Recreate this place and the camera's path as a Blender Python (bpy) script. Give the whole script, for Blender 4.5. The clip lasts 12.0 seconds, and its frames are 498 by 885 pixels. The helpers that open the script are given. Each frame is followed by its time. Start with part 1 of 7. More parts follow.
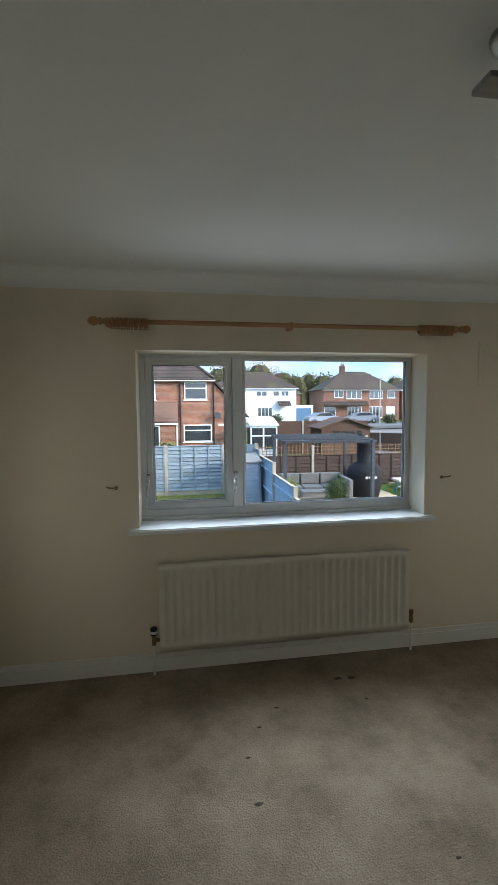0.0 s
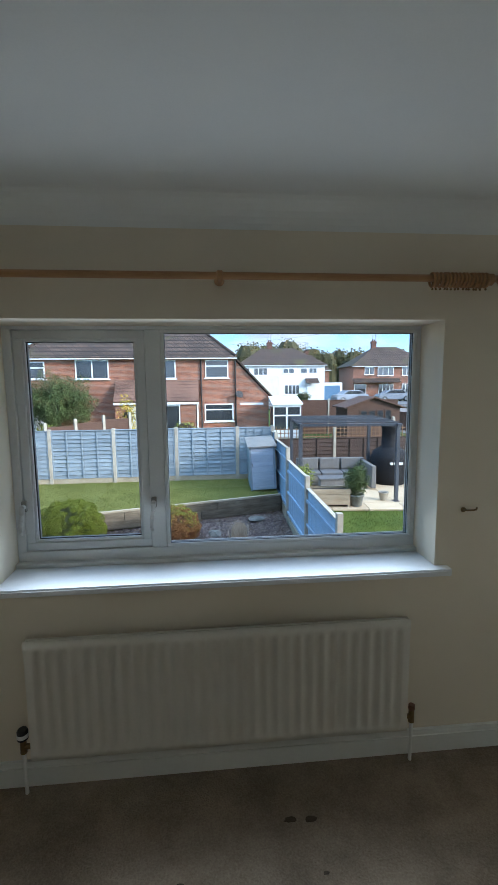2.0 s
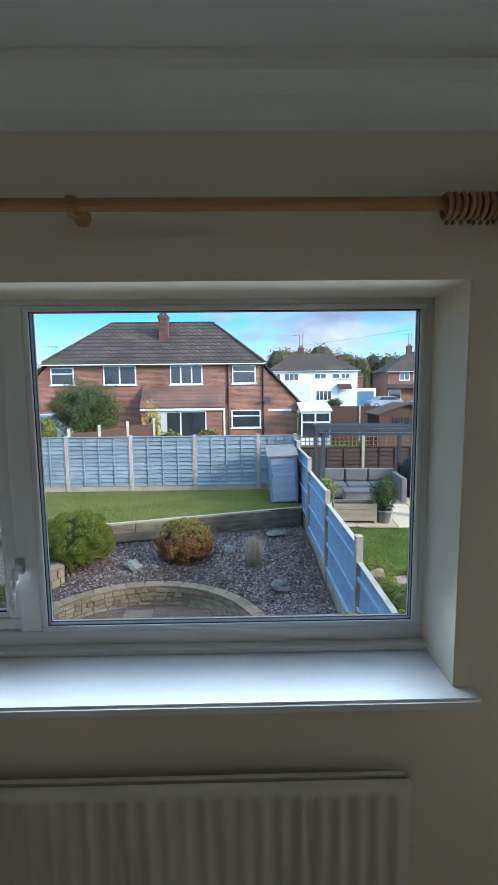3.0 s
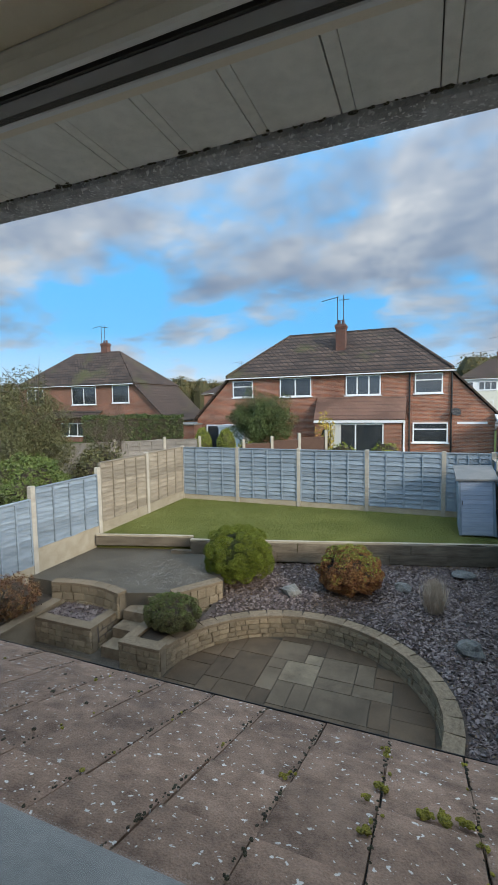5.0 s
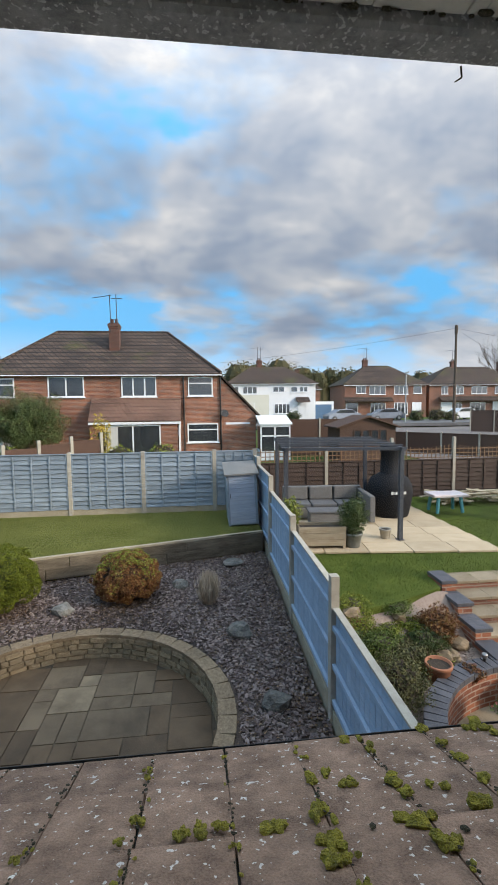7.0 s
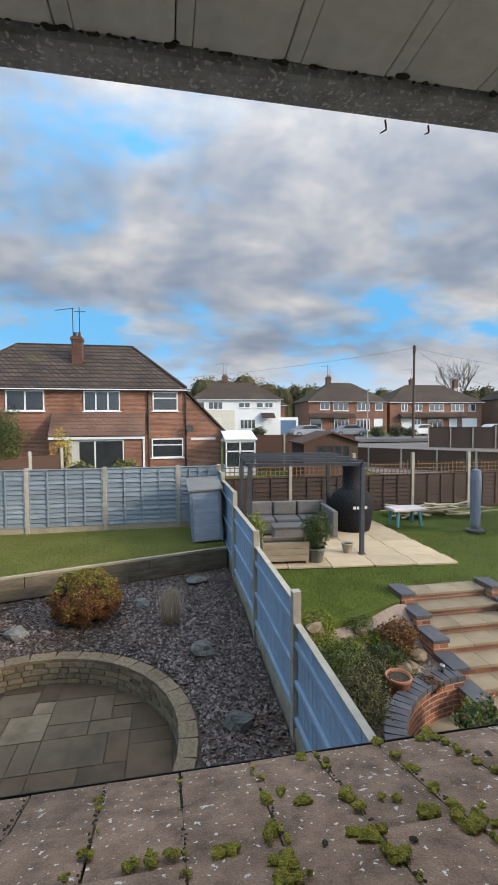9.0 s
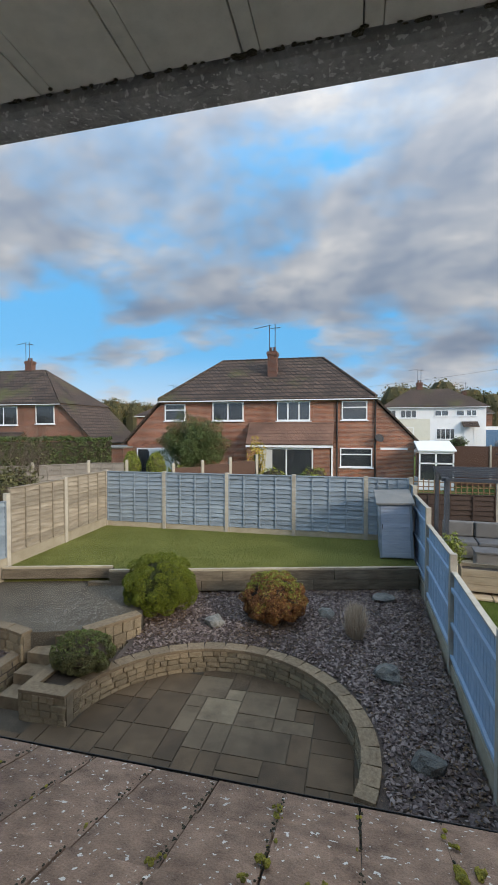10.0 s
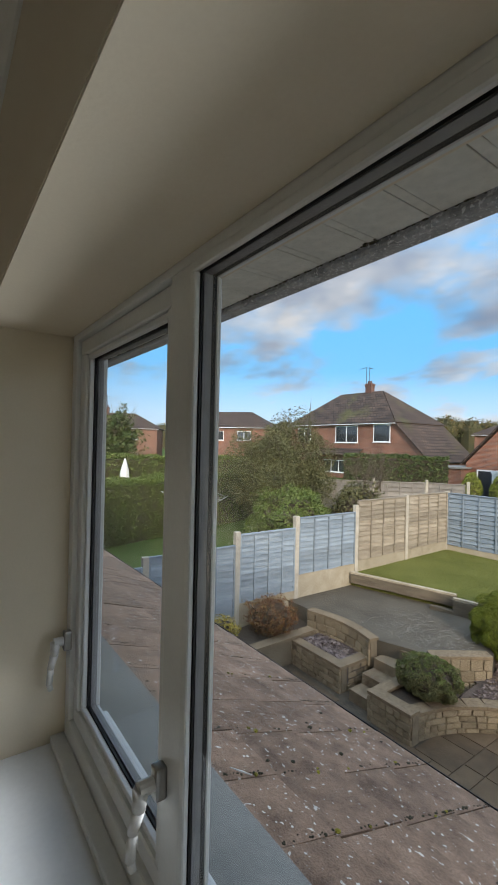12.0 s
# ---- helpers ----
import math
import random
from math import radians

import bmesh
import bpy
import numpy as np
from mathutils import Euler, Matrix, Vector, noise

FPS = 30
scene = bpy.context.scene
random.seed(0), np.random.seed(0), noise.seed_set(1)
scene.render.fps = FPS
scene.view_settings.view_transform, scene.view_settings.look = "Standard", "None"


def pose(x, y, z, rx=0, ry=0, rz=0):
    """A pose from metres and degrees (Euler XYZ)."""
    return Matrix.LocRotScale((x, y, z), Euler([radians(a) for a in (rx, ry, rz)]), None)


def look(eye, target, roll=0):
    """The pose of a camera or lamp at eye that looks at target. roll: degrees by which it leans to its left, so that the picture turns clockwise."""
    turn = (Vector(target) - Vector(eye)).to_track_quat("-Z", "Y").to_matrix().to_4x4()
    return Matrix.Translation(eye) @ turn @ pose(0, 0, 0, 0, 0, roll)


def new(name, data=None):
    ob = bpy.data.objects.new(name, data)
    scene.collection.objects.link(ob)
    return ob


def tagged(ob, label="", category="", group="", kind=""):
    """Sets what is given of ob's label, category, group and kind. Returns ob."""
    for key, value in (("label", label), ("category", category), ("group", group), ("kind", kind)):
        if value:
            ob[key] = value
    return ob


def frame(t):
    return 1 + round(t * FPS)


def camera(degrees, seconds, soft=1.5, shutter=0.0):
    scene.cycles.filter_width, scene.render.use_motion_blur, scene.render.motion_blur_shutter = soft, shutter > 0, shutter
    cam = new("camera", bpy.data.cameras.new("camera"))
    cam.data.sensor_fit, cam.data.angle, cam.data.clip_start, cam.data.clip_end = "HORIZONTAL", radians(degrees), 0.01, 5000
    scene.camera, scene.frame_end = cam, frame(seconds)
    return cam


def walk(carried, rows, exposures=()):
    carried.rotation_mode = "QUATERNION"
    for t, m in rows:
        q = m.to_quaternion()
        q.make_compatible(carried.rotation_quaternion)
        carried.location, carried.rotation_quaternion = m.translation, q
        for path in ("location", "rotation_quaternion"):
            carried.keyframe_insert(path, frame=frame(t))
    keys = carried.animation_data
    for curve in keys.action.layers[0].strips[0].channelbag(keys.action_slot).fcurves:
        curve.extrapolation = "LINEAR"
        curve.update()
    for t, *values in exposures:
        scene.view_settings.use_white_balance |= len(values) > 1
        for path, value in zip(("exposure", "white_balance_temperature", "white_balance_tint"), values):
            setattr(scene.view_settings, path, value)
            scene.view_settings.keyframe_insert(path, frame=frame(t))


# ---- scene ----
cam = camera(58.9, 12.0)

PATH = [
    (0, (0.435, -0.005, 1.597), (0.75, 1.964, 1.443), -0.4),
    (0.5, (0.387, 0.088, 1.584), (0.622, 2.067, 1.414), 0.0),
    (1, (0.542, 0.218, 1.618), (0.756, 2.195, 1.411), -0.1),
    (1.5, (0.86, 0.497, 1.69), (1.048, 2.473, 1.441), -0.2),
    (2, (1.045, 0.861, 1.678), (1.223, 2.836, 1.423), -0.6),
    (2.5, (1.249, 1.221, 1.67), (1.394, 3.2, 1.423), -0.8),
    (3, (1.454, 1.532, 1.675), (1.484, 3.519, 1.447), -0.6),
    (3.5, (1.548, 1.807, 1.661), (1.402, 3.791, 1.455), -0.6),
    (3.7, (1.609, 1.913, 1.682), (1.338, 3.885, 1.496), -0.7),
    (4.5, (1.575, 2.33, 1.662), (0.878, 4.205, 1.482), -0.8),
    (5.3, (1.429, 2.587, 1.636), (0.684, 4.437, 1.478), -0.9),
    (5.5, (1.423, 2.615, 1.63), (0.741, 4.488, 1.469), -0.8),
    (6, (1.446, 2.68, 1.6), (1.039, 4.631, 1.431), -0.6),
    (6.5, (1.512, 2.696, 1.619), (1.411, 4.686, 1.446), -0.7),
    (7, (1.581, 2.703, 1.617), (1.797, 4.685, 1.448), -0.6),
    (7.2, (1.597, 2.693, 1.614), (1.937, 4.657, 1.45), -0.4),
    (8.0, (1.622, 2.695, 1.624), (2.265, 4.589, 1.484), -0.3),
    (8.8, (1.634, 2.699, 1.637), (2.121, 4.636, 1.523), -0.2),
    (9, (1.617, 2.675, 1.627), (1.987, 4.638, 1.526), -0.2),
    (9.5, (1.606, 2.69, 1.655), (1.565, 4.688, 1.575), -0.2),
    (10, (1.628, 2.729, 1.643), (1.162, 4.673, 1.584), 0.0),
    (10.5, (1.612, 2.708, 1.663), (0.742, 4.508, 1.621), -0.0),
    (11, (1.585, 2.636, 1.640), (0.386, 4.237, 1.626), -0.0),
    (11.5, (1.486, 2.613, 1.669), (0.063, 4.018, 1.666), 1.2),
    (12, (1.393, 2.514, 1.669), (-0.236, 3.674, 1.675), 1.3),
]
EXPOSURES = [(0.0, 1.2, 6050, 9), (1.0, 1.2, 6000, 9), (2.0, 1.15, 5600, 8), (3.0, 0.92, 5600, 8), (3.7, 0.72, 5850, 8), (5.3, 0.36, 6450, 10), (6.3, 0.38, 6550, 11), (7.2, 0.43, 6900, 13),
             (8.8, 0.40, 7000, 14), (9.5, 0.31, 6900, 13), (11.0, 0.16, 6500, 11), (11.5, 0.36, 6450, 10), (12.0, 0.5, 6750, 12)]
walk(cam, [(t, look(eye, target, roll)) for t, eye, target, roll in PATH], EXPOSURES)

# ---- world and sun ----
world = bpy.data.worlds.new("overcast_sky")
scene.world = world
world.use_nodes = True
wt = world.node_tree
SUN_EL, SUN_ROT = radians(22), radians(121)


def wnode(kind, **inputs):
    n = wt.nodes.new(kind)
    for k, v in inputs.items():
        n.inputs[k].default_value = v
    return n


sky = wnode("ShaderNodeTexSky")
sky.sky_type, sky.sun_disc, sky.sun_elevation, sky.sun_rotation = "NISHITA", False, SUN_EL, SUN_ROT
tc = wnode("ShaderNodeTexCoord")
sep = wnode("ShaderNodeSeparateXYZ")
wt.links.new(tc.outputs["Generated"], sep.inputs[0])
up = wnode("ShaderNodeMath")
up.operation = "MAXIMUM"
wt.links.new(sep.outputs[2], up.inputs[0])
up.inputs[1].default_value = 0.0
lift = wnode("ShaderNodeMath")
lift.operation = "ADD"
wt.links.new(up.outputs[0], lift.inputs[0])
lift.inputs[1].default_value = 0.30
flat = []
for axis in (0, 1):
    d = wnode("ShaderNodeMath")
    d.operation = "DIVIDE"
    wt.links.new(sep.outputs[axis], d.inputs[0])
    wt.links.new(lift.outputs[0], d.inputs[1])
    flat.append(d)
comb = wnode("ShaderNodeCombineXYZ")
wt.links.new(flat[0].outputs[0], comb.inputs[0])
wt.links.new(flat[1].outputs[0], comb.inputs[1])


def cloud_noise(scale, detail, offset, rough=0.52, distort=0.0):
    mp = wnode("ShaderNodeMapping")
    mp.inputs["Location"].default_value = offset
    mp.inputs["Scale"].default_value = (1.0, 1.15, 1.0)
    wt.links.new(comb.outputs[0], mp.inputs[0])
    n = wnode("ShaderNodeTexNoise", Scale=scale, Detail=detail, Roughness=rough, Distortion=distort)
    wt.links.new(mp.outputs[0], n.inputs["Vector"])
    return n


def wramp(src, stops):
    r = wnode("ShaderNodeValToRGB")
    e = r.color_ramp.elements
    while len(e) < len(stops):
        e.new(0.5)
    for el, (p, c) in zip(e, stops):
        el.position, el.color = p, (*c, 1)
    wt.links.new(src, r.inputs[0])
    return r


# fewer clouds low down and to the west
thin = wnode("ShaderNodeMapRange")
thin.inputs["From Min"].default_value, thin.inputs["From Max"].default_value = 0.05, 0.42
thin.inputs["To Min"].default_value, thin.inputs["To Max"].default_value = -0.055, 0.085
wt.links.new(sep.outputs[2], thin.inputs["Value"])
westward = wnode("ShaderNodeMath")
westward.operation = "MULTIPLY_ADD"
westward.inputs[1].default_value = 0.10
wt.links.new(sep.outputs[0], westward.inputs[0])
wt.links.new(thin.outputs[0], westward.inputs[2])
shifted = wnode("ShaderNodeMath")
shifted.operation = "ADD"
wt.links.new(cloud_noise(1.6, 12, (3.1, 1.7, 0), 0.58, 0.1).outputs["Fac"], shifted.inputs[0])
wt.links.new(westward.outputs[0], shifted.inputs[1])
cover = wramp(shifted.outputs[0], [(0.42, (0, 0, 0)), (0.50, (0.72, 0.72, 0.72)), (0.58, (1, 1, 1))])
tone = wramp(cloud_noise(2.4, 14, (7.3, 4.2, 0), 0.63, 0.12).outputs["Fac"],
             [(0.30, (1.7, 2.35, 3.4)), (0.43, (2.5, 3.1, 4.0)), (0.55, (3.7, 4.15, 4.75)), (0.70, (5.7, 5.9, 6.0))])
blue = wnode("ShaderNodeMix")
blue.data_type = "RGBA"
blue.inputs["Factor"].default_value = 0.72
wt.links.new(sky.outputs[0], blue.inputs[6])
blue.inputs[7].default_value = (0.9, 5.0, 9.8, 1)
# pale band of haze low down
haze = wramp(sep.outputs[2], [(0.0, (1, 1, 1)), (0.16, (0, 0, 0))])
pale = wnode("ShaderNodeMix")
pale.data_type = "RGBA"
hz = wnode("ShaderNodeMath")
hz.operation = "MULTIPLY"
hz.inputs[1].default_value = 0.62
wt.links.new(haze.outputs[0], hz.inputs[0])
wt.links.new(hz.outputs[0], pale.inputs["Factor"])
pale.inputs[7].default_value = (8.2, 8.8, 9.4, 1)
mixc = wnode("ShaderNodeMix")
mixc.data_type = "RGBA"
wt.links.new(cover.outputs[0], mixc.inputs["Factor"])
wt.links.new(blue.outputs[2], mixc.inputs[6])
wt.links.new(tone.outputs[0], mixc.inputs[7])
wt.links.new(mixc.outputs[2], pale.inputs[6])
# an overcast sky is about three times as bright overhead as at the horizon, and brighter round the sun
zz = wnode("ShaderNodeMath")
zz.operation = "POWER"
zz.inputs[1].default_value = 3.0
wt.links.new(up.outputs[0], zz.inputs[0])
zg = wnode("ShaderNodeMath")
zg.operation = "MULTIPLY_ADD"
zg.inputs[1].default_value, zg.inputs[2].default_value = 2.5, 0.93
wt.links.new(zz.outputs[0], zg.inputs[0])
dotp = wnode("ShaderNodeVectorMath")
dotp.operation = "DOT_PRODUCT"
wt.links.new(tc.outputs["Generated"], dotp.inputs[0])
dotp.inputs[1].default_value = (math.sin(SUN_ROT) * math.cos(SUN_EL), math.cos(SUN_ROT) * math.cos(SUN_EL), math.sin(SUN_EL))
glow = wnode("ShaderNodeMapRange")
glow.inputs["From Min"].default_value, glow.inputs["From Max"].default_value = 0.3, 1.0
glow.inputs["To Min"].default_value, glow.inputs["To Max"].default_value = 0.0, 2.5
wt.links.new(dotp.outputs["Value"], glow.inputs["Value"])
gain = wnode("ShaderNodeMath")
gain.operation = "ADD"
wt.links.new(zg.outputs[0], gain.inputs[0])
wt.links.new(glow.outputs[0], gain.inputs[1])
lit = wnode("ShaderNodeVectorMath")
lit.operation = "SCALE"
wt.links.new(pale.outputs[2], lit.inputs[0])
wt.links.new(gain.outputs[0], lit.inputs["Scale"])
wt.links.new(lit.outputs[0], wt.nodes["Background"].inputs[0])
wt.nodes["Background"].inputs[1].default_value = 0.1

sun = new("sun", bpy.data.lights.new("sun", "SUN"))
sun.data.energy, sun.data.angle, sun.data.color = 2.5, radians(12), (1.0, 0.90, 0.76)
sun.matrix_world = look((0, 0, 0), (-math.sin(SUN_ROT) * math.cos(SUN_EL), -math.cos(SUN_ROT) * math.cos(SUN_EL), -math.sin(SUN_EL)))


# added lamps at the window opening boost its daylight: skylight falling to the floor, fill slanting to the side walls,
# light from the ground rising to the ceiling
for nm, x0, x1, z0, z1, turn, tilt, spread, yy, power in (
        ("window_skylight", 0.26, 1.94, 1.10, 1.40, 0, -40, 80, 2.69, 3.3),
        # the west and east fill lamps hang just inside the room
        ("window_fill_west", 0.31, 0.61, 1.02, 1.45, -52, -6, 56, 2.50, 1.6),
        ("window_fill_east", 1.59, 1.89, 1.02, 1.45, 52, -6, 56, 2.50, 3.2),
        ("window_groundlight", 0.26, 1.94, 1.72, 1.86, 0, 38, 74, 2.70, 0.21)):
    lamp_ = new(nm, bpy.data.lights.new(nm, "AREA"))
    lamp_.data.shape, lamp_.data.size, lamp_.data.size_y = "RECTANGLE", x1 - x0, z1 - z0
    lamp_.data.spread, lamp_.data.energy, lamp_.data.color = radians(spread), power, (0.84, 0.93, 1.0)
    aim = (math.sin(radians(turn)) * math.cos(radians(tilt)), -math.cos(radians(turn)) * math.cos(radians(tilt)), math.sin(radians(tilt)))
    lamp_.matrix_world = Matrix.Translation(((x0 + x1) / 2, yy, (z0 + z1) / 2)) @ look((0, 0, 0), aim)


# ---- materials ----
def mat(name, c1, c2=None, rough=0.7, scale=6.0, fine=90.0, bump=0.25, dist=0.004, metal=0.0, rnd=0.0, specks=None, spec=0.4, stretch=(1, 1, 1), detail=6.0):
    """Two colours mixed by a coarse and a fine noise, with a fine relief; rnd: how much pieces differ; specks: colour, scale, share."""
    m = bpy.data.materials.new(name)
    m.use_nodes = True
    t = m.node_tree
    N, lk = t.nodes, t.links.new
    b = N["Principled BSDF"]
    b.inputs["Roughness"].default_value, b.inputs["Metallic"].default_value = rough, metal
    b.inputs["Specular IOR Level"].default_value = spec
    c2 = c2 or tuple(v * 0.8 for v in c1)
    co, mp = N.new("ShaderNodeTexCoord"), N.new("ShaderNodeMapping")
    mp.inputs["Scale"].default_value = stretch
    lk(co.outputs["Object"], mp.inputs[0])
    info = N.new("ShaderNodeObjectInfo")
    mv = N.new("ShaderNodeVectorMath")
    mv.operation = "ADD"
    lk(mp.outputs[0], mv.inputs[0])
    sc = N.new("ShaderNodeMath")
    sc.operation = "MULTIPLY"
    sc.inputs[1].default_value = 37.0 if rnd else 0.0
    lk(info.outputs["Random"], sc.inputs[0])
    lk(sc.outputs[0], mv.inputs[1])
    a, f = N.new("ShaderNodeTexNoise"), N.new("ShaderNodeTexNoise")
    a.inputs["Scale"].default_value, a.inputs["Detail"].default_value, a.inputs["Roughness"].default_value = scale, detail, 0.65
    f.inputs["Scale"].default_value, f.inputs["Detail"].default_value = fine, 3
    lk(mv.outputs[0], a.inputs["Vector"])
    lk(mv.outputs[0], f.inputs["Vector"])
    s = N.new("ShaderNodeMath")
    s.operation = "MULTIPLY_ADD"
    s.inputs[1].default_value, s.inputs[2].default_value = 0.45, -0.22
    lk(f.outputs["Fac"], s.inputs[0])
    s2 = N.new("ShaderNodeMath")
    s2.operation = "ADD"
    lk(a.outputs["Fac"], s2.inputs[0])
    lk(s.outputs[0], s2.inputs[1])
    r = N.new("ShaderNodeValToRGB")
    r.color_ramp.elements[0].position, r.color_ramp.elements[1].position = 0.32, 0.68
    r.color_ramp.elements[0].color, r.color_ramp.elements[1].color = (*c1, 1), (*c2, 1)
    lk(s2.outputs[0], r.inputs[0])
    out = r.outputs[0]
    if specks:
        col, ss, share = specks
        v = N.new("ShaderNodeTexNoise")
        v.inputs["Scale"].default_value, v.inputs["Detail"].default_value, v.inputs["Roughness"].default_value = ss, 2, 0.5
        lk(mv.outputs[0], v.inputs["Vector"])
        vr = N.new("ShaderNodeValToRGB")
        vr.color_ramp.elements[0].position, vr.color_ramp.elements[1].position = 1 - share, min(1 - share + 0.03, 1)
        lk(v.outputs["Fac"], vr.inputs[0])
        mx = N.new("ShaderNodeMix")
        mx.data_type = "RGBA"
        lk(vr.outputs[0], mx.inputs["Factor"])
        lk(out, mx.inputs[6])
        mx.inputs[7].default_value = (*col, 1)
        out = mx.outputs[2]
    if rnd:
        h = N.new("ShaderNodeHueSaturation")
        mr = N.new("ShaderNodeMapRange")
        mr.inputs["To Min"].default_value, mr.inputs["To Max"].default_value = 1 - rnd, 1 + rnd
        lk(info.outputs["Random"], mr.inputs["Value"])
        lk(mr.outputs[0], h.inputs["Value"])
        lk(out, h.inputs["Color"])
        out = h.outputs[0]
    lk(out, b.inputs["Base Color"])
    if bump:
        bp = N.new("ShaderNodeBump")
        bp.inputs["Strength"].default_value, bp.inputs["Distance"].default_value = bump, dist
        lk(f.outputs["Fac"], bp.inputs["Height"])
        lk(bp.outputs[0], b.inputs["Normal"])
    return m


def leafmat(name, c1, c2, c3):
    """Foliage whose leaves differ one by one."""
    m = bpy.data.materials.new(name)
    m.use_nodes = True
    t = m.node_tree
    b = t.nodes["Principled BSDF"]
    b.inputs["Roughness"].default_value = 0.65
    b.inputs["Specular IOR Level"].default_value = 0.22
    g, r = t.nodes.new("ShaderNodeNewGeometry"), t.nodes.new("ShaderNodeValToRGB")
    r.color_ramp.elements.new(0.5)
    for e, c, p in zip(r.color_ramp.elements, (c1, c2, c3), (0.0, 0.55, 1.0)):
        e.color, e.position = (*c, 1), p
    t.links.new(g.outputs["Random Per Island"], r.inputs[0])
    t.links.new(r.outputs[0], b.inputs["Base Color"])
    return m


def brickmat(name, c1, c2, mortar, w=0.225, h=0.075, gap=0.01, rough=0.85, shift=0.5, bump=0.5, stain=None):
    """Courses laid along the wall, whichever way it faces."""
    m = bpy.data.materials.new(name)
    m.use_nodes = True
    t = m.node_tree
    N, lk = t.nodes, t.links.new
    b = N["Principled BSDF"]
    b.inputs["Roughness"].default_value = rough
    co, sp, ad, cb = N.new("ShaderNodeTexCoord"), N.new("ShaderNodeSeparateXYZ"), N.new("ShaderNodeMath"), N.new("ShaderNodeCombineXYZ")
    lk(co.outputs["Object"], sp.inputs[0])
    lk(sp.outputs[0], ad.inputs[0])
    lk(sp.outputs[1], ad.inputs[1])
    lk(ad.outputs[0], cb.inputs[0])
    lk(sp.outputs[2], cb.inputs[1])
    k = N.new("ShaderNodeTexBrick")
    k.offset = shift
    k.inputs["Scale"].default_value = 1.0
    k.inputs["Brick Width"].default_value, k.inputs["Row Height"].default_value, k.inputs["Mortar Size"].default_value = w, h, gap
    k.inputs["Mortar Smooth"].default_value = 0.2
    k.inputs["Color1"].default_value, k.inputs["Color2"].default_value, k.inputs["Mortar"].default_value = (*c1, 1), (*c2, 1), (*mortar, 1)
    lk(cb.outputs[0], k.inputs["Vector"])
    n = N.new("ShaderNodeTexNoise")
    n.inputs["Scale"].default_value, n.inputs["Detail"].default_value = 0.9, 8
    lk(co.outputs["Object"], n.inputs["Vector"])
    mr = N.new("ShaderNodeMapRange")
    mr.inputs["From Min"].default_value, mr.inputs["From Max"].default_value = 0.3, 0.7
    mr.inputs["To Min"].default_value, mr.inputs["To Max"].default_value = 0.7, 1.3
    lk(n.outputs["Fac"], mr.inputs["Value"])
    hs = N.new("ShaderNodeHueSaturation")
    lk(mr.outputs[0], hs.inputs["Value"])
    lk(k.outputs["Color"], hs.inputs["Color"])
    out = hs.outputs[0]
    if stain:
        sn, sr, sm = N.new("ShaderNodeTexNoise"), N.new("ShaderNodeValToRGB"), N.new("ShaderNodeMix")
        sn.inputs["Scale"].default_value, sn.inputs["Detail"].default_value, sn.inputs["Roughness"].default_value = 0.33, 10, 0.68
        sr.color_ramp.elements[0].position, sr.color_ramp.elements[1].position = 0.55, 0.76
        sm.data_type = "RGBA"
        lk(co.outputs["Object"], sn.inputs["Vector"])
        lk(sn.outputs["Fac"], sr.inputs[0])
        lk(sr.outputs[0], sm.inputs["Factor"])
        lk(out, sm.inputs[6])
        sm.inputs[7].default_value = (*stain, 1)
        out = sm.outputs[2]
    lk(out, b.inputs["Base Color"])
    bp = N.new("ShaderNodeBump")
    bp.invert = True
    bp.inputs["Strength"].default_value, bp.inputs["Distance"].default_value = bump, 0.01
    lk(k.outputs["Fac"], bp.inputs["Height"])
    lk(bp.outputs[0], b.inputs["Normal"])
    return m


def glassmat(name, tint=(1, 1, 1)):
    """Thin clear glass: see-through, with a reflection that grows at grazing angles."""
    m = bpy.data.materials.new(name)
    m.use_nodes = True
    t = m.node_tree
    t.nodes.remove(t.nodes["Principled BSDF"])
    tr, gl, lw, pw, ma, mx = (t.nodes.new(k) for k in ("ShaderNodeBsdfTransparent", "ShaderNodeBsdfGlossy", "ShaderNodeLayerWeight", "ShaderNodeMath", "ShaderNodeMath", "ShaderNodeMixShader"))
    tr.inputs[0].default_value = (*tint, 1)
    gl.inputs["Roughness"].default_value = 0.0
    lw.inputs["Blend"].default_value = 0.5
    pw.operation, ma.operation = "POWER", "MULTIPLY_ADD"
    pw.inputs[1].default_value = 5.0
    ma.inputs[1].default_value, ma.inputs[2].default_value = 0.55, 0.025
    t.links.new(lw.outputs["Facing"], pw.inputs[0])
    t.links.new(pw.outputs[0], ma.inputs[0])
    t.links.new(ma.outputs[0], mx.inputs[0])
    t.links.new(tr.outputs[0], mx.inputs[1])
    t.links.new(gl.outputs[0], mx.inputs[2])
    t.links.new(mx.outputs[0], t.nodes["Material Output"].inputs[0])
    return m


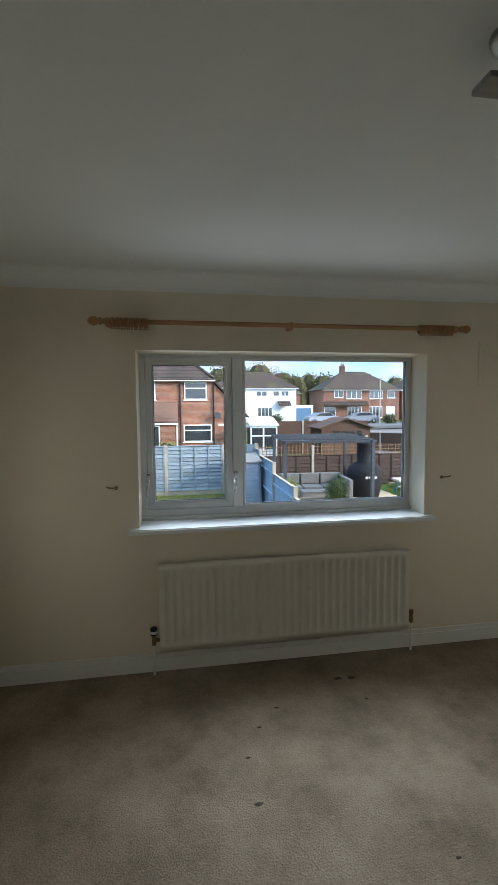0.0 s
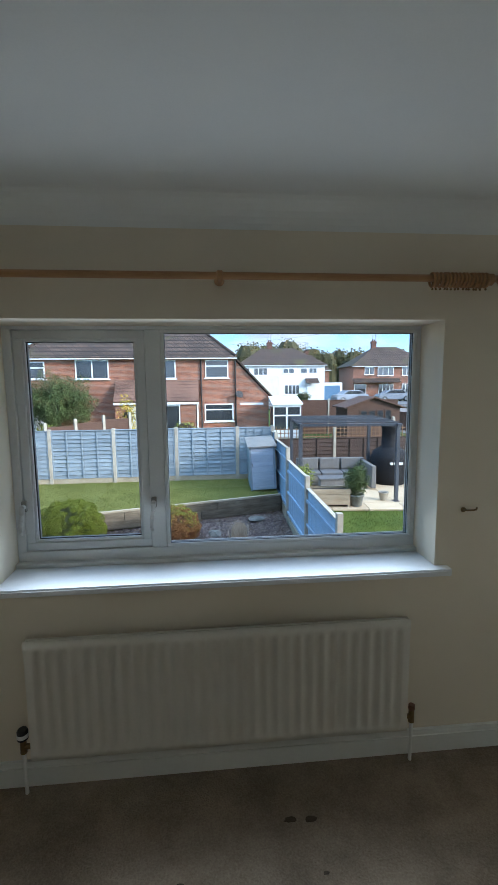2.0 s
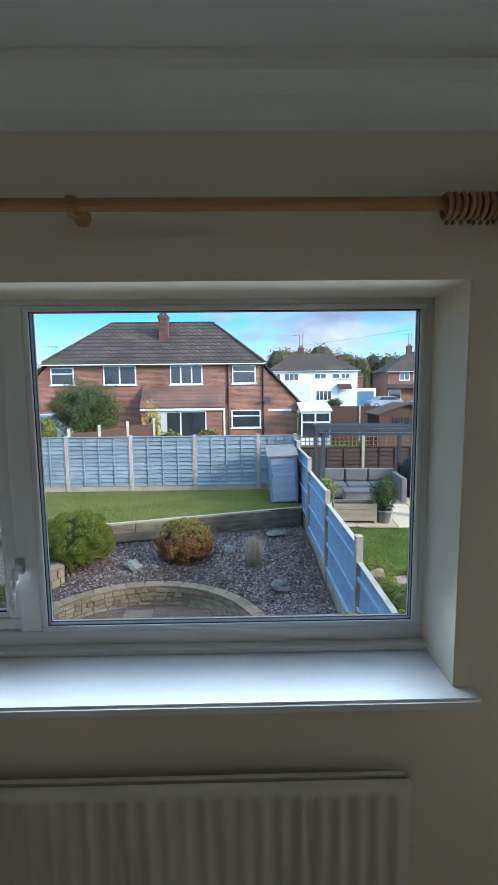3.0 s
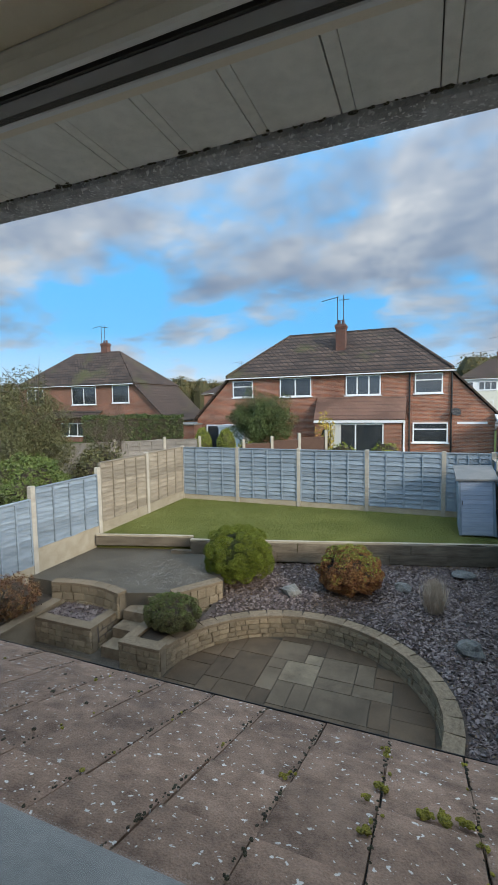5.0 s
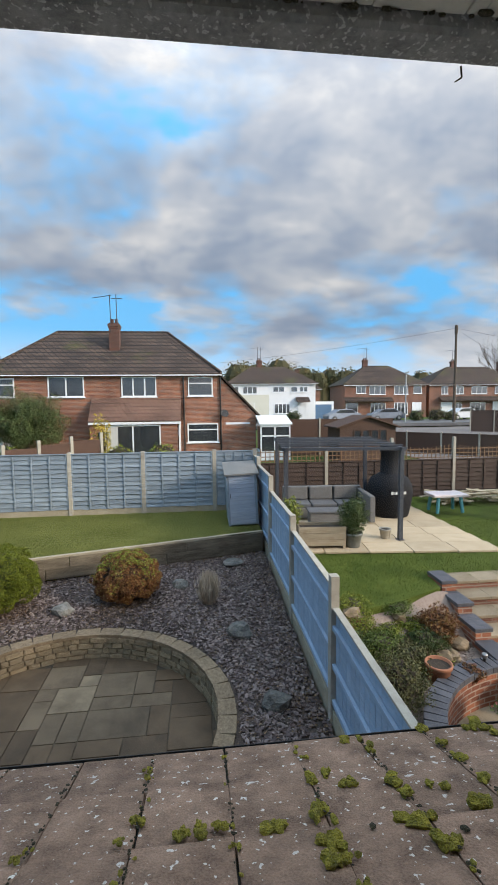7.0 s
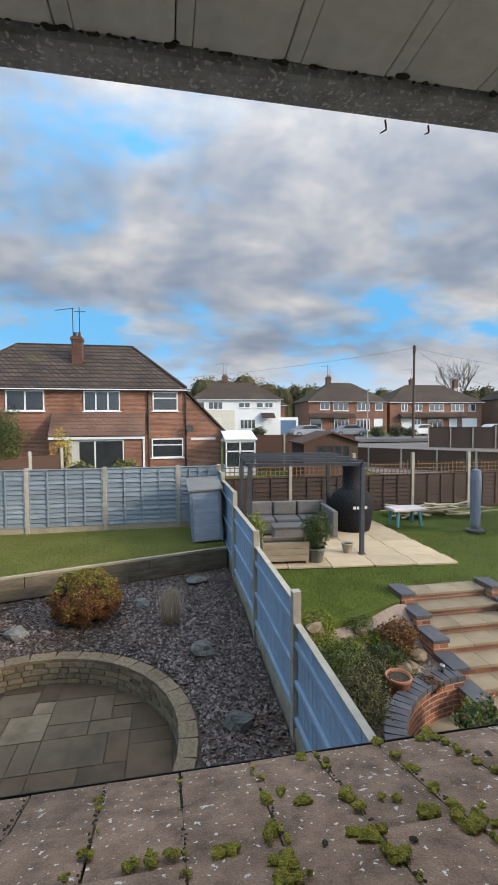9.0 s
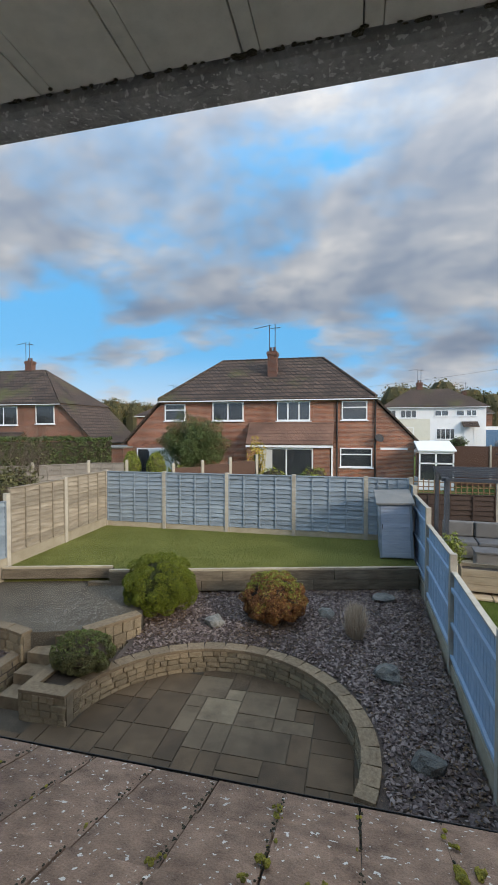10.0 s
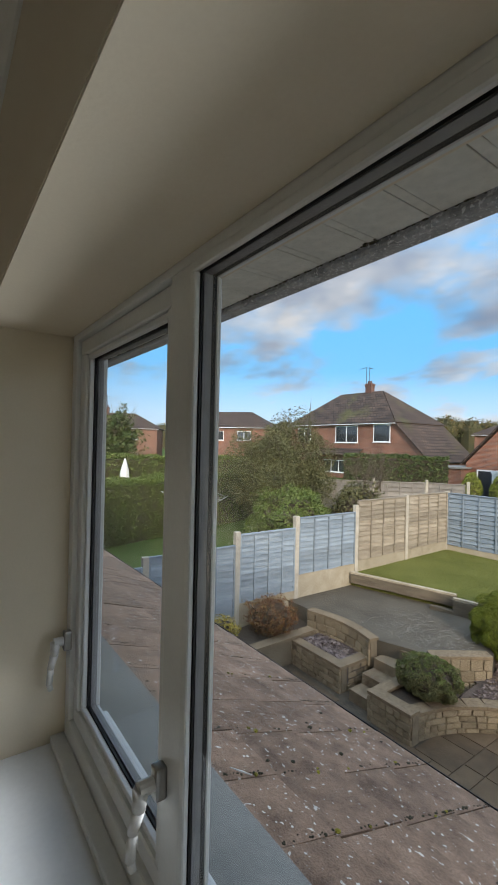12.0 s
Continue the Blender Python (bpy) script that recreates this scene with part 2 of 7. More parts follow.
M = dict(
    wallpaint=mat("cream_wall_paint", (0.72, 0.64, 0.505), (0.76, 0.68, 0.545), 0.85, 1.5, 260, 0.12, 0.002),
    revealpaint=mat("white_reveal_paint", (0.73, 0.645, 0.50), (0.77, 0.685, 0.54), 0.7, 2.0, 200, 0.1, 0.002),
    ceilpaint=mat("matt_white_ceiling_paint", (0.76, 0.76, 0.73), (0.80, 0.80, 0.77), 0.9, 1.2, 240, 0.12, 0.002),
    gloss=mat("white_gloss_paint", (0.74, 0.73, 0.68), (0.78, 0.77, 0.72), 0.35, 3, 60, 0.04, 0.001),
    carpet=mat("beige_cut_pile_carpet", (0.185, 0.142, 0.10), (0.345, 0.275, 0.20), 0.95, 3.4, 150, 1.0, 0.008, spec=0.1, detail=9.0),
    # dark tone for the shade in the carpet's dents
    dent=mat("carpet_dent_shade", (0.06, 0.045, 0.03), (0.10, 0.075, 0.05), 0.95, 30, 300, 0.5),
    radiator=mat("cream_radiator_enamel", (0.66, 0.62, 0.54), (0.70, 0.66, 0.58), 0.4, 3, 80, 0.05, 0.001),
    upvc=mat("white_upvc", (0.70, 0.71, 0.70), (0.76, 0.77, 0.76), 0.3, 4, 120, 0.05, 0.001),
    gasket=mat("black_rubber_gasket", (0.02, 0.02, 0.02), None, 0.6, 20, 100, 0.1),
    spacer=mat("grey_aluminium_spacer", (0.20, 0.20, 0.20), (0.27, 0.27, 0.27), 0.5, 20, 120, 0.1),
    sillwhite=mat("white_sill_board", (0.72, 0.73, 0.73), (0.78, 0.79, 0.79), 0.28, 3, 90, 0.05, 0.001),
    pine=mat("orange_pine_wood", (0.34, 0.17, 0.065), (0.44, 0.24, 0.10), 0.45, 5, 60, 0.15, 0.002, stretch=(0.6, 6, 6)),
    brass=mat("dull_brass", (0.30, 0.20, 0.09), (0.20, 0.13, 0.06), 0.4, 12, 90, 0.1, metal=1.0),
    steel=mat("brushed_steel", (0.42, 0.41, 0.39), (0.34, 0.33, 0.31), 0.35, 8, 150, 0.1, metal=1.0, stretch=(1, 12, 1)),
    handle=mat("worn_white_handle", (0.62, 0.61, 0.59), (0.70, 0.69, 0.67), 0.3, 20, 120, 0.1),
    darkbronze=mat("dark_bronze_fitting", (0.05, 0.04, 0.03), None, 0.4, 20, 100, 0.1, metal=0.7),
    copper=mat("dull_copper_pipe", (0.30, 0.15, 0.09), (0.2, 0.11, 0.07), 0.45, 20, 90, 0.1, metal=1.0),
    soffit=mat("grey_white_soffit_board", (0.60, 0.60, 0.55), (0.80, 0.79, 0.73), 0.6, 5, 45, 0.25, 0.003, detail=9.0),
    gutterold=mat("lichen_speckled_gutter", (0.24, 0.245, 0.255), (0.46, 0.465, 0.48), 0.75, 22, 120, 0.5, 0.004, specks=((0.66, 0.67, 0.68), 130, 0.40), detail=8.0),
    # near-black green lump: the shade in the topiary's gaps, put into colour
    topiaryheart=mat("shaded_green_heart", (0.020, 0.028, 0.006), (0.04, 0.05, 0.010), 0.9, 9, 90, 0.8, 0.02),
    black=mat("black_plastic", (0.018, 0.018, 0.018), None, 0.5, 20, 100, 0.1),
    lead=mat("grey_lead_sheet", (0.13, 0.13, 0.118), (0.21, 0.205, 0.185), 0.85, 2.5, 40, 0.08, 0.003, detail=9.0),
    tile=mat("weathered_brown_roof_tile", (0.134, 0.080, 0.051), (0.348, 0.220, 0.147), 0.85, 7.5, 130, 1.0, 0.008, rnd=0.20, specks=((0.64, 0.60, 0.53), 40, 0.345), detail=10.0),
    moss=mat("yellow_green_moss", (0.11, 0.10, 0.012), (0.38, 0.32, 0.035), 0.95, 30, 190, 1.0, 0.02),
    render=mat("painted_house_render", (0.45, 0.42, 0.36), (0.52, 0.49, 0.42), 0.9, 3, 120, 0.4),
    concrete=mat("pale_concrete_post", (0.34, 0.30, 0.24), (0.46, 0.42, 0.34), 0.9, 5, 140, 0.5, rnd=0.1),
    gravelboard=mat("sandy_concrete_gravel_board", (0.28, 0.235, 0.16), (0.39, 0.34, 0.25), 0.9, 4, 120, 0.4, rnd=0.1),
    fenceblue=mat("faded_blue_fence_paint", (0.150, 0.190, 0.222), (0.275, 0.325, 0.362), 0.8, 5, 60, 0.5, 0.004, rnd=0.17, stretch=(0.5, 3, 4)),
    fencepale=mat("pale_blue_rail_paint", (0.25, 0.345, 0.45), (0.36, 0.455, 0.56), 0.8, 5, 60, 0.4, 0.004, rnd=0.10, stretch=(3, 0.6, 4)),
    # paler blue for the shed's lit front, its light put into the colour
    sheddoor=mat("lit_blue_shed_paint", (0.29, 0.335, 0.41), (0.42, 0.47, 0.54), 0.8, 5, 60, 0.4, 0.004, rnd=0.10, stretch=(0.6, 3, 4)),
    fencetan=mat("weathered_tan_fence_wood", (0.170, 0.138, 0.097), (0.350, 0.298, 0.220), 0.85, 5, 60, 0.5, 0.004, rnd=0.2, stretch=(0.5, 3, 4)),
    fencegrey=mat("silvered_grey_fence_wood", (0.17, 0.15, 0.125), (0.26, 0.235, 0.20), 0.85, 5, 60, 0.5, 0.004, rnd=0.15),
    fencebrown=mat("dark_brown_fence_stain", (0.040, 0.024, 0.018), (0.075, 0.046, 0.034), 0.8, 5, 50, 0.5, 0.004, rnd=0.15, stretch=(0.5, 3, 4)),
    trellis=mat("red_brown_trellis_wood", (0.16, 0.085, 0.04), (0.25, 0.145, 0.075), 0.8, 8, 60, 0.3),
    lawn=mat("mossy_green_lawn", (0.105, 0.115, 0.026), (0.19, 0.195, 0.055), 0.95, 1.3, 190, 1.0, 0.02, spec=0.1, detail=9.0),
    nblawn=mat("bright_green_lawn", (0.052, 0.080, 0.013), (0.115, 0.145, 0.028), 0.95, 1.6, 170, 1.0, 0.02, spec=0.1, detail=9.0),
    grass=mat("dull_green_grass", (0.05, 0.085, 0.02), (0.09, 0.12, 0.035), 0.95, 0.6, 60, 0.8, 0.03, spec=0.1),
    slate=mat("plum_grey_slate_chip", (0.085, 0.078, 0.088), (0.19, 0.175, 0.185), 0.6, 3, 60, 0.4),
    slatebed=mat("dark_soil_under_slate", (0.045, 0.034, 0.028), (0.095, 0.074, 0.060), 0.9, 5, 60, 0.6),
    # three slab tones: damp to dry, with the wall's shade painted in as well
    flag=mat("damp_shaded_patio_slab", (0.054, 0.035, 0.018), (0.116, 0.078, 0.043), 0.75, 2.6, 70, 0.6, 0.006, rnd=0.16, detail=9.0),
    flagmid=mat("drying_half_lit_patio_slab", (0.070, 0.050, 0.029), (0.160, 0.118, 0.072), 0.8, 2.2, 80, 0.5, 0.005, rnd=0.14, detail=9.0),
    flagpale=mat("dry_lit_patio_slab", (0.12, 0.090, 0.054), (0.27, 0.208, 0.130), 0.8, 3.0, 90, 0.4, 0.004, rnd=0.16),
    patiobed=mat("dark_patio_joints", (0.038, 0.030, 0.020), (0.08, 0.065, 0.045), 0.9, 4, 60, 0.5),
    wallstone=mat("buff_walling_stone", (0.165, 0.122, 0.073), (0.37, 0.295, 0.188), 0.9, 9, 110, 0.9, 0.009, rnd=0.26, detail=9.0),
    coping=mat("brown_grey_coping_stone", (0.125, 0.088, 0.052), (0.262, 0.198, 0.124), 0.9, 6, 110, 0.5, 0.005, rnd=0.14, detail=9.0),
    mortar=mat("brown_mortar", (0.14, 0.108, 0.070), (0.22, 0.175, 0.115), 0.95, 8, 120, 0.4),
    sleeper=mat("brown_stained_sleeper", (0.070, 0.054, 0.036), (0.175, 0.145, 0.102), 0.9, 4, 90, 0.6, 0.006, rnd=0.2, stretch=(0.6, 3, 3), detail=9.0),
    terrace=mat("dark_mossy_tarmac", (0.050, 0.041, 0.028), (0.115, 0.097, 0.070), 0.9, 1.7, 70, 0.9, 0.01, specks=((0.20, 0.18, 0.15), 46, 0.34), detail=9.0),
    rock=mat("grey_garden_rock", (0.085, 0.085, 0.078), (0.20, 0.195, 0.17), 0.9, 9, 60, 0.8, 0.02, rnd=0.2),
    felt=mat("grey_roofing_felt", (0.17, 0.165, 0.15), (0.24, 0.23, 0.21), 0.9, 6, 90, 0.4),
    # real soil, and also the dark filling that shades bushes and hedges inside
    soil=mat("dark_soil_and_bush_shade", (0.035, 0.026, 0.018), (0.06, 0.045, 0.032), 0.95, 8, 60, 0.8),
    brick=brickmat("orange_red_brick", (0.15, 0.045, 0.024), (0.36, 0.125, 0.06), (0.36, 0.28, 0.22)),
    brickfar=brickmat("dull_red_brick", (0.16, 0.062, 0.038), (0.27, 0.105, 0.06), (0.25, 0.19, 0.15)),
    rooftile=brickmat("brown_concrete_roof_tile", (0.054, 0.034, 0.025), (0.105, 0.068, 0.048), (0.012, 0.009, 0.007), 0.33, 0.26, 0.035, 0.9, 0.0, 1.0, stain=(0.085, 0.088, 0.022)),
    roofred=brickmat("dull_red_lean_to_tile", (0.16, 0.085, 0.058), (0.20, 0.11, 0.075), (0.06, 0.035, 0.026), 0.3, 0.2, 0.015, 0.9, 0.0, 0.6),
    whitewall=mat("white_rendered_wall", (0.72, 0.73, 0.73), (0.80, 0.80, 0.79), 0.85, 2, 60, 0.1),
    creamwall=mat("cream_rendered_wall", (0.60, 0.58, 0.48), (0.66, 0.64, 0.54), 0.85, 2, 60, 0.1),
    whiteframe=mat("white_window_frame", (0.76, 0.77, 0.77), (0.80, 0.81, 0.81), 0.4, 3, 60, 0.05),
    darkpane=mat("dark_window_glass", (0.022, 0.026, 0.03), (0.05, 0.055, 0.06), 0.06, 1.5, 5, 0.0, spec=0.9),
    curtain=mat("pale_curtain_cloth", (0.5, 0.49, 0.45), (0.6, 0.58, 0.54), 0.9, 9, 90, 0.3),
    anthracite=mat("anthracite_metal", (0.040, 0.045, 0.055), (0.065, 0.07, 0.08), 0.45, 6, 80, 0.08),
    rattan=mat("grey_rattan_weave", (0.105, 0.10, 0.095), (0.19, 0.18, 0.165), 0.8, 20, 160, 0.8, 0.008),
    cushion=mat("charcoal_cushion_cloth", (0.085, 0.085, 0.088), (0.14, 0.14, 0.14), 0.95, 8, 150, 0.4),
    tarp=mat("black_cover_fabric", (0.006, 0.006, 0.007), (0.014, 0.014, 0.016), 0.75, 4, 40, 0.6, 0.02, spec=0.25),
    crate=mat("grey_brown_planter_wood", (0.23, 0.172, 0.11), (0.35, 0.28, 0.19), 0.85, 5, 60, 0.4, stretch=(0.5, 3, 4)),
    sandstone=mat("buff_sandstone_slab", (0.42, 0.32, 0.20), (0.52, 0.41, 0.27), 0.85, 3, 90, 0.3, rnd=0.1),
    stepstone=mat("weathered_step_slab", (0.20, 0.150, 0.092), (0.30, 0.238, 0.155), 0.85, 3, 90, 0.3, rnd=0.12),
    bluebrick=mat("dark_blue_coping_brick", (0.055, 0.055, 0.062), (0.10, 0.10, 0.11), 0.6, 8, 110, 0.3, rnd=0.15),
    terracotta=mat("terracotta_clay", (0.30, 0.115, 0.06), (0.38, 0.165, 0.09), 0.85, 8, 90, 0.3),
    ceramic=mat("grey_green_ceramic", (0.12, 0.13, 0.12), (0.19, 0.19, 0.17), 0.5, 8, 90, 0.2),
    plasticwhite=mat("faded_pink_white_plastic", (0.62, 0.52, 0.50), (0.70, 0.60, 0.56), 0.5, 8, 60, 0.1),
    plasticteal=mat("teal_plastic", (0.08, 0.30, 0.33), None, 0.5, 8, 60, 0.1),
    timber=mat("offcut_timber", (0.42, 0.31, 0.18), (0.55, 0.44, 0.29), 0.85, 6, 60, 0.3, rnd=0.2),
    parasol=mat("slate_blue_parasol_cover", (0.13, 0.15, 0.20), (0.20, 0.225, 0.28), 0.9, 8, 60, 0.3),
    asphalt=mat("grey_asphalt", (0.10, 0.10, 0.10), (0.15, 0.15, 0.15), 0.9, 1, 40, 0.3),
    pinkgravel=mat("pinkish_pea_gravel", (0.20, 0.142, 0.11), (0.30, 0.235, 0.19), 0.9, 20, 60, 0.6),
    drive=mat("pinkish_grey_drive", (0.13, 0.115, 0.105), (0.20, 0.18, 0.165), 0.9, 2, 40, 0.3),
    bark=mat("grey_brown_bark", (0.07, 0.052, 0.038), (0.13, 0.10, 0.075), 0.95, 10, 60, 0.7, 0.01),
    wire=mat("grey_plastic_line", (0.45, 0.46, 0.45), None, 0.6, 8, 60, 0.1),
    wood=mat("brown_stained_shed_wood", (0.07, 0.036, 0.024), (0.11, 0.06, 0.04), 0.8, 5, 60, 0.4, rnd=0.1),
    timberwall=mat("tan_timber_cladding", (0.27, 0.17, 0.085), (0.38, 0.255, 0.14), 0.8, 5, 60, 0.4, 0.004, rnd=0.12, stretch=(3, 0.5, 4)),
    bluedoor=mat("dull_blue_garage_door", (0.07, 0.14, 0.24), (0.09, 0.17, 0.28), 0.6, 4, 60, 0.1),
    carpaint=mat("silver_grey_car_paint", (0.26, 0.28, 0.31), (0.30, 0.32, 0.35), 0.25, 3, 60, 0.02, metal=0.4),
    carwhite=mat("white_car_paint", (0.66, 0.67, 0.68), None, 0.25, 3, 60, 0.02),
    tyre=mat("black_tyre", (0.02, 0.02, 0.02), None, 0.8, 12, 60, 0.2),
    brickdark=brickmat("sooty_brown_brick", (0.085, 0.033, 0.022), (0.17, 0.062, 0.038), (0.14, 0.11, 0.09)),
    # dark olive for the shaded inside of the far woods
    woodmass=mat("shaded_olive_woodland", (0.035, 0.038, 0.018), (0.085, 0.07, 0.03), 0.95, 0.5, 8, 0.6, 0.05),
    grit=mat("black_brown_joint_dirt", (0.018, 0.015, 0.009), (0.05, 0.045, 0.02), 0.95, 40, 200, 0.8, 0.01),
    glass=glassmat("clear_glass"),
)
L = dict(
    topiary=leafmat("topiary_leaves", (0.035, 0.054, 0.006), (0.108, 0.135, 0.012), (0.20, 0.21, 0.022)),
    rust=leafmat("rusty_shrub_leaves", (0.085, 0.030, 0.016), (0.19, 0.078, 0.030), (0.27, 0.17, 0.05)),
    green=leafmat("dull_green_leaves", (0.032, 0.055, 0.018), (0.065, 0.092, 0.028), (0.11, 0.13, 0.04)),
    olive=leafmat("olive_brown_leaves", (0.045, 0.05, 0.02), (0.085, 0.088, 0.034), (0.15, 0.135, 0.055)),
    lime=leafmat("yellow_green_leaves", (0.10, 0.13, 0.018), (0.17, 0.20, 0.03), (0.27, 0.27, 0.05)),
    yellow=leafmat("yellow_leaves", (0.35, 0.27, 0.04), (0.5, 0.36, 0.05), (0.2, 0.2, 0.04)),
    hedge=leafmat("hedge_leaves", (0.055, 0.085, 0.02), (0.10, 0.14, 0.032), (0.16, 0.19, 0.05)),
    autumn=leafmat("autumn_wood_leaves", (0.05, 0.065, 0.026), (0.10, 0.10, 0.036), (0.23, 0.13, 0.04)),
    straw=leafmat("straw_grass_blades", (0.38, 0.29, 0.20), (0.50, 0.40, 0.29), (0.58, 0.49, 0.38)),
    chips=leafmat("plum_slate_chips", (0.058, 0.041, 0.037), (0.142, 0.109, 0.101), (0.26, 0.213, 0.19)),
    grit=leafmat("grey_tarmac_grit", (0.12, 0.11, 0.095), (0.20, 0.185, 0.16), (0.31, 0.29, 0.25)),
    litter=leafmat("brown_leaf_litter", (0.075, 0.045, 0.022), (0.14, 0.088, 0.045), (0.20, 0.14, 0.08)),
    grave=leafmat("pink_gravel_stones", (0.20, 0.13, 0.10), (0.30, 0.225, 0.18), (0.41, 0.35, 0.30)),
    pinkflower=leafmat("pink_petals", (0.6, 0.12, 0.12), (0.7, 0.25, 0.2), (0.75, 0.4, 0.35)),
)


# ---- builders ----
def mesh_of(bm, material, name="mesh", smooth=False):
    me = bpy.data.meshes.new(name)
    bm.to_mesh(me)
    bm.free()
    me.materials.append(material)
    if smooth:
        me.polygons.foreach_set("use_smooth", [True] * len(me.polygons))
    return me


def part(name, bm, material, parent=None, label="", kind="", smooth=False):
    ob = new(name, mesh_of(bm, material, name, smooth))
    ob.parent = parent
    return tagged(ob, label, kind=kind)


def thing(name, label, category, group="", kind="", at=(0, 0, 0), rz=0.0):
    ob = new(name)
    ob.empty_display_size = 0.1
    ob.matrix_basis = pose(*at, 0, 0, rz)
    return tagged(ob, label, category, group, kind)


def place(name, me, parent, m, label=""):
    """One more piece on a shared mesh."""
    ob = new(name, me)
    ob.parent = parent
    ob.matrix_basis = m
    return tagged(ob, label)


def box(bm, x0, y0, z0, x1, y1, z1, m=None):
    v = [bm.verts.new((m @ Vector(c)) if m else c) for c in
         ((x0, y0, z0), (x1, y0, z0), (x1, y1, z0), (x0, y1, z0), (x0, y0, z1), (x1, y0, z1), (x1, y1, z1), (x0, y1, z1))]
    for q in ((3, 2, 1, 0), (4, 5, 6, 7), (0, 1, 5, 4), (1, 2, 6, 5), (2, 3, 7, 6), (3, 0, 4, 7)):
        bm.faces.new([v[i] for i in q])
    return bm


def B(*c, bevel=0.0, m=None):
    """A box, with its edges rounded off by bevel."""
    bm = box(bmesh.new(), *c, m=m)
    if bevel:
        bmesh.ops.bevel(bm, geom=bm.edges[:], offset=bevel, segments=2, affect="EDGES", profile=0.6)
    return bm


def boxes(*cs, bevel=0.0):
    bm = bmesh.new()
    for c in cs:
        box(bm, *c)
    if bevel:
        bmesh.ops.bevel(bm, geom=bm.edges[:], offset=bevel, segments=1, affect="EDGES")
    return bm


def cyl(bm, p0, p1, r0, r1=None, n=12):
    p0, p1 = Vector(p0), Vector(p1)
    r1 = r0 if r1 is None else r1
    q = (p1 - p0).to_track_quat("Z", "Y")
    rings = []
    for p, r in ((p0, r0), (p1, r1)):
        rings.append([bm.verts.new(p + q @ Vector((r * math.cos(a), r * math.sin(a), 0))) for a in (2 * math.pi * i / n for i in range(n))])
    for i in range(n):
        bm.faces.new((rings[0][i], rings[0][(i + 1) % n], rings[1][(i + 1) % n], rings[1][i]))
    bm.faces.new(rings[0][::-1])
    bm.faces.new(rings[1])
    return bm


def tube(p0, p1, r0, r1=None, n=12):
    return cyl(bmesh.new(), p0, p1, r0, r1, n)


def lathe(profile, n=24, m=None):
    """A turned shape from (radius, height) pairs."""
    bm = bmesh.new()
    m = m or Matrix()
    rings = [[bm.verts.new(m @ Vector((max(r, 1e-4) * math.cos(a), max(r, 1e-4) * math.sin(a), z))) for a in (2 * math.pi * i / n for i in range(n))] for r, z in profile]
    for a, b in zip(rings, rings[1:]):
        for i in range(n):
            bm.faces.new((a[i], a[(i + 1) % n], b[(i + 1) % n], b[i]))
    bm.faces.new(rings[0][::-1])
    bm.faces.new(rings[-1])
    return bm


def prism(bm, pts, vec):
    """A flat outline pushed along vec."""
    vec = Vector(vec)
    a = [bm.verts.new(p) for p in pts]
    b = [bm.verts.new(Vector(p) + vec) for p in pts]
    bm.faces.new(a[::-1])
    bm.faces.new(b)
    for i in range(len(a)):
        j = (i + 1) % len(a)
        bm.faces.new((a[i], a[j], b[j], b[i]))
    bmesh.ops.recalc_face_normals(bm, faces=bm.faces[:])
    return bm


def pierced(x0, x1, z0, z1, y0, y1, holes):
    """An upright wall along x with rectangular holes (x0, x1, z0, z1) through it."""
    xs = sorted({x0, x1, *(h[0] for h in holes), *(h[1] for h in holes)})
    zs = sorted({z0, z1, *(h[2] for h in holes), *(h[3] for h in holes)})
    bm = bmesh.new()
    for a, b in zip(xs, xs[1:]):
        for c, d in zip(zs, zs[1:]):
            if not any(h[0] <= a and b <= h[1] and h[2] <= c and d <= h[3] for h in holes):
                box(bm, a, y0, c, b, y1, d)
    bmesh.ops.remove_doubles(bm, verts=bm.verts[:], dist=1e-5)
    bm.verts.index_update()
    pairs = {}
    for f in bm.faces:
        pairs.setdefault(tuple(sorted(v.index for v in f.verts)), []).append(f)
    bmesh.ops.delete(bm, geom=[f for p in pairs.values() if len(p) > 1 for f in p], context="FACES_ONLY")
    return bm


def lump(rx, ry, rz, rough=0.25, detail=2, freq=1.6, seed=0.0, flat=None):
    """A rough boulder or clump."""
    bm = bmesh.new()
    bmesh.ops.create_icosphere(bm, subdivisions=detail, radius=1)
    for v in bm.verts:
        d = 1 + rough * noise.noise(v.co * freq + Vector((seed, seed, seed)))
        v.co = Vector((v.co.x * rx * d, v.co.y * ry * d, v.co.z * rz * d))
        if flat is not None and v.co.z < flat:
            v.co.z = flat
    return bm


def leaves(count, spread, size, seed, shape=None, flatness=0.5, long=1.6):
    """Many small leaves in the volume that spread(rng) picks from: point and outward way."""
    rng = random.Random(seed)
    verts, faces = [], []
    for _ in range(count):
        p, out = spread(rng)
        n = (out * (1 - flatness) + Vector((rng.gauss(0, 1), rng.gauss(0, 1), rng.gauss(0, 1))) * flatness).normalized()
        t = n.orthogonal().normalized()
        t.rotate(Matrix.Rotation(rng.uniform(0, 6.28), 3, n))
        b = n.cross(t)
        s = size * rng.uniform(0.6, 1.35)
        i = len(verts)
        verts += [p - t * s * long * 0.5, p + b * s * 0.42 + n * s * 0.1, p + t * s * long * 0.5, p - b * s * 0.42 + n * s * 0.1]
        faces.append((i, i + 1, i + 2, i + 3))
    me = bpy.data.meshes.new("leaves")
    me.from_pydata([tuple(v) for v in verts], [], faces)
    return me


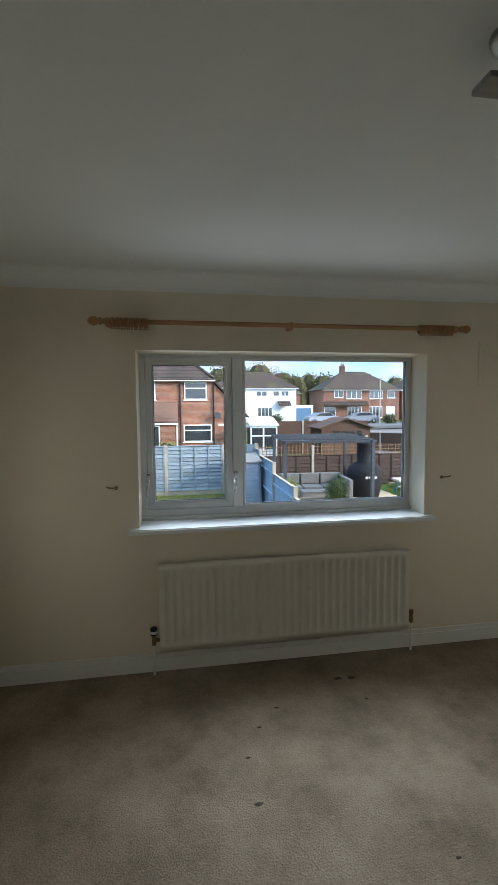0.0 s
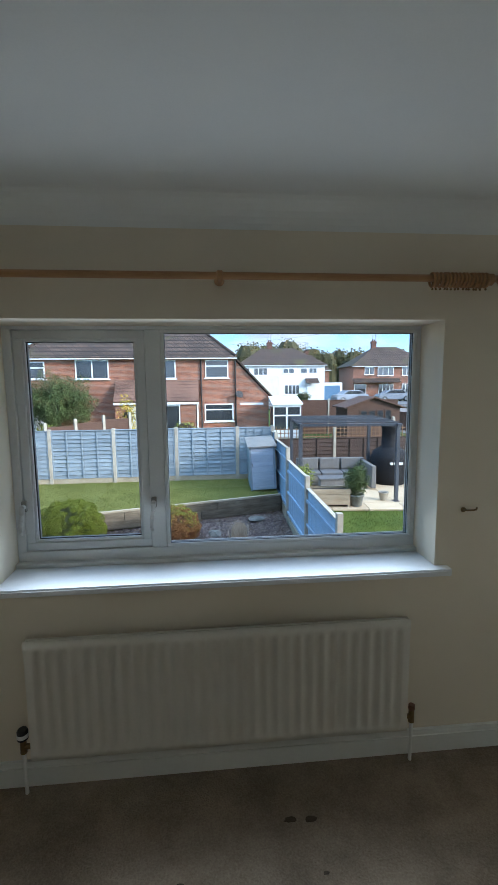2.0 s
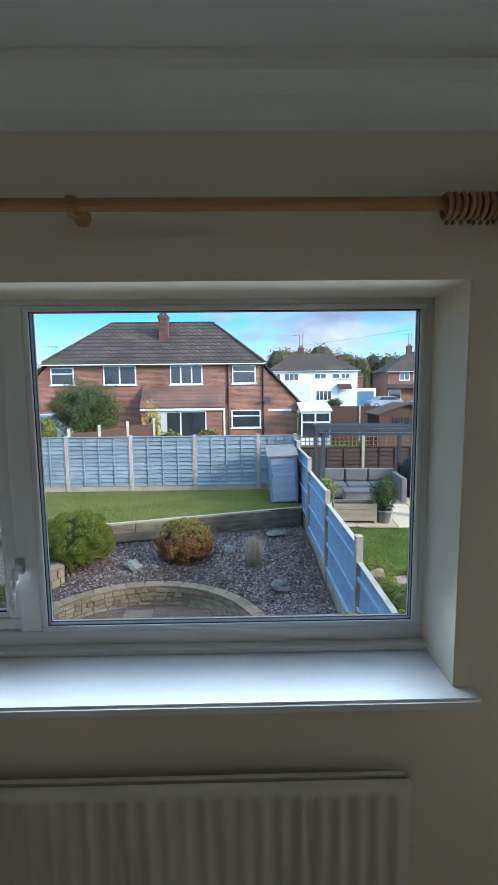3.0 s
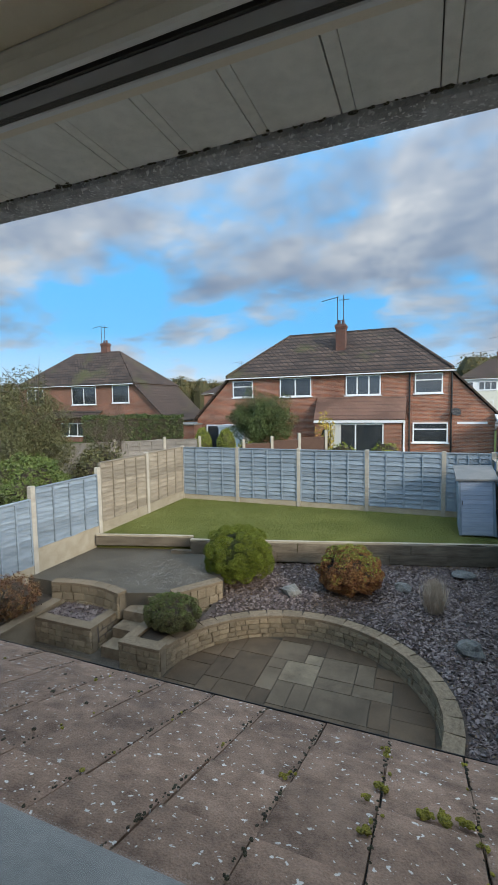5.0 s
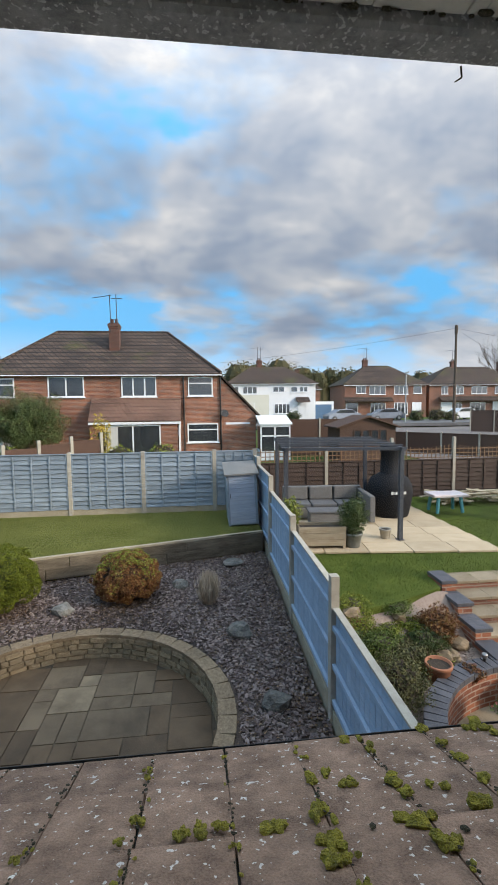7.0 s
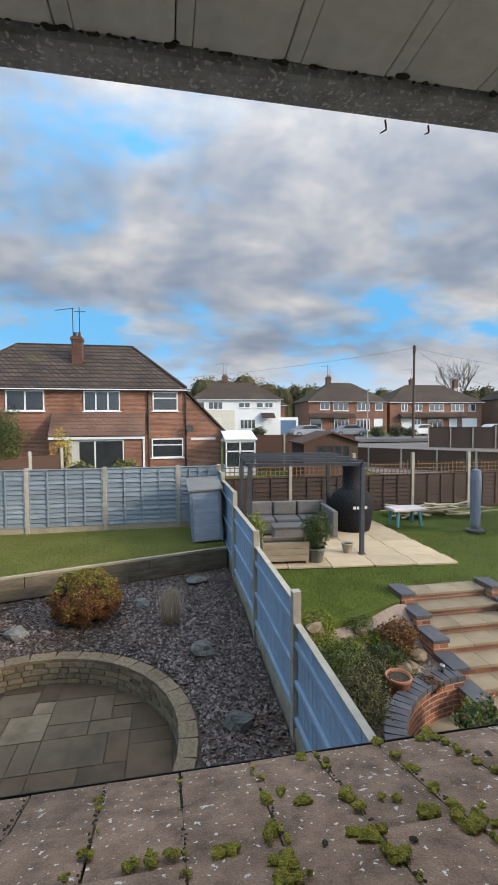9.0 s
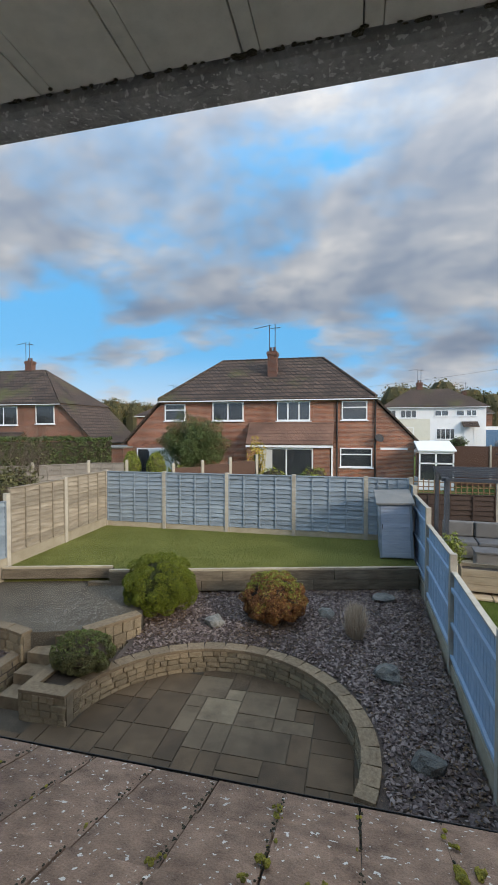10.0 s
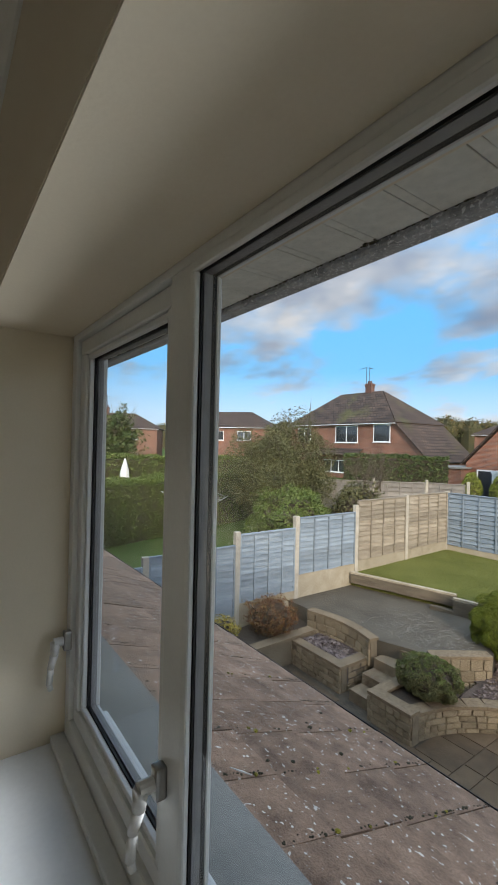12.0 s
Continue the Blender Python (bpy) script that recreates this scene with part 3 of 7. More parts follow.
def ball(rx, ry, rz, lumps=0.25, freq=2.2, seed=0.0, inner=0.75, base=0.0):
    """Points near the skin of a lumpy ball that stands on its base."""
    def pick(rng):
        d = Vector((rng.gauss(0, 1), rng.gauss(0, 1), rng.gauss(0, 1))).normalized()
        k = 1 + lumps * noise.noise(d * freq + Vector((seed, seed, seed))) * 1.6
        r = k * (inner + (1 - inner) * rng.random() ** 0.5)
        p = Vector((d.x * rx * r, d.y * ry * r, rz + d.z * rz * r))
        p.z = max(p.z, base + 0.02)
        return p, d
    return pick


def shrub(name, label, at, rx, ry, rz, leaf, count, size, seed, lumps=0.25, freq=2.2, inner=0.72, group="", category="shrub", stems=6, core=0.72, heart_mat="soil"):
    """A bush: stems, a crown of single leaves and a dark lump for the shade inside it."""
    top = thing(name, label, category, group, at=at)
    bm = bmesh.new()
    rng = random.Random(seed)
    for _ in range(stems):
        a = rng.uniform(0, 6.28)
        cyl(bm, (0.03 * math.cos(a), 0.03 * math.sin(a), -0.03), (rx * 0.6 * math.cos(a), ry * 0.6 * math.sin(a), rz * rng.uniform(0.8, 1.5)), 0.014, 0.005, 5)
    part("stems", bm, M["bark"], top)
    # solid dark lump in place of the shade deep in the crown
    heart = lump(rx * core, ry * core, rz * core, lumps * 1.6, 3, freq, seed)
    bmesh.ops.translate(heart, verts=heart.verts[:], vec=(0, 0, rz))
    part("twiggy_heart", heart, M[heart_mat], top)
    me = leaves(count, ball(rx, ry, rz, lumps, freq, seed, inner), size, seed)
    me.materials.append(L[leaf])
    ob = new("crown", me)
    ob.parent = top
    return top


def tree(name, label, at, height, rx, ry, rz, leaf, count, size, seed, trunk=0.12, bare=False, lumps=0.45, group=""):
    top = thing(name, label, "tree", group, at=at)
    rng = random.Random(seed)
    bm = bmesh.new()
    fork = height - 2 * rz + rz * 0.5
    cyl(bm, (0, 0, -0.1), (0.05, 0, fork), trunk, trunk * 0.7, 8)
    tips = []
    for i in range(9):
        a = i * 2.4 + rng.uniform(-0.4, 0.4)
        p = Vector((0.05, 0, fork * rng.uniform(0.7, 1.0)))
        q = p + Vector((rx * 0.5 * math.cos(a), ry * 0.5 * math.sin(a), rz * rng.uniform(0.5, 1.1)))
        cyl(bm, p, q, trunk * 0.45, trunk * 0.22, 6)
        for _ in range(5 if bare else 3):
            e = q + Vector((rng.uniform(-1, 1) * rx * 0.6, rng.uniform(-1, 1) * ry * 0.6, rng.uniform(0.1, 1.0) * rz))
            cyl(bm, q, e, trunk * 0.2, trunk * 0.05, 5)
            tips.append(e)
            if bare:
                for _ in range(5):
                    f = e + Vector((rng.uniform(-1, 1) * rx * 0.3, rng.uniform(-1, 1) * ry * 0.3, rng.uniform(-0.1, 0.5) * rz))
                    cyl(bm, q.lerp(e, rng.uniform(0.4, 1)), f, trunk * 0.08, trunk * 0.03, 4)
    part("trunk", bm, M["bark"], top)
    if count:
        pick = ball(rx, ry, rz, lumps, 1.9, seed, 0.35)
        me = leaves(count, lambda r: (lambda p: (p[0] + Vector((0, 0, height - 2 * rz)), p[1]))(pick(r)), size, seed)
        me.materials.append(L[leaf])
        ob = new("crown", me)
        ob.parent = top
    return top


def hedge(name, label, p0, p1, width, z0, h, leaf, density, size, seed, category="hedge"):
    """A clipped hedge from p0 to p1."""
    p0, p1 = Vector((*p0, z0)), Vector((*p1, z0))
    ln = (p1 - p0).length
    top = thing(name, label, category, at=p0, rz=math.degrees(math.atan2(p1.y - p0.y, p1.x - p0.x)))
    # dark box inside, coloured for the shade behind the hedge leaves
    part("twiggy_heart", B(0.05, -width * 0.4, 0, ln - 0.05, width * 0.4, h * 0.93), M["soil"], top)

    def pick(rng):
        side = rng.random()
        x = rng.uniform(0, ln)
        wob = 0.16 * noise.noise(Vector((x * 0.9, seed, side * 3))) + 0.08 * noise.noise(Vector((x * 3, seed, side * 9)))
        if side < 0.38:
            return Vector((x, rng.uniform(-0.5, 0.5) * width, h + wob + rng.uniform(-0.1, 0.04))), Vector((0, 0, 1))
        s = -1 if side < 0.72 else 1
        return Vector((x, s * (width * 0.5 + wob * 0.8 + rng.uniform(-0.08, 0.02)), rng.uniform(0, h))), Vector((0, s, 0.2))
    me = leaves(int(density * ln * (width + 2 * h)), pick, size, seed)
    me.materials.append(L[leaf])
    ob = new("clipped_leaves", me)
    ob.parent = top
    return top


# ---- the room ----
FZ, CZ = 0.03, 2.36
WX0, WX1, WZ0, WZ1 = 0.197, 2.002, 0.90, 1.937
WY, WYO = 2.60, 2.89
F0 = 2.80
RX0, RX1, RY0 = -0.645, 3.15, -2.3


def structure(name, bm, material, label, category=""):
    return tagged(new(name, mesh_of(bm, material, name)), label, category, kind="structure")


structure("floor", boxes((RX0, RY0, FZ - 0.15, RX1, WY, FZ)), M["carpet"], "beige cut-pile carpet with furniture dents", "floor")
structure("wall_window", pierced(-3.2, 4.4, FZ - 0.15, 2.75, WY, WYO, [(WX0, WX1, WZ0 - 0.028, WZ1)]), M["wallpaint"], "cream painted wall with the window opening", "wall")
structure("wall_east", boxes((RX1, RY0, FZ - 0.15, RX1 + 0.1, WY, CZ + 0.1)), M["wallpaint"], "cream painted side wall", "wall")
structure("wall_west", boxes((RX0 - 0.1, RY0, FZ - 0.15, RX0, WY, CZ + 0.1)), M["wallpaint"], "cream painted side wall", "wall")
structure("wall_south", boxes((RX0 - 0.1, RY0 - 0.1, FZ - 0.15, RX1 + 0.1, RY0, CZ + 0.1)), M["wallpaint"], "cream painted back wall", "wall")
structure("ceiling", boxes((RX0, RY0, CZ, RX1, WY, CZ + 0.1)), M["ceilpaint"], "matt white ceiling with rounded cove edges", "ceiling")


def cove(name, p0, p1, inward):
    """A quarter-round cove between wall and ceiling."""
    p0, p1, n = Vector(p0), Vector(p1), Vector(inward)
    bm, r = bmesh.new(), 0.10
    prof = [n * 0 + Vector((0, 0, -r))] + [n * (r - r * math.cos(a)) + Vector((0, 0, -r + r * math.sin(a))) for a in (math.pi / 2 * i / 7 for i in range(1, 8))] + [Vector((0, 0, 0))]
    prism(bm, [p0 + q for q in prof], p1 - p0)
    return structure(name, bm, M["ceilpaint"], "white plaster cove along the ceiling", "cove")


cove("trim_cove_north", (RX0, WY - 0.001, CZ - 0.001), (RX1, WY - 0.001, CZ - 0.001), (0, -1, 0))
cove("trim_cove_east", (RX1 - 0.001, RY0, CZ - 0.001), (RX1 - 0.001, WY - 0.1, CZ - 0.001), (-1, 0, 0))
cove("trim_cove_west", (RX0 + 0.001, RY0, CZ - 0.001), (RX0 + 0.001, WY - 0.1, CZ - 0.001), (1, 0, 0))
# reveal lining, painted white
lin = 0.004
structure("trim_reveal_head", boxes((WX0 + lin, WY + 0.001, WZ1 - lin, WX1 - lin, F0, WZ1)), M["revealpaint"], "white painted head of the window reveal")
structure("trim_reveal_west", boxes((WX0, WY + 0.001, WZ0, WX0 + lin, F0, WZ1)), M["revealpaint"], "white painted side of the window reveal")
structure("trim_reveal_east", boxes((WX1 - lin, WY + 0.001, WZ0, WX1, F0, WZ1)), M["revealpaint"], "white painted side of the window reveal")


def skirting(name, x0, y0, x1, y1):
    bm = boxes((x0, y0, FZ, x1, y1, FZ + 0.082), (x0 + (0.006 if y1 - y0 > 1 else 0), y0 + (0.006 if x1 - x0 > 1 and y0 > 2 else 0), FZ + 0.082, x1, y1, FZ + 0.108))
    return structure(name, bm, M["gloss"], "white gloss skirting board", "skirting")


skirting("baseboard_north", RX0, WY - 0.02, RX1, WY - 0.001)
skirting("baseboard_east", RX1 - 0.02, RY0, RX1 - 0.001, WY - 0.021)
skirting("baseboard_west", RX0 + 0.001, RY0, RX0 + 0.02, WY - 0.021)

# inner sill board with horns past the opening
bm = bmesh.new()
sz = WZ0 - 0.028
prism(bm, [(WX0 - 0.06, 2.548, sz), (WX1 + 0.05, 2.548, sz), (WX1 + 0.05, WY - 0.001, sz), (WX1 - 0.005, WY - 0.001, sz), (WX1 - 0.005, F0, sz), (WX0 + 0.005, F0, sz), (WX0 + 0.005, WY - 0.001, sz), (WX0 - 0.06, WY - 0.001, sz)], (0, 0, 0.030))
bmesh.ops.bevel(bm, geom=[e for e in bm.edges if all(abs(v.co.y - 2.548) < 1e-5 for v in e.verts)], offset=0.007, segments=3, affect="EDGES")
structure("window_sill", bm, M["sillwhite"], "glossy white window sill board")

# window: outer frame, mullion, opening sash, beads, panes, handles
win = thing("window_1", "white plastic window with fixed pane and closed side sash", "window", kind="structure")
F1 = F0 + 0.042
fx0, fx1, fz0, fz1 = WX0 + 0.002, WX1 - 0.002, WZ0 + 0.002, WZ1 - 0.002
MX0, MX1 = 0.779, 0.845
part("frame_head", B(fx0, F0, fz1 - 0.016, fx1, F1, fz1, bevel=0.004), M["upvc"], win)
part("frame_bottom", B(fx0, F0, fz0, fx1, F1, fz0 + 0.060, bevel=0.004), M["upvc"], win)
part("frame_foot", B(fx0, F0 - 0.035, fz0, fx1, F0, fz0 + 0.018, bevel=0.004), M["upvc"], win)
part("jamb", B(fx0, F0, fz0 + 0.060, fx0 + 0.036, F1, fz1 - 0.016, bevel=0.004), M["upvc"], win)
part("jamb", B(fx1 - 0.022, F0, fz0 + 0.060, fx1, F1, fz1 - 0.016, bevel=0.004), M["upvc"], win)
part("mullion", B(MX0, F0, fz0 + 0.060, MX1, F1, fz1 - 0.016, bevel=0.004), M["upvc"], win)


def rim(x0, x1, z0, z1, w, y0, y1, bevel=0.002):
    """Four mitre-less bars round a rectangle."""
    return boxes((x0, y0, z0, x1, y1, z0 + w), (x0, y0, z1 - w, x1, y1, z1), (x0, y0, z0 + w, x0 + w, y1, z1 - w), (x1 - w, y0, z0 + w, x1, y1, z1 - w), bevel=bevel)


gx0, gx1, gz0, gz1 = MX1, fx1 - 0.022, fz0 + 0.060, fz1 - 0.016
part("glazing_bead", rim(gx0 + 0.001, gx1 - 0.001, gz0 + 0.001, gz1 - 0.001, 0.015, F0 - 0.003, F0 + 0.006), M["upvc"], win)
part("gasket", rim(gx0 + 0.001, gx1 - 0.001, gz0 + 0.001, gz1 - 0.001, 0.0165, F0 + 0.0065, F0 + 0.0085, 0), M["gasket"], win)
part("pane", B(gx0 + 0.002, F0 + 0.009, gz0 + 0.002, gx1 - 0.002, F0 + 0.011, gz1 - 0.002), M["glass"], win, "clear fixed glass pane")
part("spacer_bar", rim(gx0 + 0.002, gx1 - 0.002, gz0 + 0.002, gz1 - 0.002, 0.014, F0 + 0.0115, F0 + 0.0250, 0), M["spacer"], win, "grey spacer bar of the double glazing")
part("gasket", rim(gx0 + 0.001, gx1 - 0.001, gz0 + 0.001, gz1 - 0.001, 0.015, F0 + 0.0252, F0 + 0.0320, 0), M["gasket"], win)
part("outer_bead", rim(gx0 + 0.001, gx1 - 0.001, gz0 + 0.001, gz1 - 0.001, 0.015, F0 + 0.0325, F0 + 0.041), M["upvc"], win)
sx0, sx1, sz0, sz1 = fx0 + 0.037, MX0 - 0.001, fz0 + 0.061, fz1 - 0.017
sash = part("sash_frame", rim(sx0, sx1, sz0, sz1, 0.036, F0 + 0.012, F0 + 0.068, 0.003), M["upvc"], win)
part("glazing_bead", rim(sx0 + 0.036, sx1 - 0.036, sz0 + 0.036, sz1 - 0.036, 0.012, F0 + 0.020, F0 + 0.032), M["upvc"], win)
part("gasket", rim(sx0 + 0.037, sx1 - 0.037, sz0 + 0.037, sz1 - 0.037, 0.014, F0 + 0.0325, F0 + 0.036, 0), M["gasket"], win)
part("spacer_bar", rim(sx0 + 0.037, sx1 - 0.037, sz0 + 0.037, sz1 - 0.037, 0.013, F0 + 0.0405, F0 + 0.054, 0), M["spacer"], win, "grey spacer bar of the double glazing")
part("pane", B(sx0 + 0.038, F0 + 0.0365, sz0 + 0.038, sx1 - 0.038, F0 + 0.040, sz1 - 0.038), M["glass"], win, "clear glass pane of the sash")


def window_handle(x, z, lean):
    h = part("handle", B(x - 0.011, F0 - 0.018, z - 0.024, x + 0.011, F0 + 0.001, z + 0.024, bevel=0.005), M["steel"], win, "cockspur window handle hanging down")
    bm = tube((x, F0 - 0.040, z), (x, F0 - 0.018, z), 0.011, n=12)
    part("pivot", bm, M["handle"], h)
    bm = bmesh.new()
    pts = [(0, 0.0, 0.012, 0.010), (0.002, -0.03, 0.010, 0.009), (0.008, -0.065, 0.008, 0.008), (0.010, -0.105, 0.0075, 0.007), (0.006, -0.118, 0.006, 0.005)]
    for (a, b, w, d), (a2, b2, w2, d2) in zip(pts, pts[1:]):
        cyl(bm, (x + a * lean, F0 - 0.036 - a, z + b), (x + a2 * lean, F0 - 0.036 - a2, z + b2), w, w2, 10)
    part("lever", bm, M["handle"], h, "worn white lever", smooth=True)
    return h


window_handle(fx0 + 0.046, 1.172, -1)
window_handle(MX0 + 0.016, 1.172, -1)
structure("trim_outer_sill", B(WX0 - 0.04, F1 + 0.002, WZ0 - 0.035, WX1 + 0.04, WYO + 0.035, WZ0 + 0.012, bevel=0.006), M["upvc"], "white plastic outer window sill")

# radiator: pressed panel with flutes
rad = thing("radiator", "cream single-panel radiator with vertical flutes below the window", "radiator", at=(0.305, 2.525, 0.187))
RW, RH = 1.563, 0.512
bm = bmesh.new()
prof = []
nf = 31
pitch = (RW - 0.06) / nf
prof.append((0.0, 0.004))
prof.append((0.026, 0.0))
for i in range(nf):
    x = 0.03 + i * pitch
    prof += [(x + pitch * 0.12, 0.0), (x + pitch * 0.30, 0.011), (x + pitch * 0.70, 0.011), (x + pitch * 0.88, 0.0)]
prof += [(RW - 0.026, 0.0), (RW, 0.004)]
levels = ((0.0, 0.0), (0.006, 0.0), (0.034, 0.0), (0.052, 1.0), (RH - 0.052, 1.0), (RH - 0.034, 0.0), (RH - 0.006, 0.0), (RH, 0.0))
grid = [[bm.verts.new((x, (0.012 if zi in (0, len(levels) - 1) else 0.0) + d * k, z)) for x, d in prof] for zi, (z, k) in enumerate(levels)]
for a, b in zip(grid, grid[1:]):
    for i in range(len(prof) - 1):
        bm.faces.new((a[i], a[i + 1], b[i + 1], b[i]))
part("front_panel", bm, M["radiator"], rad, smooth=True)
part("back_panel", B(0.004, 0.028, 0.004, RW - 0.004, 0.042, RH - 0.004, bevel=0.004), M["radiator"], rad)
part("side_panel", B(0.0, 0.005, 0.005, 0.004, 0.042, RH - 0.005), M["radiator"], rad)
part("side_panel", B(RW - 0.004, 0.005, 0.005, RW, 0.042, RH - 0.005), M["radiator"], rad)
for x in (0.22, RW - 0.22):
    part("bracket", B(x - 0.02, 0.042, 0.05, x + 0.02, 0.0735, RH - 0.06), M["radiator"], rad)
for x, s, full in ((-0.035, 1, True), (RW + 0.028, -1, False)):
    v = part("valve", tube((x, 0.024, 0.028), (x, 0.024, 0.085), 0.013, 0.012, 14), M["brass"], rad, "dull brass radiator valve")
    part("coupling", tube((x, 0.024, 0.055), (x + s * 0.05, 0.024, 0.055), 0.011, n=12), M["brass"], v)
    if full:
        part("valve_head", lathe([(0.016, 0.086), (0.021, 0.09), (0.021, 0.125), (0.017, 0.132)], 20, Matrix.Translation((x, 0.024, 0))), M["black"], v, "black and white thermostatic head")
        part("valve_collar", lathe([(0.0215, 0.098), (0.0225, 0.10), (0.0225, 0.113), (0.0215, 0.115)], 20, Matrix.Translation((x, 0.024, 0))), M["gloss"], v)
    else:
        part("valve_head", lathe([(0.013, 0.086), (0.015, 0.09), (0.013, 0.108)], 16, Matrix.Translation((x, 0.024, 0))), M["copper"], v)
    part("pipe", tube((x, 0.024, 0.028), (x, 0.024, FZ - 0.187), 0.0075, n=12), M["gloss"], v, "white painted pipe into the floor")

# curtain pole with bunched rings
pole = thing("curtain_pole", "orange pine curtain pole with bunched wooden rings", "curtain pole", at=(0, 2.535, 2.077))
part("pole", tube((0.035, 0, 0), (2.168, 0, 0), 0.0135, n=16), M["pine"], pole, smooth=True)
fin = [(0.014, 0.0), (0.020, 0.006), (0.020, 0.014), (0.013, 0.020), (0.022, 0.032), (0.026, 0.045), (0.020, 0.062), (0.008, 0.074), (0.001, 0.078)]
part("finial", lathe(fin, 18, pose(0.035, 0, 0, 0, -90, 0)), M["pine"], pole, smooth=True)
part("finial", lathe(fin, 18, pose(2.168, 0, 0, 0, 90, 0)), M["pine"], pole, smooth=True)
for x in (0.062, 1.095, 2.135):
    b = part("bracket", tube((x, 0.002, -0.004), (x, 0.064, -0.004), 0.013, 0.020, 14), M["pine"], pole)
    part("cup", lathe([(0.017, -0.012), (0.022, -0.008), (0.022, 0.008), (0.017, 0.012)], 18, pose(x, 0, -0.003, 0, 90, 0)), M["pine"], b)
bm = bmesh.new()
for i in range(20):
    a = 2 * math.pi * i / 20
    for j in range(8):
        b = 2 * math.pi * j / 8
        r = 0.024 + 0.0052 * math.cos(b)
        bm.verts.new((0.0052 * math.sin(b), r * math.cos(a), r * math.sin(a)))
bm.verts.ensure_lookup_table()
for i in range(20):
    for j in range(8):
        bm.faces.new([bm.verts[k] for k in (i * 8 + j, ((i + 1) % 20) * 8 + j, ((i + 1) % 20) * 8 + (j + 1) % 8, i * 8 + (j + 1) % 8)])
ring_me = mesh_of(bm, M["pine"], "ring", True)
eye_me = mesh_of(lathe([(0.003, -0.008), (0.005, -0.004), (0.002, 0.0)], 8), M["brass"], "ring_eye")
rng = random.Random(4)
for x0, x1 in ((0.085, 0.275), (1.905, 2.115)):
    n = 15
    for i in range(n):
        x = x0 + (x1 - x0) * i / (n - 1) + rng.uniform(-0.002, 0.002)
        r = place("ring", ring_me, pole, pose(x, 0, -0.0065, rng.uniform(-8, 8), rng.uniform(-5, 5), 0))
        place("ring_eye", eye_me, r, Matrix.Translation((0, 0, -0.029)))


def holdback(x, s):
    h = thing("curtain_holdback", "small brass curtain holdback hook on the wall", "hook", "pair of holdbacks", at=(x, WY - 0.001, 1.145))
    part("plate", lathe([(0.011, 0.0), (0.011, 0.003), (0.007, 0.006)], 16, pose(0, 0, 0, 90, 0, 0)), M["brass"], h)
    bm = bmesh.new()
    arc = [(0, -0.004, 0), (s * 0.005, -0.022, 0.003), (s * 0.022, -0.034, 0.006), (s * 0.040, -0.030, 0.007), (s * 0.050, -0.018, 0.012)]
    for a, b in zip(arc, arc[1:]):
        cyl(bm, a, b, 0.0038, n=8)
    part("hook", bm, M["brass"], h, smooth=True)


holdback(0.075, -1)
holdback(2.115, 1)
vent = thing("wall_vent", "square cream painted vent cover on the wall", "vent", at=(2.352, WY - 0.001, 1.735))
part("plate", B(0, -0.006, 0, 0.27, 0, 0.275, bevel=0.002), M["wallpaint"], vent)
for i in range(7):
    part("slat", B(0.03, -0.010, 0.035 + i * 0.03, 0.24, -0.0062, 0.047 + i * 0.03, bevel=0.001), M["wallpaint"], vent)

# ceiling spotlight bar
lamp = thing("ceiling_spotlight", "brushed steel ceiling spotlight bar, switched off", "ceiling light", at=(1.14, 0.86, CZ))
part("ceiling_plate", lathe([(0.001, -0.026), (0.03, -0.026), (0.052, -0.014), (0.055, -0.001)], 28), M["steel"], lamp, smooth=True)
part("bar", B(-0.045, 0.022, -0.072, 0.30, 0.085, -0.058, bevel=0.003), M["steel"], lamp)
part("neck", tube((0, 0, -0.026), (0, 0.04, -0.058), 0.010), M["steel"], lamp)
for x, tilt in ((0.10, 30), (0.24, -25)):
    h = part("spot_head", lathe([(0.012, 0.0), (0.022, -0.012), (0.030, -0.05), (0.034, -0.085), (0.030, -0.085), (0.026, -0.05)], 22, pose(x, 0.05, -0.082, tilt, 15, 0)), M["steel"], lamp, smooth=True)
    part("swivel", tube((x, 0.05, -0.070), (x, 0.05, -0.086), 0.008), M["steel"], h)
# furniture dents: flat dark discs instead of hollows, their shade given as colour
for x, y, r in ((0.722, 1.605, 0.022), (1.40, 2.327, 0.03), (0.915, 2.146, 0.016), (0.716, 1.841, 0.014), (1.371, 1.285, 0.013), (1.41, 2.136, 0.014), (0.80, 2.02, 0.014), (1.32, 2.33, 0.03)):
    d = lump(r * 0.8, r * 0.4, 0.0025, 0.5, 2, 1.5, x * 9)
    bmesh.ops.translate(d, verts=d.verts[:], vec=(x, y, FZ + 0.001))
    tagged(new("carpet_mark", mesh_of(d, M["dent"], "carpet_mark")), "small flat dark disc painting the shade of a furniture dent in the carpet", "carpet mark", "marks on the carpet")

# ---- outside of the house ----
house_wall = boxes((-9.0, 2.60, -2.9, -3.2, WYO, 2.35), (4.4, 2.60, -2.9, 9.0, WYO, 2.35), (-3.2, 2.60, -2.9, 4.4, WYO, FZ - 0.15))
structure("wall_outer", house_wall, M["render"], "rendered outer wall of the house", "wall")
SOZ = 2.112
soff = thing("soffit", "grey-white boarded eaves soffit above the window", "soffit", kind="structure")
part("wall_board", boxes((-7.0, WYO, SOZ - 0.004, 6.0, 3.083, SOZ + 0.010)), M["soffit"], soff)
sb = mesh_of(B(0.0120, 3.085, 0, 0.1345, 3.278, 0.012, bevel=0.0015), M["soffit"], "board")
js = mesh_of(B(-0.0102, 3.086, 0.0003, 0.0112, 3.277, 0.008, bevel=0.0022), M["soffit"], "joint_strip")
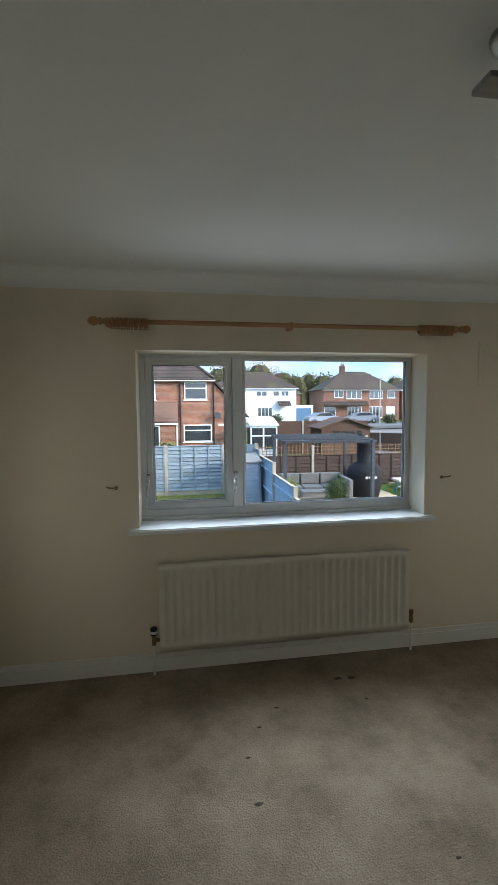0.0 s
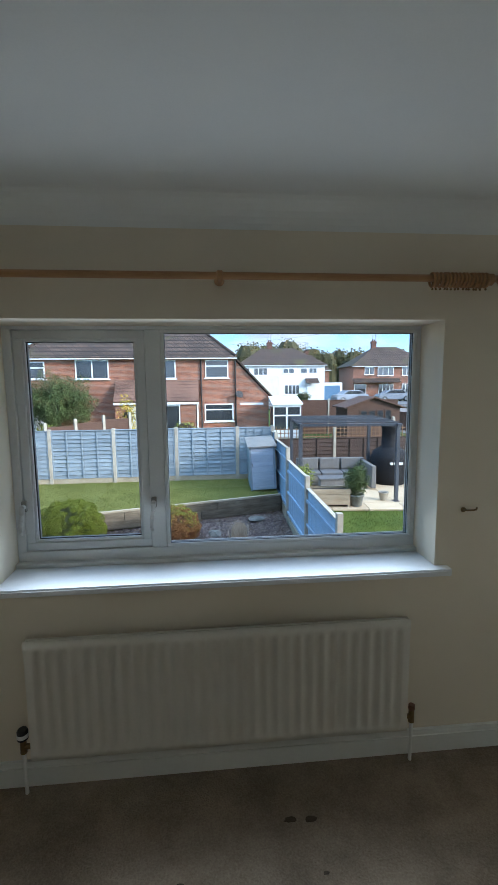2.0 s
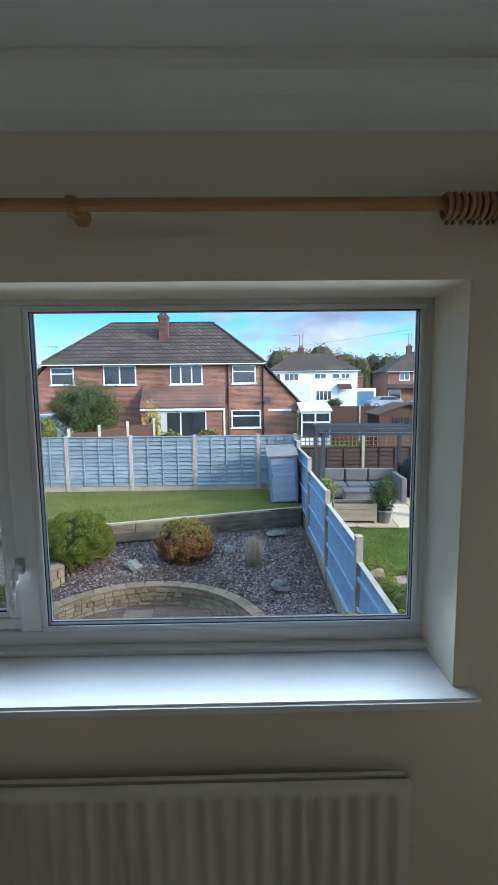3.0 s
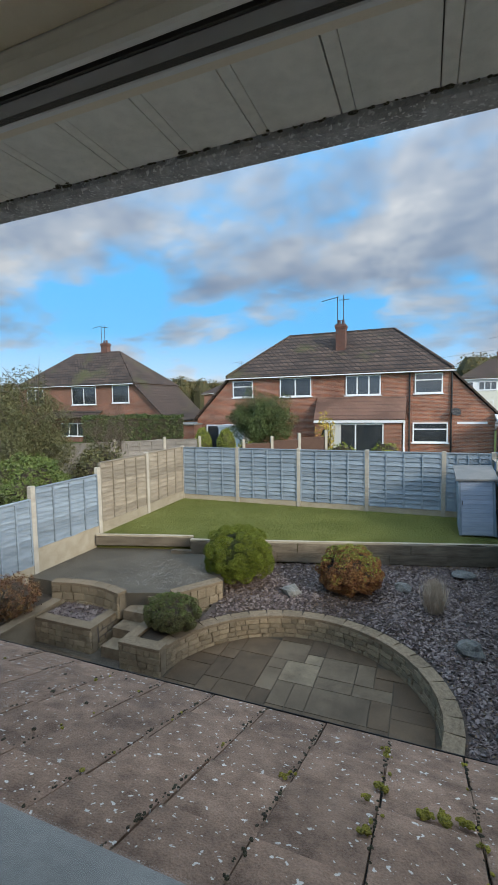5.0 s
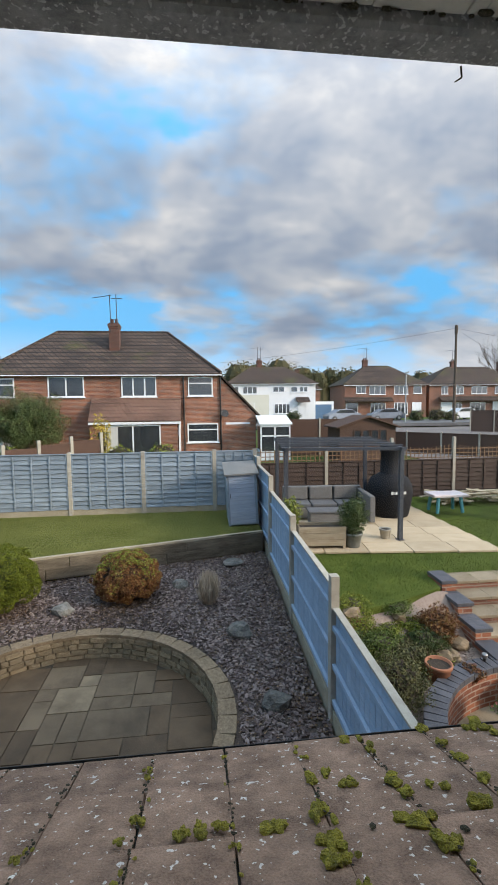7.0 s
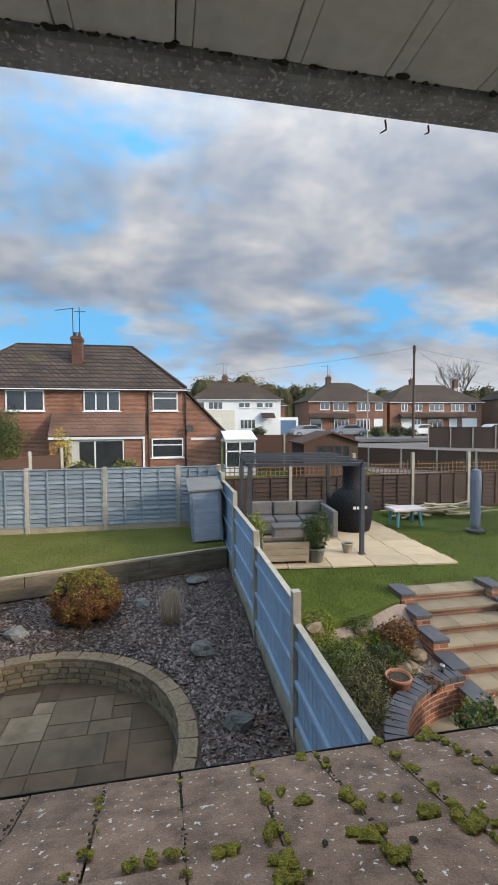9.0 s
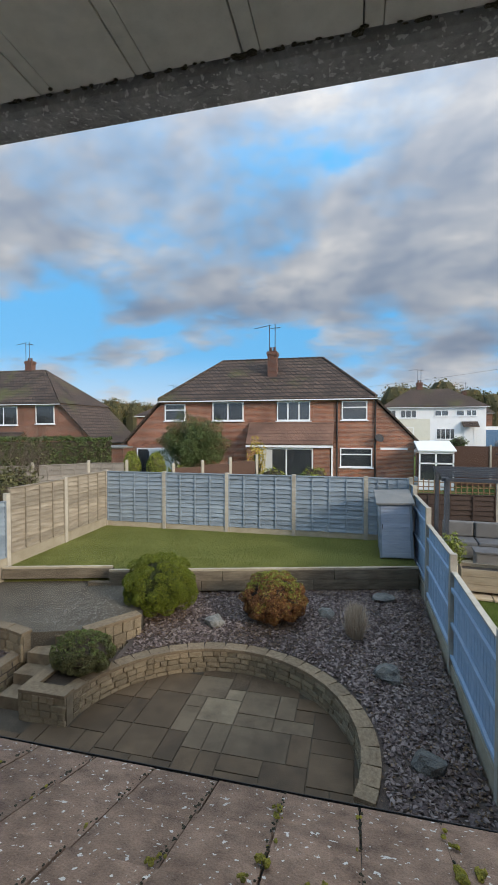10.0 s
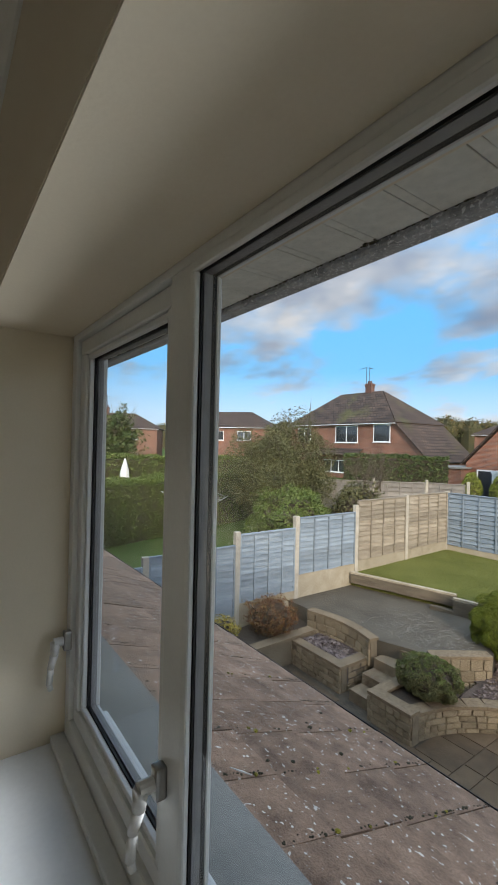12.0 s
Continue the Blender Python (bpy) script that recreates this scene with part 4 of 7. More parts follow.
for i in range(88):
    x = 1.060 + (i - 56) * 0.1465
    place("board", sb, soff, Matrix.Translation((x, 0, SOZ)))
    place("joint_strip", js, soff, Matrix.Translation((x, 0, SOZ - 0.0005)))
verts_g = bmesh.new()
rng = random.Random(19)
for i in range(900):
    x = rng.uniform(-5.0, 5.0)
    near = abs((x - 1.060 + 56 * 0.1465) % 0.1465 - 0.073) > 0.055
    r = rng.uniform(0.0014, 0.0034) * (1.6 if near else 1.0)
    bmesh.ops.create_icosphere(verts_g, subdivisions=1, radius=1, matrix=Matrix.Translation((x, 3.2785 - rng.random() ** 2 * (0.012 if near else 0.004), SOZ - 0.0015)) @ Matrix.Diagonal((r * rng.uniform(1, 2.6), r, r * 0.6, 1)))
tagged(new("soffit_grime", mesh_of(verts_g, M["grit"], "soffit_grime")), "black grime packed between soffit boards and gutter", "grime", kind="stuff")
structure("trim_soffit_backing", boxes((-7.2, WYO, SOZ + 0.013, 6.2, 3.284, SOZ + 0.03)), M["felt"], "dark void behind the soffit boards")
structure("roof_main", boxes((-9, -3.5, 2.62, 9, 3.25, 2.74), (-9, 2.9, 2.36, 9, 3.25, 2.62)), M["rooftile"], "main roof edge of the house", "roof")
gut = thing("eaves_gutter", "old plastic gutter speckled with lichen, seen from below", "gutter")
bm = bmesh.new()
arc = [(3.289, 2.30), (3.289, 2.106), (3.294, 2.099), (3.338, 2.099), (3.347, 2.108), (3.350, 2.22), (3.345, 2.22), (3.340, 2.30)]
prism(bm, [(-9.0, y, z) for y, z in arc], (18, 0, 0))
part("channel", bm, M["gutterold"], gut)
for x in (-4.4, -1.9, 2.62, 5.0):
    part("bracket", B(x, 3.288, 2.092, x + 0.03, 3.352, 2.0985, bevel=0.002), M["gutterold"], gut)

tw = thing("gutter_twig", "two dead stalks hanging from the gutter", "twig", at=(1.965, 3.346, 2.098))
for dx, ln in ((0.0, 0.014), (0.075, 0.007)):
    bm = bmesh.new()
    cyl(bm, (dx, 0, 0.004), (dx + 0.004, 0.004, -ln * 0.6), 0.0016, 0.0013, 6)
    cyl(bm, (dx + 0.004, 0.004, -ln * 0.6), (dx - ln * 0.4, 0.006, -ln), 0.0014, 0.0008, 6)
    part("stalk", bm, M["grit"], tw)

# lean-to roof of large flat tiles
SL = radians(20)
EY, EZ = 4.612, 0.043
lean = thing("lean_to_roof", "low lean-to roof of large weathered brown tiles with moss", "roof", kind="structure")
deck = bmesh.new()
prism(deck, [(-9, EY - 0.03, EZ - 0.075), (-9, WYO + 0.001, EZ - 0.075 + (EY - 0.03 - WYO) * math.tan(SL)), (-9, WYO + 0.001, EZ - 0.035 + (EY - 0.03 - WYO) * math.tan(SL)), (-9, EY - 0.03, EZ - 0.035)], (18, 0, 0))
part("deck", deck, M["black"], lean)
rng = random.Random(11)
tile_meshes = []
for k in range(5):
    bm = bmesh.new()
    nx, ny, T = 4, 4, 0.019
    a = SL - radians(2.4)
    lay = []
    for lv in (0, 1):
        rows = []
        for j in range(ny + 1):
            u = 0.435 * j / ny
            row = []
            for i in range(nx + 1):
                x = -0.1545 + 0.309 * i / nx
                e = 0.0016 * noise.noise(Vector((x * 30, u * 30, k * 7.0))) if lv else 0
                if lv and (i in (0, nx) or j == 0):
                    e -= 0.004
                uu = u + (0.003 * noise.noise(Vector((x * 40, k * 3.0, 1))) if j == 0 else 0)
                n = lv * T + e
                row.append(bm.verts.new((x, -uu * math.cos(a) + n * math.sin(a), uu * math.sin(a) + n * math.cos(a))))
            rows.append(row)
        lay.append(rows)
    for j in range(ny):
        for i in range(nx):
            t, b = lay[1], lay[0]
            bm.faces.new((t[j][i], t[j][i + 1], t[j + 1][i + 1], t[j + 1][i]))
    for i in range(nx):
        bm.faces.new((lay[0][0][i], lay[0][0][i + 1], lay[1][0][i + 1], lay[1][0][i]))
    for j in range(ny):
        bm.faces.new((lay[0][j][0], lay[1][j][0], lay[1][j + 1][0], lay[0][j + 1][0]))
        bm.faces.new((lay[0][j][nx], lay[0][j + 1][nx], lay[1][j + 1][nx], lay[1][j][nx]))
    bmesh.ops.recalc_face_normals(bm, faces=bm.faces[:])
    tile_meshes.append(mesh_of(bm, M["tile"], "roof_tile"))
TP, TX = 0.3145, 1.66
STEPS = (0.0, 0.318, 0.695, 1.072, 1.449)
for c, s in enumerate(STEPS):
    for i in range(-26, 18):
        x = TX + (i + 0.5) * TP + rng.uniform(-0.003, 0.003)
        place("roof_tile", rng.choice(tile_meshes), lean, pose(x, EY - s * math.cos(SL) + rng.uniform(-0.004, 0.004), EZ - 0.022 + s * math.sin(SL) + rng.uniform(-0.001, 0.002), rng.uniform(-0.25, 0.25), rng.uniform(-0.25, 0.25), rng.uniform(-0.35, 0.35)))
gtr = thing("lean_to_gutter", "black plastic gutter along the lean-to eaves", "gutter")
bm = bmesh.new()
arc = [(4.575 - 0.0 + 0.056 - 0.056 * math.cos(a), EZ - 0.045 - 0.055 * math.sin(a)) for a in (math.pi * i / 8 for i in range(9))]
rim_ = [(y, z) for y, z in arc] + [(4.575 + 0.056 - 0.052 * math.cos(a), EZ - 0.045 - 0.051 * math.sin(a)) for a in (math.pi * i / 8 for i in range(8, -1, -1))]
prism(bm, [(-9.0, y - 0.024, z + 0.012) for y, z in rim_], (18, 0, 0))
part("channel", bm, M["black"], gtr)
structure("wall_lean_to", boxes((-9, 4.40, -2.6, 9, 4.52, EZ - 0.09)), M["brick"], "brick wall under the lean-to eaves", "wall")

# lead apron where the roof meets the wall
fl = thing("lead_flashing", "grey lead flashing apron along the top of the lean-to roof", "flashing")
for i in range(10):
    x0 = -9 + i * 1.8 + 0.35
    ztop = EZ + (EY - WYO) * math.tan(SL)
    b = bmesh.new()
    y1 = 3.315
    z1 = EZ + (EY - y1) * math.tan(SL) + 0.034
    lift = 0.0025 * (i % 2)
    prism(b, [(x0, WYO + 0.001, ztop + 0.15), (x0, WYO + 0.008, ztop + 0.15), (x0, WYO + 0.02, ztop + 0.026 + lift), (x0, y1, z1 + 0.004 + lift), (x0, y1, z1 + lift), (x0, WYO + 0.001, ztop + 0.02 + lift)], (1.83, 0, 0))
    part("lead_sheet", b, M["lead"], fl)
feather = thing("feather", "small white feather lying on the roof", "feather", at=(0.145, 3.40, 0.535))
bm = bmesh.new()
for i in range(8):
    a, b = (i - 4) * 0.009, (i - 3) * 0.009
    cyl(bm, (a, a * 0.6, 0.0 + 0.4 * a * a), (b, b * 0.6, 0.4 * b * b), 0.0035 * (1 - abs(i - 4) / 6), n=6)
part("quill", bm, M["gloss"], feather)

# moss cushions along the joints, thick towards the neighbour
verts_m = bmesh.new()
rng = random.Random(23)


def moss_at(x, y, r, flat=0.5):
    z = EZ + (EY - y) * math.tan(SL) + 0.004
    m = lump(r * rng.uniform(0.8, 1.3), r * rng.uniform(0.8, 1.3), r * flat, 0.7, 2 if r > 0.012 else 1, 3.0, rng.uniform(0, 50))
    bmesh.ops.translate(m, verts=m.verts[:], vec=(x, y, z))
    me = bpy.data.meshes.new("tmp")
    m.to_mesh(me)
    m.free()
    verts_m.from_mesh(me)
    bpy.data.meshes.remove(me)


for x, y, r in ((1.334, 4.109, 0.028), (1.337, 4.47, 0.022), (1.345, 4.40, 0.018), (1.56, 4.01, 0.035), (1.50, 4.0, 0.03), (1.62, 4.02, 0.03), (1.792, 4.0, 0.036), (1.95, 4.06, 0.04), (1.96, 3.90, 0.045), (1.965, 3.83, 0.04), (2.11, 4.20, 0.028), (2.05, 4.3, 0.024), (2.269, 4.19, 0.033), (2.28, 4.10, 0.03), (2.49, 4.0, 0.045), (2.59, 3.89, 0.055), (2.27, 3.84, 0.045), (2.44, 4.12, 0.03), (2.85, 4.58, 0.035), (2.92, 4.57, 0.03), (2.0, 4.44, 0.02), (2.62, 4.45, 0.025), (1.30, 4.0, 0.02), (1.32, 3.8, 0.022), (1.01, 3.98, 0.024)):
    for _ in range(7):
        moss_at(x + rng.gauss(0, r * 0.45), y + rng.gauss(0, r * 0.45), r * rng.uniform(0.25, 0.55), 0.7)
for _ in range(750):
    x = TX + TP * rng.randint(-9, 16) + rng.gauss(0, 0.012)
    y = rng.uniform(3.1, 4.58)
    keep = 0.10 + 0.75 * min(max((x - 0.9) / 2.0, 0), 1)
    if rng.random() < keep:
        moss_at(x, y, rng.uniform(0.005, 0.011) * (1 + 0.9 * (x > 1.9)), 0.6)
for _ in range(70):
    x = rng.uniform(2.2, 6.5)
    moss_at(x, EY - rng.choice(STEPS) * math.cos(SL) + rng.gauss(0, 0.02), rng.uniform(0.012, 0.034))
me = mesh_of(verts_m, M["moss"], "moss")
verts_m = bmesh.new()
for i in range(-12, 14):
    for c in range(4):
        off = noise.noise(Vector((i * 1.7, c * 2.3, 0)))
        for _ in range(17 if off > -0.1 else 5):
            s = STEPS[c] + rng.random() ** 0.8 * 0.37
            moss_at(TX + TP * i + rng.gauss(0, 0.005), EY - s * math.cos(SL), rng.uniform(0.003, 0.0065), 0.45)
for _ in range(26):
    moss_at(rng.uniform(-3, 5), rng.uniform(3.3, 4.55), rng.uniform(0.006, 0.014), 0.3)
tagged(new("joint_dirt", mesh_of(verts_m, M["grit"], "joint_dirt")), "dark dirt and dead moss packed in the tile joints", "dirt", kind="stuff")
tagged(new("moss", me), "cushions of yellow-green moss along the tile joints", "moss", kind="stuff")

# ---- garden ground ----
def ground_z(x, y):
    if y < 12.0:
        z = -2.5
    elif y < 15.0:
        z = -2.5 + (y - 12.0) / 3.0 * 0.93
    else:
        z = -1.57 + min(max((y - 32) / 26, 0), 1) * 1.22
    if x < -6.0:
        z = max(z, -1.56)
    return z


bm = bmesh.new()
xs = [-600, -200, -100, -60, -40, -25, -15, -10, -6.2, -5.95, -3, 0, 3, 6, 10, 14, 20, 30, 45, 60, 100, 200, 600]
ys = [-300, -60, -10, 0, 4, 8, 11.9, 12.9, 14, 15, 17, 20, 24, 28, 32, 36, 40, 45, 50, 54, 58, 62, 70, 90, 130, 250, 900]
gv = [[bm.verts.new((x, y, ground_z(x, y))) for x in xs] for y in ys]
for a, b in zip(gv, gv[1:]):
    for i in range(len(xs) - 1):
        bm.faces.new((a[i], a[i + 1], b[i + 1], b[i]))
structure("ground", bm, M["grass"], "dull green ground reaching the horizon", "ground")

PZ = -2.40
CX, CY, RI, RO = -0.24, 7.74, 1.97, 2.17
structure("pavement_patio_bed", boxes((-9, 4.5, PZ - 0.09, 3.0, 9.95, PZ - 0.012)), M["patiobed"], "dark jointing under the patio slabs", "patio")

# patio slabs of mixed sizes inside the round wall
patio = thing("patio", "sunken patio of damp brown slabs, coloured lighter towards the better-lit middle", "patio", kind="structure")
rng = random.Random(5)
slab_me = {}
PITCH = 0.27
used = {}
pale_cells = {(-1, 3), (0, 3), (0, 4), (-1, 4)}
sizes = ((2, 2), (2, 1), (1, 2), (2, 2), (2, 2), (3, 2), (2, 3))
for gy in range(-8, 9):
    for gx in range(-20, 9):
        if (gx, gy) in used:
            continue
        for _ in range(8):
            w, h = rng.choice(sizes)
            if (gx, gy) in pale_cells:
                w, h = rng.choice(((1, 1), (1, 2), (2, 1)))
            if all((gx + i, gy + j) not in used for i in range(w) for j in range(h)):
                break
        else:
            w = h = 1
        for i in range(w):
            for j in range(h):
                used[(gx + i, gy + j)] = 1
        x, y = CX + gx * PITCH, CY + gy * PITCH + 0.15
        cx, cy = x + w * PITCH / 2, y + h * PITCH / 2
        d = math.hypot(cx - CX, max(cy - CY, 0))
        if (cy > CY and d > RI + 0.15) or cy < 4.7 or cx > 2.2 or cx < -5.4:
            continue
        if cy > 7.75 and cx < -2.25:
            continue
        # paler towards the middle: drier slabs, plus the softer light there as colour
        far = math.hypot((cx + 0.12) * 0.8, cy - 8.62)
        key = (w, h, "flagpale" if math.hypot(cx + 0.12, cy - 8.80) < 0.36 else "flagmid" if far < 0.75 + rng.uniform(-0.15, 0.15) else "flag")
        if key not in slab_me:
            slab_me[key] = mesh_of(B(-w * PITCH / 2 + 0.006, -h * PITCH / 2 + 0.006, -0.03, w * PITCH / 2 - 0.006, h * PITCH / 2 - 0.006, 0.0, bevel=0.006), M[key[2]], "slab")
        place("slab", slab_me[key], patio, pose(cx, cy, PZ + rng.uniform(-0.004, 0.003), rng.uniform(-0.5, 0.5), rng.uniform(-0.5, 0.5), 0))

# rough stones shared by the garden walls
stone_me = []
for k in range(6):
    b = bmesh.new()
    bmesh.ops.create_cube(b, size=1)
    bmesh.ops.bevel(b, geom=b.edges[:], offset=0.07, segments=1, affect="EDGES")
    for v in b.verts:
        v.co += Vector((noise.noise(v.co * 3 + Vector((k * 5, 0, 0))), noise.noise(v.co * 3 + Vector((0, k * 5, 0))), noise.noise(v.co * 3 + Vector((0, 0, k * 5))))) * 0.07
    stone_me.append(mesh_of(b, M["wallstone"], "stone"))
cop_me = []
for k in range(4):
    b = bmesh.new()
    bmesh.ops.create_cube(b, size=1)
    bmesh.ops.bevel(b, geom=b.edges[:], offset=0.04, segments=1, affect="EDGES")
    for v in b.verts:
        v.co += Vector((noise.noise(v.co * 2 + Vector((k * 3, 0, 9))), noise.noise(v.co * 2 + Vector((5, k * 3, 0))), 0)) * 0.05
    cop_me.append(mesh_of(b, M["coping"], "coping_stone"))


def stone_wall(name, label, path, length, z0, z1, thick, seed, courses=4, cop=0.05, copw=0.02, both=False):
    """A low wall of rough stones along path(s) -> (x, y, heading), with flat coping stones; path is its visible face line."""
    w = thing(name, label, "garden wall", "stone garden walls", kind="structure")
    rng = random.Random(seed)
    h = (z1 - cop - z0) / courses
    core = bmesh.new()
    n = max(int(length / 0.15), 1)
    for i in range(n):
        s0, s1 = length * i / n, length * (i + 1) / n
        xa, ya, ha = path((s0 + s1) / 2)
        box(core, -(s1 - s0) / 2 * 1.06, 0.03, 0, (s1 - s0) / 2 * 1.06, thick - 0.03, z1 - cop - z0, m=pose(xa, ya, z0, 0, 0, math.degrees(ha)))
    part("mortar_core", core, M["mortar"], w)
    for c in range(courses):
        s = -rng.uniform(0, 0.15)
        while s < length - 0.03:
            ln = rng.uniform(0.10, 0.26)
            e = min(s + ln, length)
            s0 = max(s, 0)
            if e - s0 > 0.03:
                for side in ((0, 1) if both else (0,)):
                    x, y, a = path((s0 + e) / 2)
                    off = 0.035 if side == 0 else thick - 0.035
                    m = pose(x, y, z0 + (c + 0.5) * h, 0, 0, math.degrees(a)) @ Matrix.Translation((0, off + rng.uniform(-0.006, 0.006), 0))
                    place("stone", rng.choice(stone_me), w, m @ Matrix.Diagonal((e - s0 - 0.013, 0.085 + rng.uniform(-0.012, 0.012), h - 0.013, 1)))
            s += ln
    s = 0.0
    while s < length - 0.02:
        ln = rng.uniform(0.26, 0.36)
        e = min(s + ln, length)
        if length - e < 0.1:
            e = length
        x, y, a = path((s + e) / 2)
        m = pose(x, y, z1 - cop / 2, rng.uniform(-0.6, 0.6), 0, math.degrees(a)) @ Matrix.Translation((0, thick / 2, 0))
        place("coping_stone", rng.choice(cop_me), w, m @ Matrix.Diagonal((e - s + 0.004, thick + copw, cop, 1)))
        s = e
    return w


def arc_path(cx, cy, r, a0, sign=-1):
    """Along a circle from angle a0; the wall's body lies outside it."""
    return lambda s: (cx + r * math.cos(a0 + sign * s / r), cy + r * math.sin(a0 + sign * s / r), a0 + sign * s / r + (-math.pi / 2 if sign < 0 else math.pi / 2))


def line_path(x0, y0, x1, y1):
    a = math.atan2(y1 - y0, x1 - x0)
    return lambda s: (x0 + s * math.cos(a), y0 + s * math.sin(a), a)


TOPZ = -2.02
stone_wall("wall_round_patio", "curved buff stone garden wall round the sunken patio", arc_path(CX, CY, RI, radians(171)), RI * radians(188), PZ - 0.03, TOPZ, 0.20, 3)
stone_wall("wall_planter_front", "short buff stone planter wall beside the steps", line_path(-2.92, 7.86, -2.17, 7.86), 0.75, PZ - 0.03, -1.97, 0.20, 4)
stone_wall("wall_planter_side", "short buff stone planter wall beside the steps", line_path(-2.92, 8.75, -2.92, 8.06), 0.69, PZ - 0.03, -1.97, 0.18, 6)
stone_wall("wall_low_planter", "low buff stone wall of the slate planter", line_path(-4.85, 8.02, -3.60, 8.02), 1.25, PZ - 0.03, -1.97, 0.18, 7)
stone_wall("wall_low_planter_side", "low buff stone wall of the slate planter", line_path(-3.60, 8.2, -3.60, 9.0), 0.80, PZ - 0.03, -1.97, 0.18, 8)
stone_wall("wall_terrace_front", "curved buff stone wall holding the upper terrace", arc_path(-4.3, 6.62, 2.16, radians(111)), 2.16 * radians(42), -2.1, -1.62, 0.18, 9, 3)
stone_wall("wall_west_bed", "buff stone wall of the bed under the fence", line_path(-5.0, 8.6, -4.88, 5.4), 3.2, PZ - 0.03, -1.90, 0.2, 12)
stone_wall("wall_terrace_side", "sloping buff stone wall beside the terrace", line_path(-2.55, 8.95, -2.0, 9.75), 0.97, -2.2, -1.60, 0.2, 13, 3)

# steps between the planters
steps = thing("garden_steps", "four worn stone garden steps between low walls", "steps", kind="structure")
for i in range(4):
    y0 = 8.02 + i * 0.30
    part("tread", B(-3.41, y0, PZ - 0.05, -2.93, y0 + 0.36, PZ + 0.17 * (i + 1), bevel=0.01), M["coping"], steps)

# slate bed, sloping up to the lawn wall
bm = bmesh.new()


def bed_z(x, y):
    t = min(max((y - 7.0) / 5.0, 0), 1)
    z = -2.105 + 0.27 * t ** 1.2 + 0.015 * noise.noise(Vector((x, y, 0)))
    return min(z, TOPZ - 0.04 + 0.3 * max(math.hypot(x - CX, max(y - CY, 0)) - RO, 0))


def lawn_edge(x):
    return 11.12 + (x + 3.4) * 0.272


def in_bed(x, y):
    if x > 2.99 or y > lawn_edge(x) - 0.02 or y < 5.2:
        return False
    if x < -2.0 and y < 9.6:
        return False
    if x < -2.1 + (y - 9.6) * 0.1 and y < 10.2:
        return False
    if x < -2.9:
        return False
    dx, dy = x - CX, y - CY
    r = math.hypot(dx, dy)
    if dy > 0:
        return r > RO - 0.07
    return x > CX + RO - 0.07


nx, ny = 60, 70
gridv = {}
for j in range(ny + 1):
    for i in range(nx + 1):
        x, y = -3.0 + 6.0 * i / nx, 5.2 + 7.7 * j / ny
        gridv[i, j] = (x, y)
vv = {}
for j in range(ny):
    for i in range(nx):
        c = [(i, j), (i + 1, j), (i + 1, j + 1), (i, j + 1)]
        if any(in_bed(*gridv[k]) for k in c):
            f = []
            for k in c:
                if k not in vv:
                    x, y = gridv[k]
                    vv[k] = bm.verts.new((x, y, bed_z(x, y)))
                f.append(vv[k])
            bm.faces.new(f)
structure("ground_slate_bed", bm, M["slatebed"], "dark soil under the slate chippings", "bed")
rng = random.Random(31)
verts, faces = [], []


def chip(x, y, z, s):
    m = Euler((rng.gauss(0, 0.35), rng.gauss(0, 0.35), rng.uniform(0, 6.28))).to_matrix()
    k = len(verts)
    n = rng.choice((4, 5))
    for lv in (-1, 1):
        for i in range(n):
            a = 6.283 * i / n + rng.uniform(-0.3, 0.3)
            r = s * rng.uniform(0.65, 1.1)
            p = m @ Vector((r * math.cos(a) * 1.35, r * math.sin(a) * 0.8, lv * s * 0.16))
            verts.append((x + p.x, y + p.y, z + p.z))
    faces.append(tuple(range(k + n, k + 2 * n)))
    for i in range(n):
        j = (i + 1) % n
        faces.append((k + i, k + j, k + n + j, k + n + i))


count = 0
while count < 17000:
    x, y = rng.uniform(-2.9, 3.0), rng.uniform(5.3, 12.8)
    if in_bed(x, y):
        if math.hypot(x - CX, max(y - CY, 0)) < RO + 0.05:
            continue
        chip(x, y, bed_z(x, y) + rng.uniform(0.005, 0.028), rng.uniform(0.014, 0.037))
        count += 1
for _ in range(420):
    chip(rng.uniform(-4.8, -3.65), rng.uniform(8.2, 8.8), -2.02 + rng.uniform(0, 0.02), rng.uniform(0.02, 0.05))
me = bpy.data.meshes.new("slate_chippings")
me.from_pydata(verts, [], faces)
me.materials.append(L["chips"])
tagged(new("slate_chippings", me), "bed of plum-grey slate chippings", "gravel", kind="stuff")
def litter_spot(r):
    """Blown leaves, thick under the bushes and along the walls."""
    while True:
        x, y = r.uniform(-2.9, 2.95), r.uniform(5.4, 12.7)
        if in_bed(x, y):
            near = max(math.exp(-((x + 2.0) ** 2 + (y - 10.3) ** 2) / 0.5), math.exp(-((x - 0.2) ** 2 + (y - 10.5) ** 2) / 0.45), math.exp(-(lawn_edge(x) - y) / 0.35), 0.8 * math.exp(-(3.0 - x) / 0.25), 0.12)
            if r.random() < near:
                return Vector((x, y, bed_z(x, y) + 0.034)), Vector((0, 0, 1))


me = leaves(5200, litter_spot, 0.022, 33, flatness=0.25)
me.materials.append(L["litter"])
tagged(new("leaf_litter", me), "brown fallen leaves and twigs among the slate chippings", "leaf litter", kind="stuff")
structure("ground_low_planter", boxes((-4.85, 8.15, -2.3, -3.6, 9.0, -2.03)), M["slatebed"], "soil in the low planter", "bed")
structure("ground_planter", boxes((-2.9, 8.02, -2.3, -2.30, 9.3, -2.04), (-2.30, 8.5, -2.3, -2.12, 9.3, -2.041)), M["soil"], "dark soil in the stone planter", "bed")
